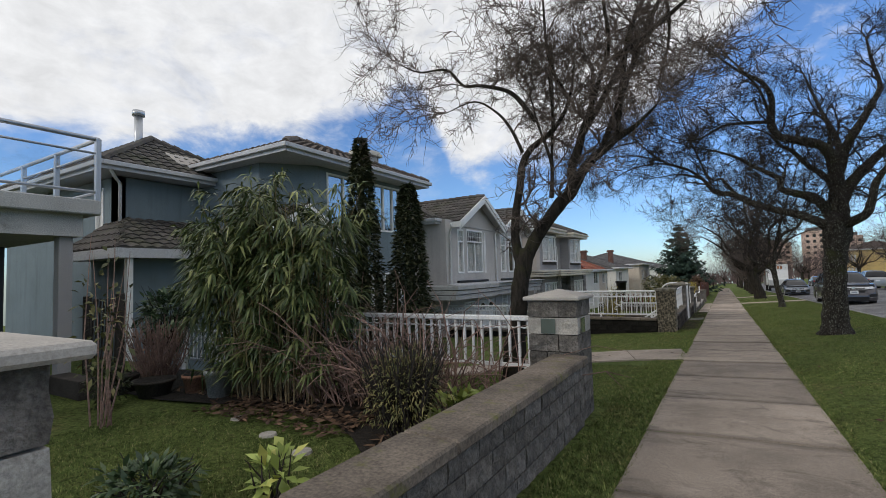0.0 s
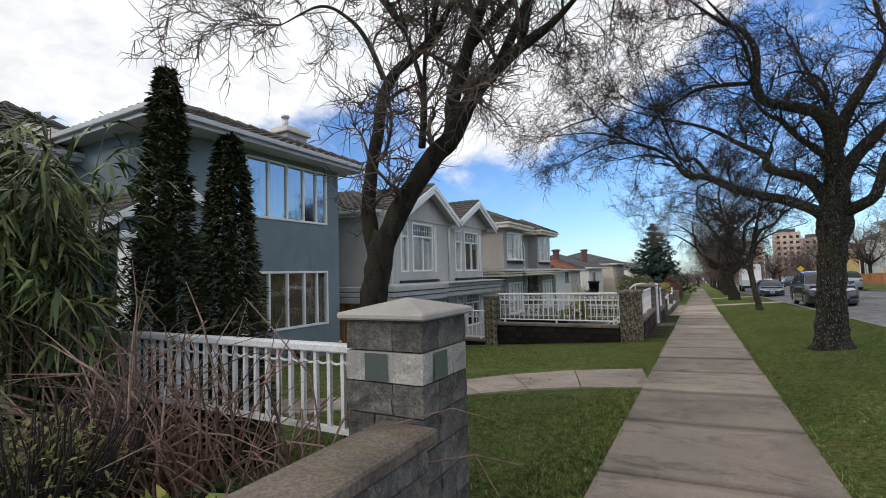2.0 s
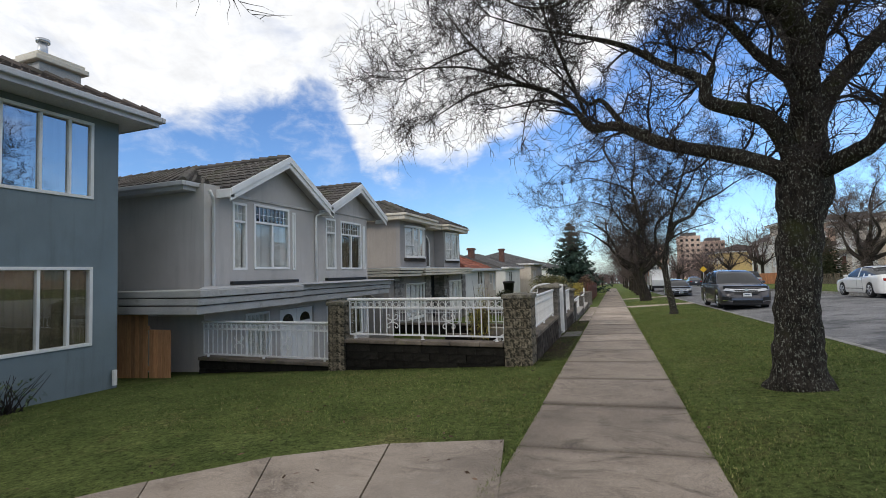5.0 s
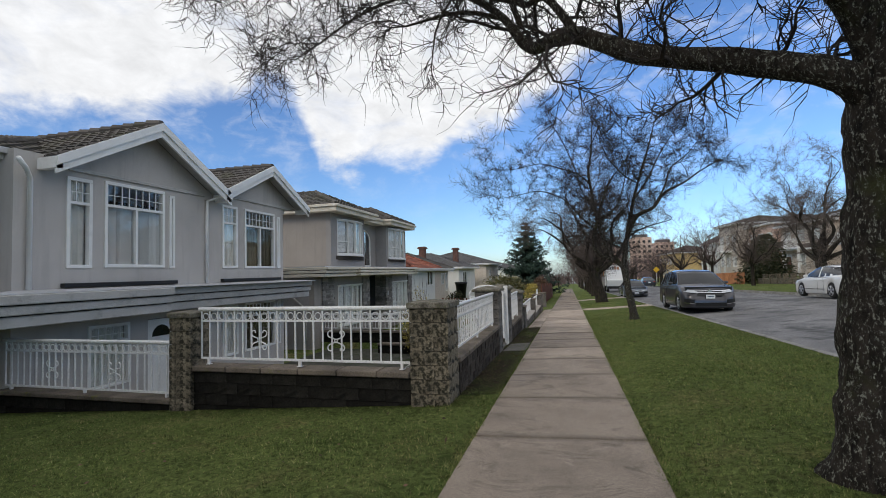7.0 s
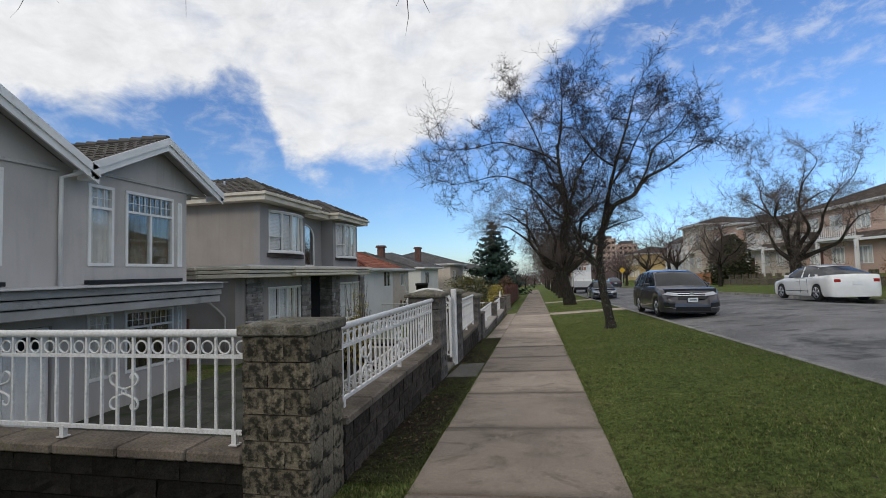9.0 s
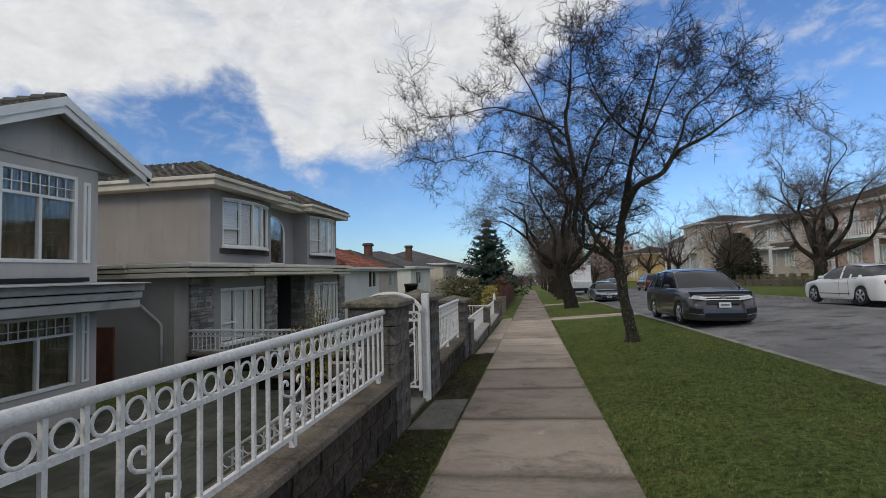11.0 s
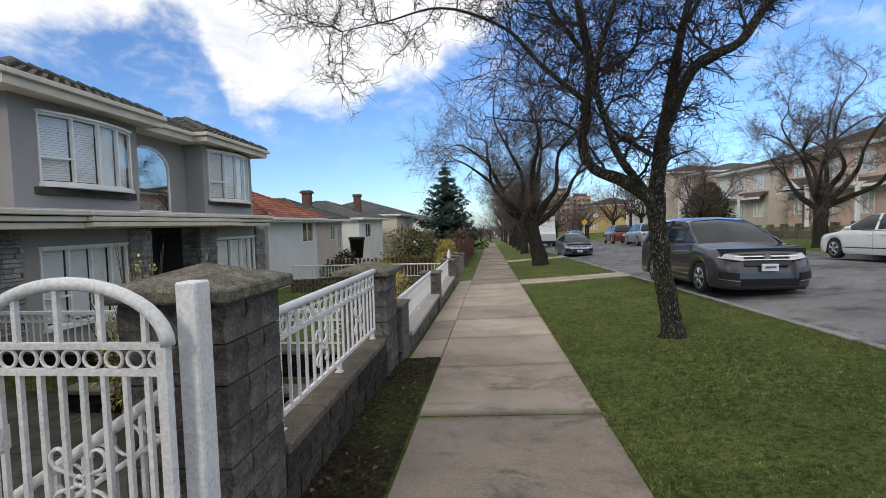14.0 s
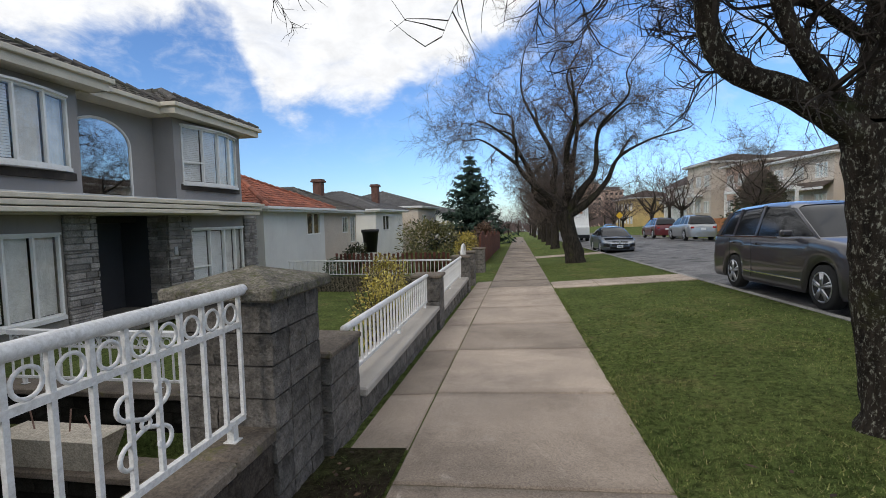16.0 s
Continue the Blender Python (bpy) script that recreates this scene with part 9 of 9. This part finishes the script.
spots = [(22, 92), (24, 104), (17, 112), (20, 122), (28, 120), (14.5, 126), (31, 132), (22, 138), (12, 150), (18, 158), (27, 154), (6, 165), (-3, 170), (33, 96), (36, 80), (38, 110), (2.8, 104), (2.9, 118), (2.8, 134), (-6, 150),
         (10, 182), (22, 178), (36, 170), (46, 150), (-9, 120), (-7, 134), (48, 120), (-12, 180), (0, 195), (30, 195), (15.5, 82), (15.6, 98), (16, 140)]
for x, y in spots:
    k = frng.uniform(0.75, 1.15)
    c = copy_thing(model, pose(x, y, ground_z(x, y), 0, 0, frng.uniform(0, 360)))
    c.scale = (k, k, k * frng.uniform(0.85, 1.1))
model.location = (-14, 160, ground_z(-14, 160))

# apartment towers and a wooded rise on the skyline
for x, y, w, hgt in ((40, 330, 12, 20), (56, 345, 12, 17), (20, 350, 16, 15)):
    t = thing("apartment_tower", "brownish apartment tower on the skyline", "building", (x, y, -8))
    part("wall", Geo().box(x, y, -12, x + w, y + 12, hgt, 0.2), STUCCO_PINK, t)
    part("roof", Geo().box(x + 2, y + 2, hgt, x + w - 2, y + 10, hgt + 2, 0.1), ROOF_GREY, t)
    for fl in range(7):
        for k in range(4):
            part("window", Geo().box(x + w * (k + 0.25) / 4, y - 0.1, hgt - 3.5 - fl * 3.2, x + w * (k + 0.75) / 4, y - 0.02, hgt - 2 - fl * 3.2), CAR_GLASS, t)
frng = random.Random(9)
g = Geo()
for k in range(5200):
    x = frng.uniform(-140, 190)
    y = frng.uniform(215, 300)
    top = 5.0 + 4.0 * noise.noise((x * 0.05, y * 0.03, 1)) + 1.5 * noise.noise((x * 0.2, y * 0.2, 2))
    z0 = ground_z(x, y)
    a = Vector((x, y, z0 + frng.uniform(0, 2)))
    b = a + Vector((frng.gauss(0, 1.4), frng.gauss(0, 0.8), frng.uniform(0.5, 1.0) * top))
    g.tube([a, a.lerp(b, 0.5) + Vector((frng.gauss(0, 0.4), 0, 0)), b], [0.2, 0.13, 0.03], 3, False)
    for _ in range(2):
        m = a.lerp(b, frng.uniform(0.4, 0.9))
        g.tube([m, m + Vector((frng.gauss(0, 1.2), frng.gauss(0, 0.6), frng.uniform(0.4, 2.0)))], [0.09, 0.02], 3, False)
single("far_woods", g, TWIG_FAR, "hazy brown bare woods along the skyline", "woods", kind="stuff")
sp = thing("street_sign", "yellow diamond street sign on a pole", "sign", (13.9, 92, gz(13.9, 92)))
part("pole", Geo().tube([(13.9, 92, gz(13.9, 92)), (13.9, 92, gz(13.9, 92) + 2.9)], 0.04, 8), METAL_PIPE, sp)
z = gz(13.9, 92) + 2.6
part("plate", Geo().hexa([(13.9, 91.94, z - 0.5), (14.4, 91.94, z), (14.4, 91.96, z), (13.9, 91.96, z - 0.5), (13.4, 91.94, z), (13.9, 91.94, z + 0.5), (13.9, 91.96, z + 0.5), (13.4, 91.96, z)]), SIGN_YELLOW, sp)

# ---- grass blades ----


def blades(label, areas, seed):
    """areas: x0, x1, y0, y1, blades, height. Short leaning blades, gathered in clumps."""
    r = np.random.RandomState(seed)
    ax, az = zip(*ACROSS)
    out = []
    for x0, x1, y0, y1, cnt, hh in areas:
        k = cnt // 7
        cx, cy = np.repeat(r.uniform(x0, x1, k), 7), np.repeat(r.uniform(y0, y1, k), 7)
        x, y = np.clip(cx + r.normal(0, 0.03, k * 7), x0, x1), np.clip(cy + r.normal(0, 0.03, k * 7), y0, y1)
        z = -FALL * y + np.interp(x, ax, az)
        flat = np.interp(x, ax, az) - (0.025 + 0.225 * (x - 0.85) / 3.5)
        z = z - np.where(x > 0.85, flat * np.clip((y - 31) / 4, 0, 1), 0.0)
        z = np.where((x < -1.64) & (y < 5.6), np.maximum(z, -FALL * y - 0.09), z)
        t, h, w = r.uniform(0, 6.283, k * 7), hh * r.uniform(0.35, 1.35, k * 7) * np.repeat(r.uniform(0.6, 1.3, k), 7), r.uniform(0.003, 0.007, k * 7)
        lx, ly = r.normal(0, 1, k * 7) * h * 0.9, r.normal(0, 1, k * 7) * h * 0.9
        c, s = np.cos(t) * w, np.sin(t) * w
        out.append(np.stack([np.stack([x - c, y - s, z - 0.012], 1), np.stack([x + c, y + s, z - 0.012], 1), np.stack([x + lx, y + ly, z + h], 1)], 1).reshape(-1, 3))
    v = np.concatenate(out).astype(np.float32)
    n = len(v) // 3
    me = bpy.data.meshes.new("grass")
    me.vertices.add(3 * n)
    me.vertices.foreach_set("co", v.ravel())
    me.loops.add(3 * n)
    me.loops.foreach_set("vertex_index", np.arange(3 * n, dtype=np.int32))
    me.polygons.add(n)
    me.polygons.foreach_set("loop_start", np.arange(0, 3 * n, 3, dtype=np.int32))
    me.update(calc_edges=True)
    me.validate()
    me.materials.append(BLADE)
    tagged(new("grass", me), label, "grass", "", "stuff")


blades("short damp winter grass on the verge and lawns", [
    (0.89, 4.28, 3.0, 15.0, 120000, 0.021), (0.89, 4.28, 15.0, 30.0, 220000, 0.021), (0.89, 4.28, 30.0, 44.0, 36000, 0.026),
    (-1.33, -0.79, 1.0, 10.2, 40000, 0.03), (-4.2, -0.79, 6.2, 9.6, 50000, 0.024), (-7.0, -0.79, 12.0, 16.4, 70000, 0.024), (-1.7, -0.79, 16.4, 17.2, 7000, 0.03),
    (-6.5, -1.8, 1.2, 3.6, 45000, 0.026), (0.85, 0.95, 2.0, 36.0, 16000, 0.034), (-0.86, -0.76, 2.0, 22.0, 10000, 0.034), (-1.32, -0.8, 17.0, 27.0, 12000, 0.03), (-10.0, -7.0, 11.0, 16.3, 15000, 0.026)], 8)
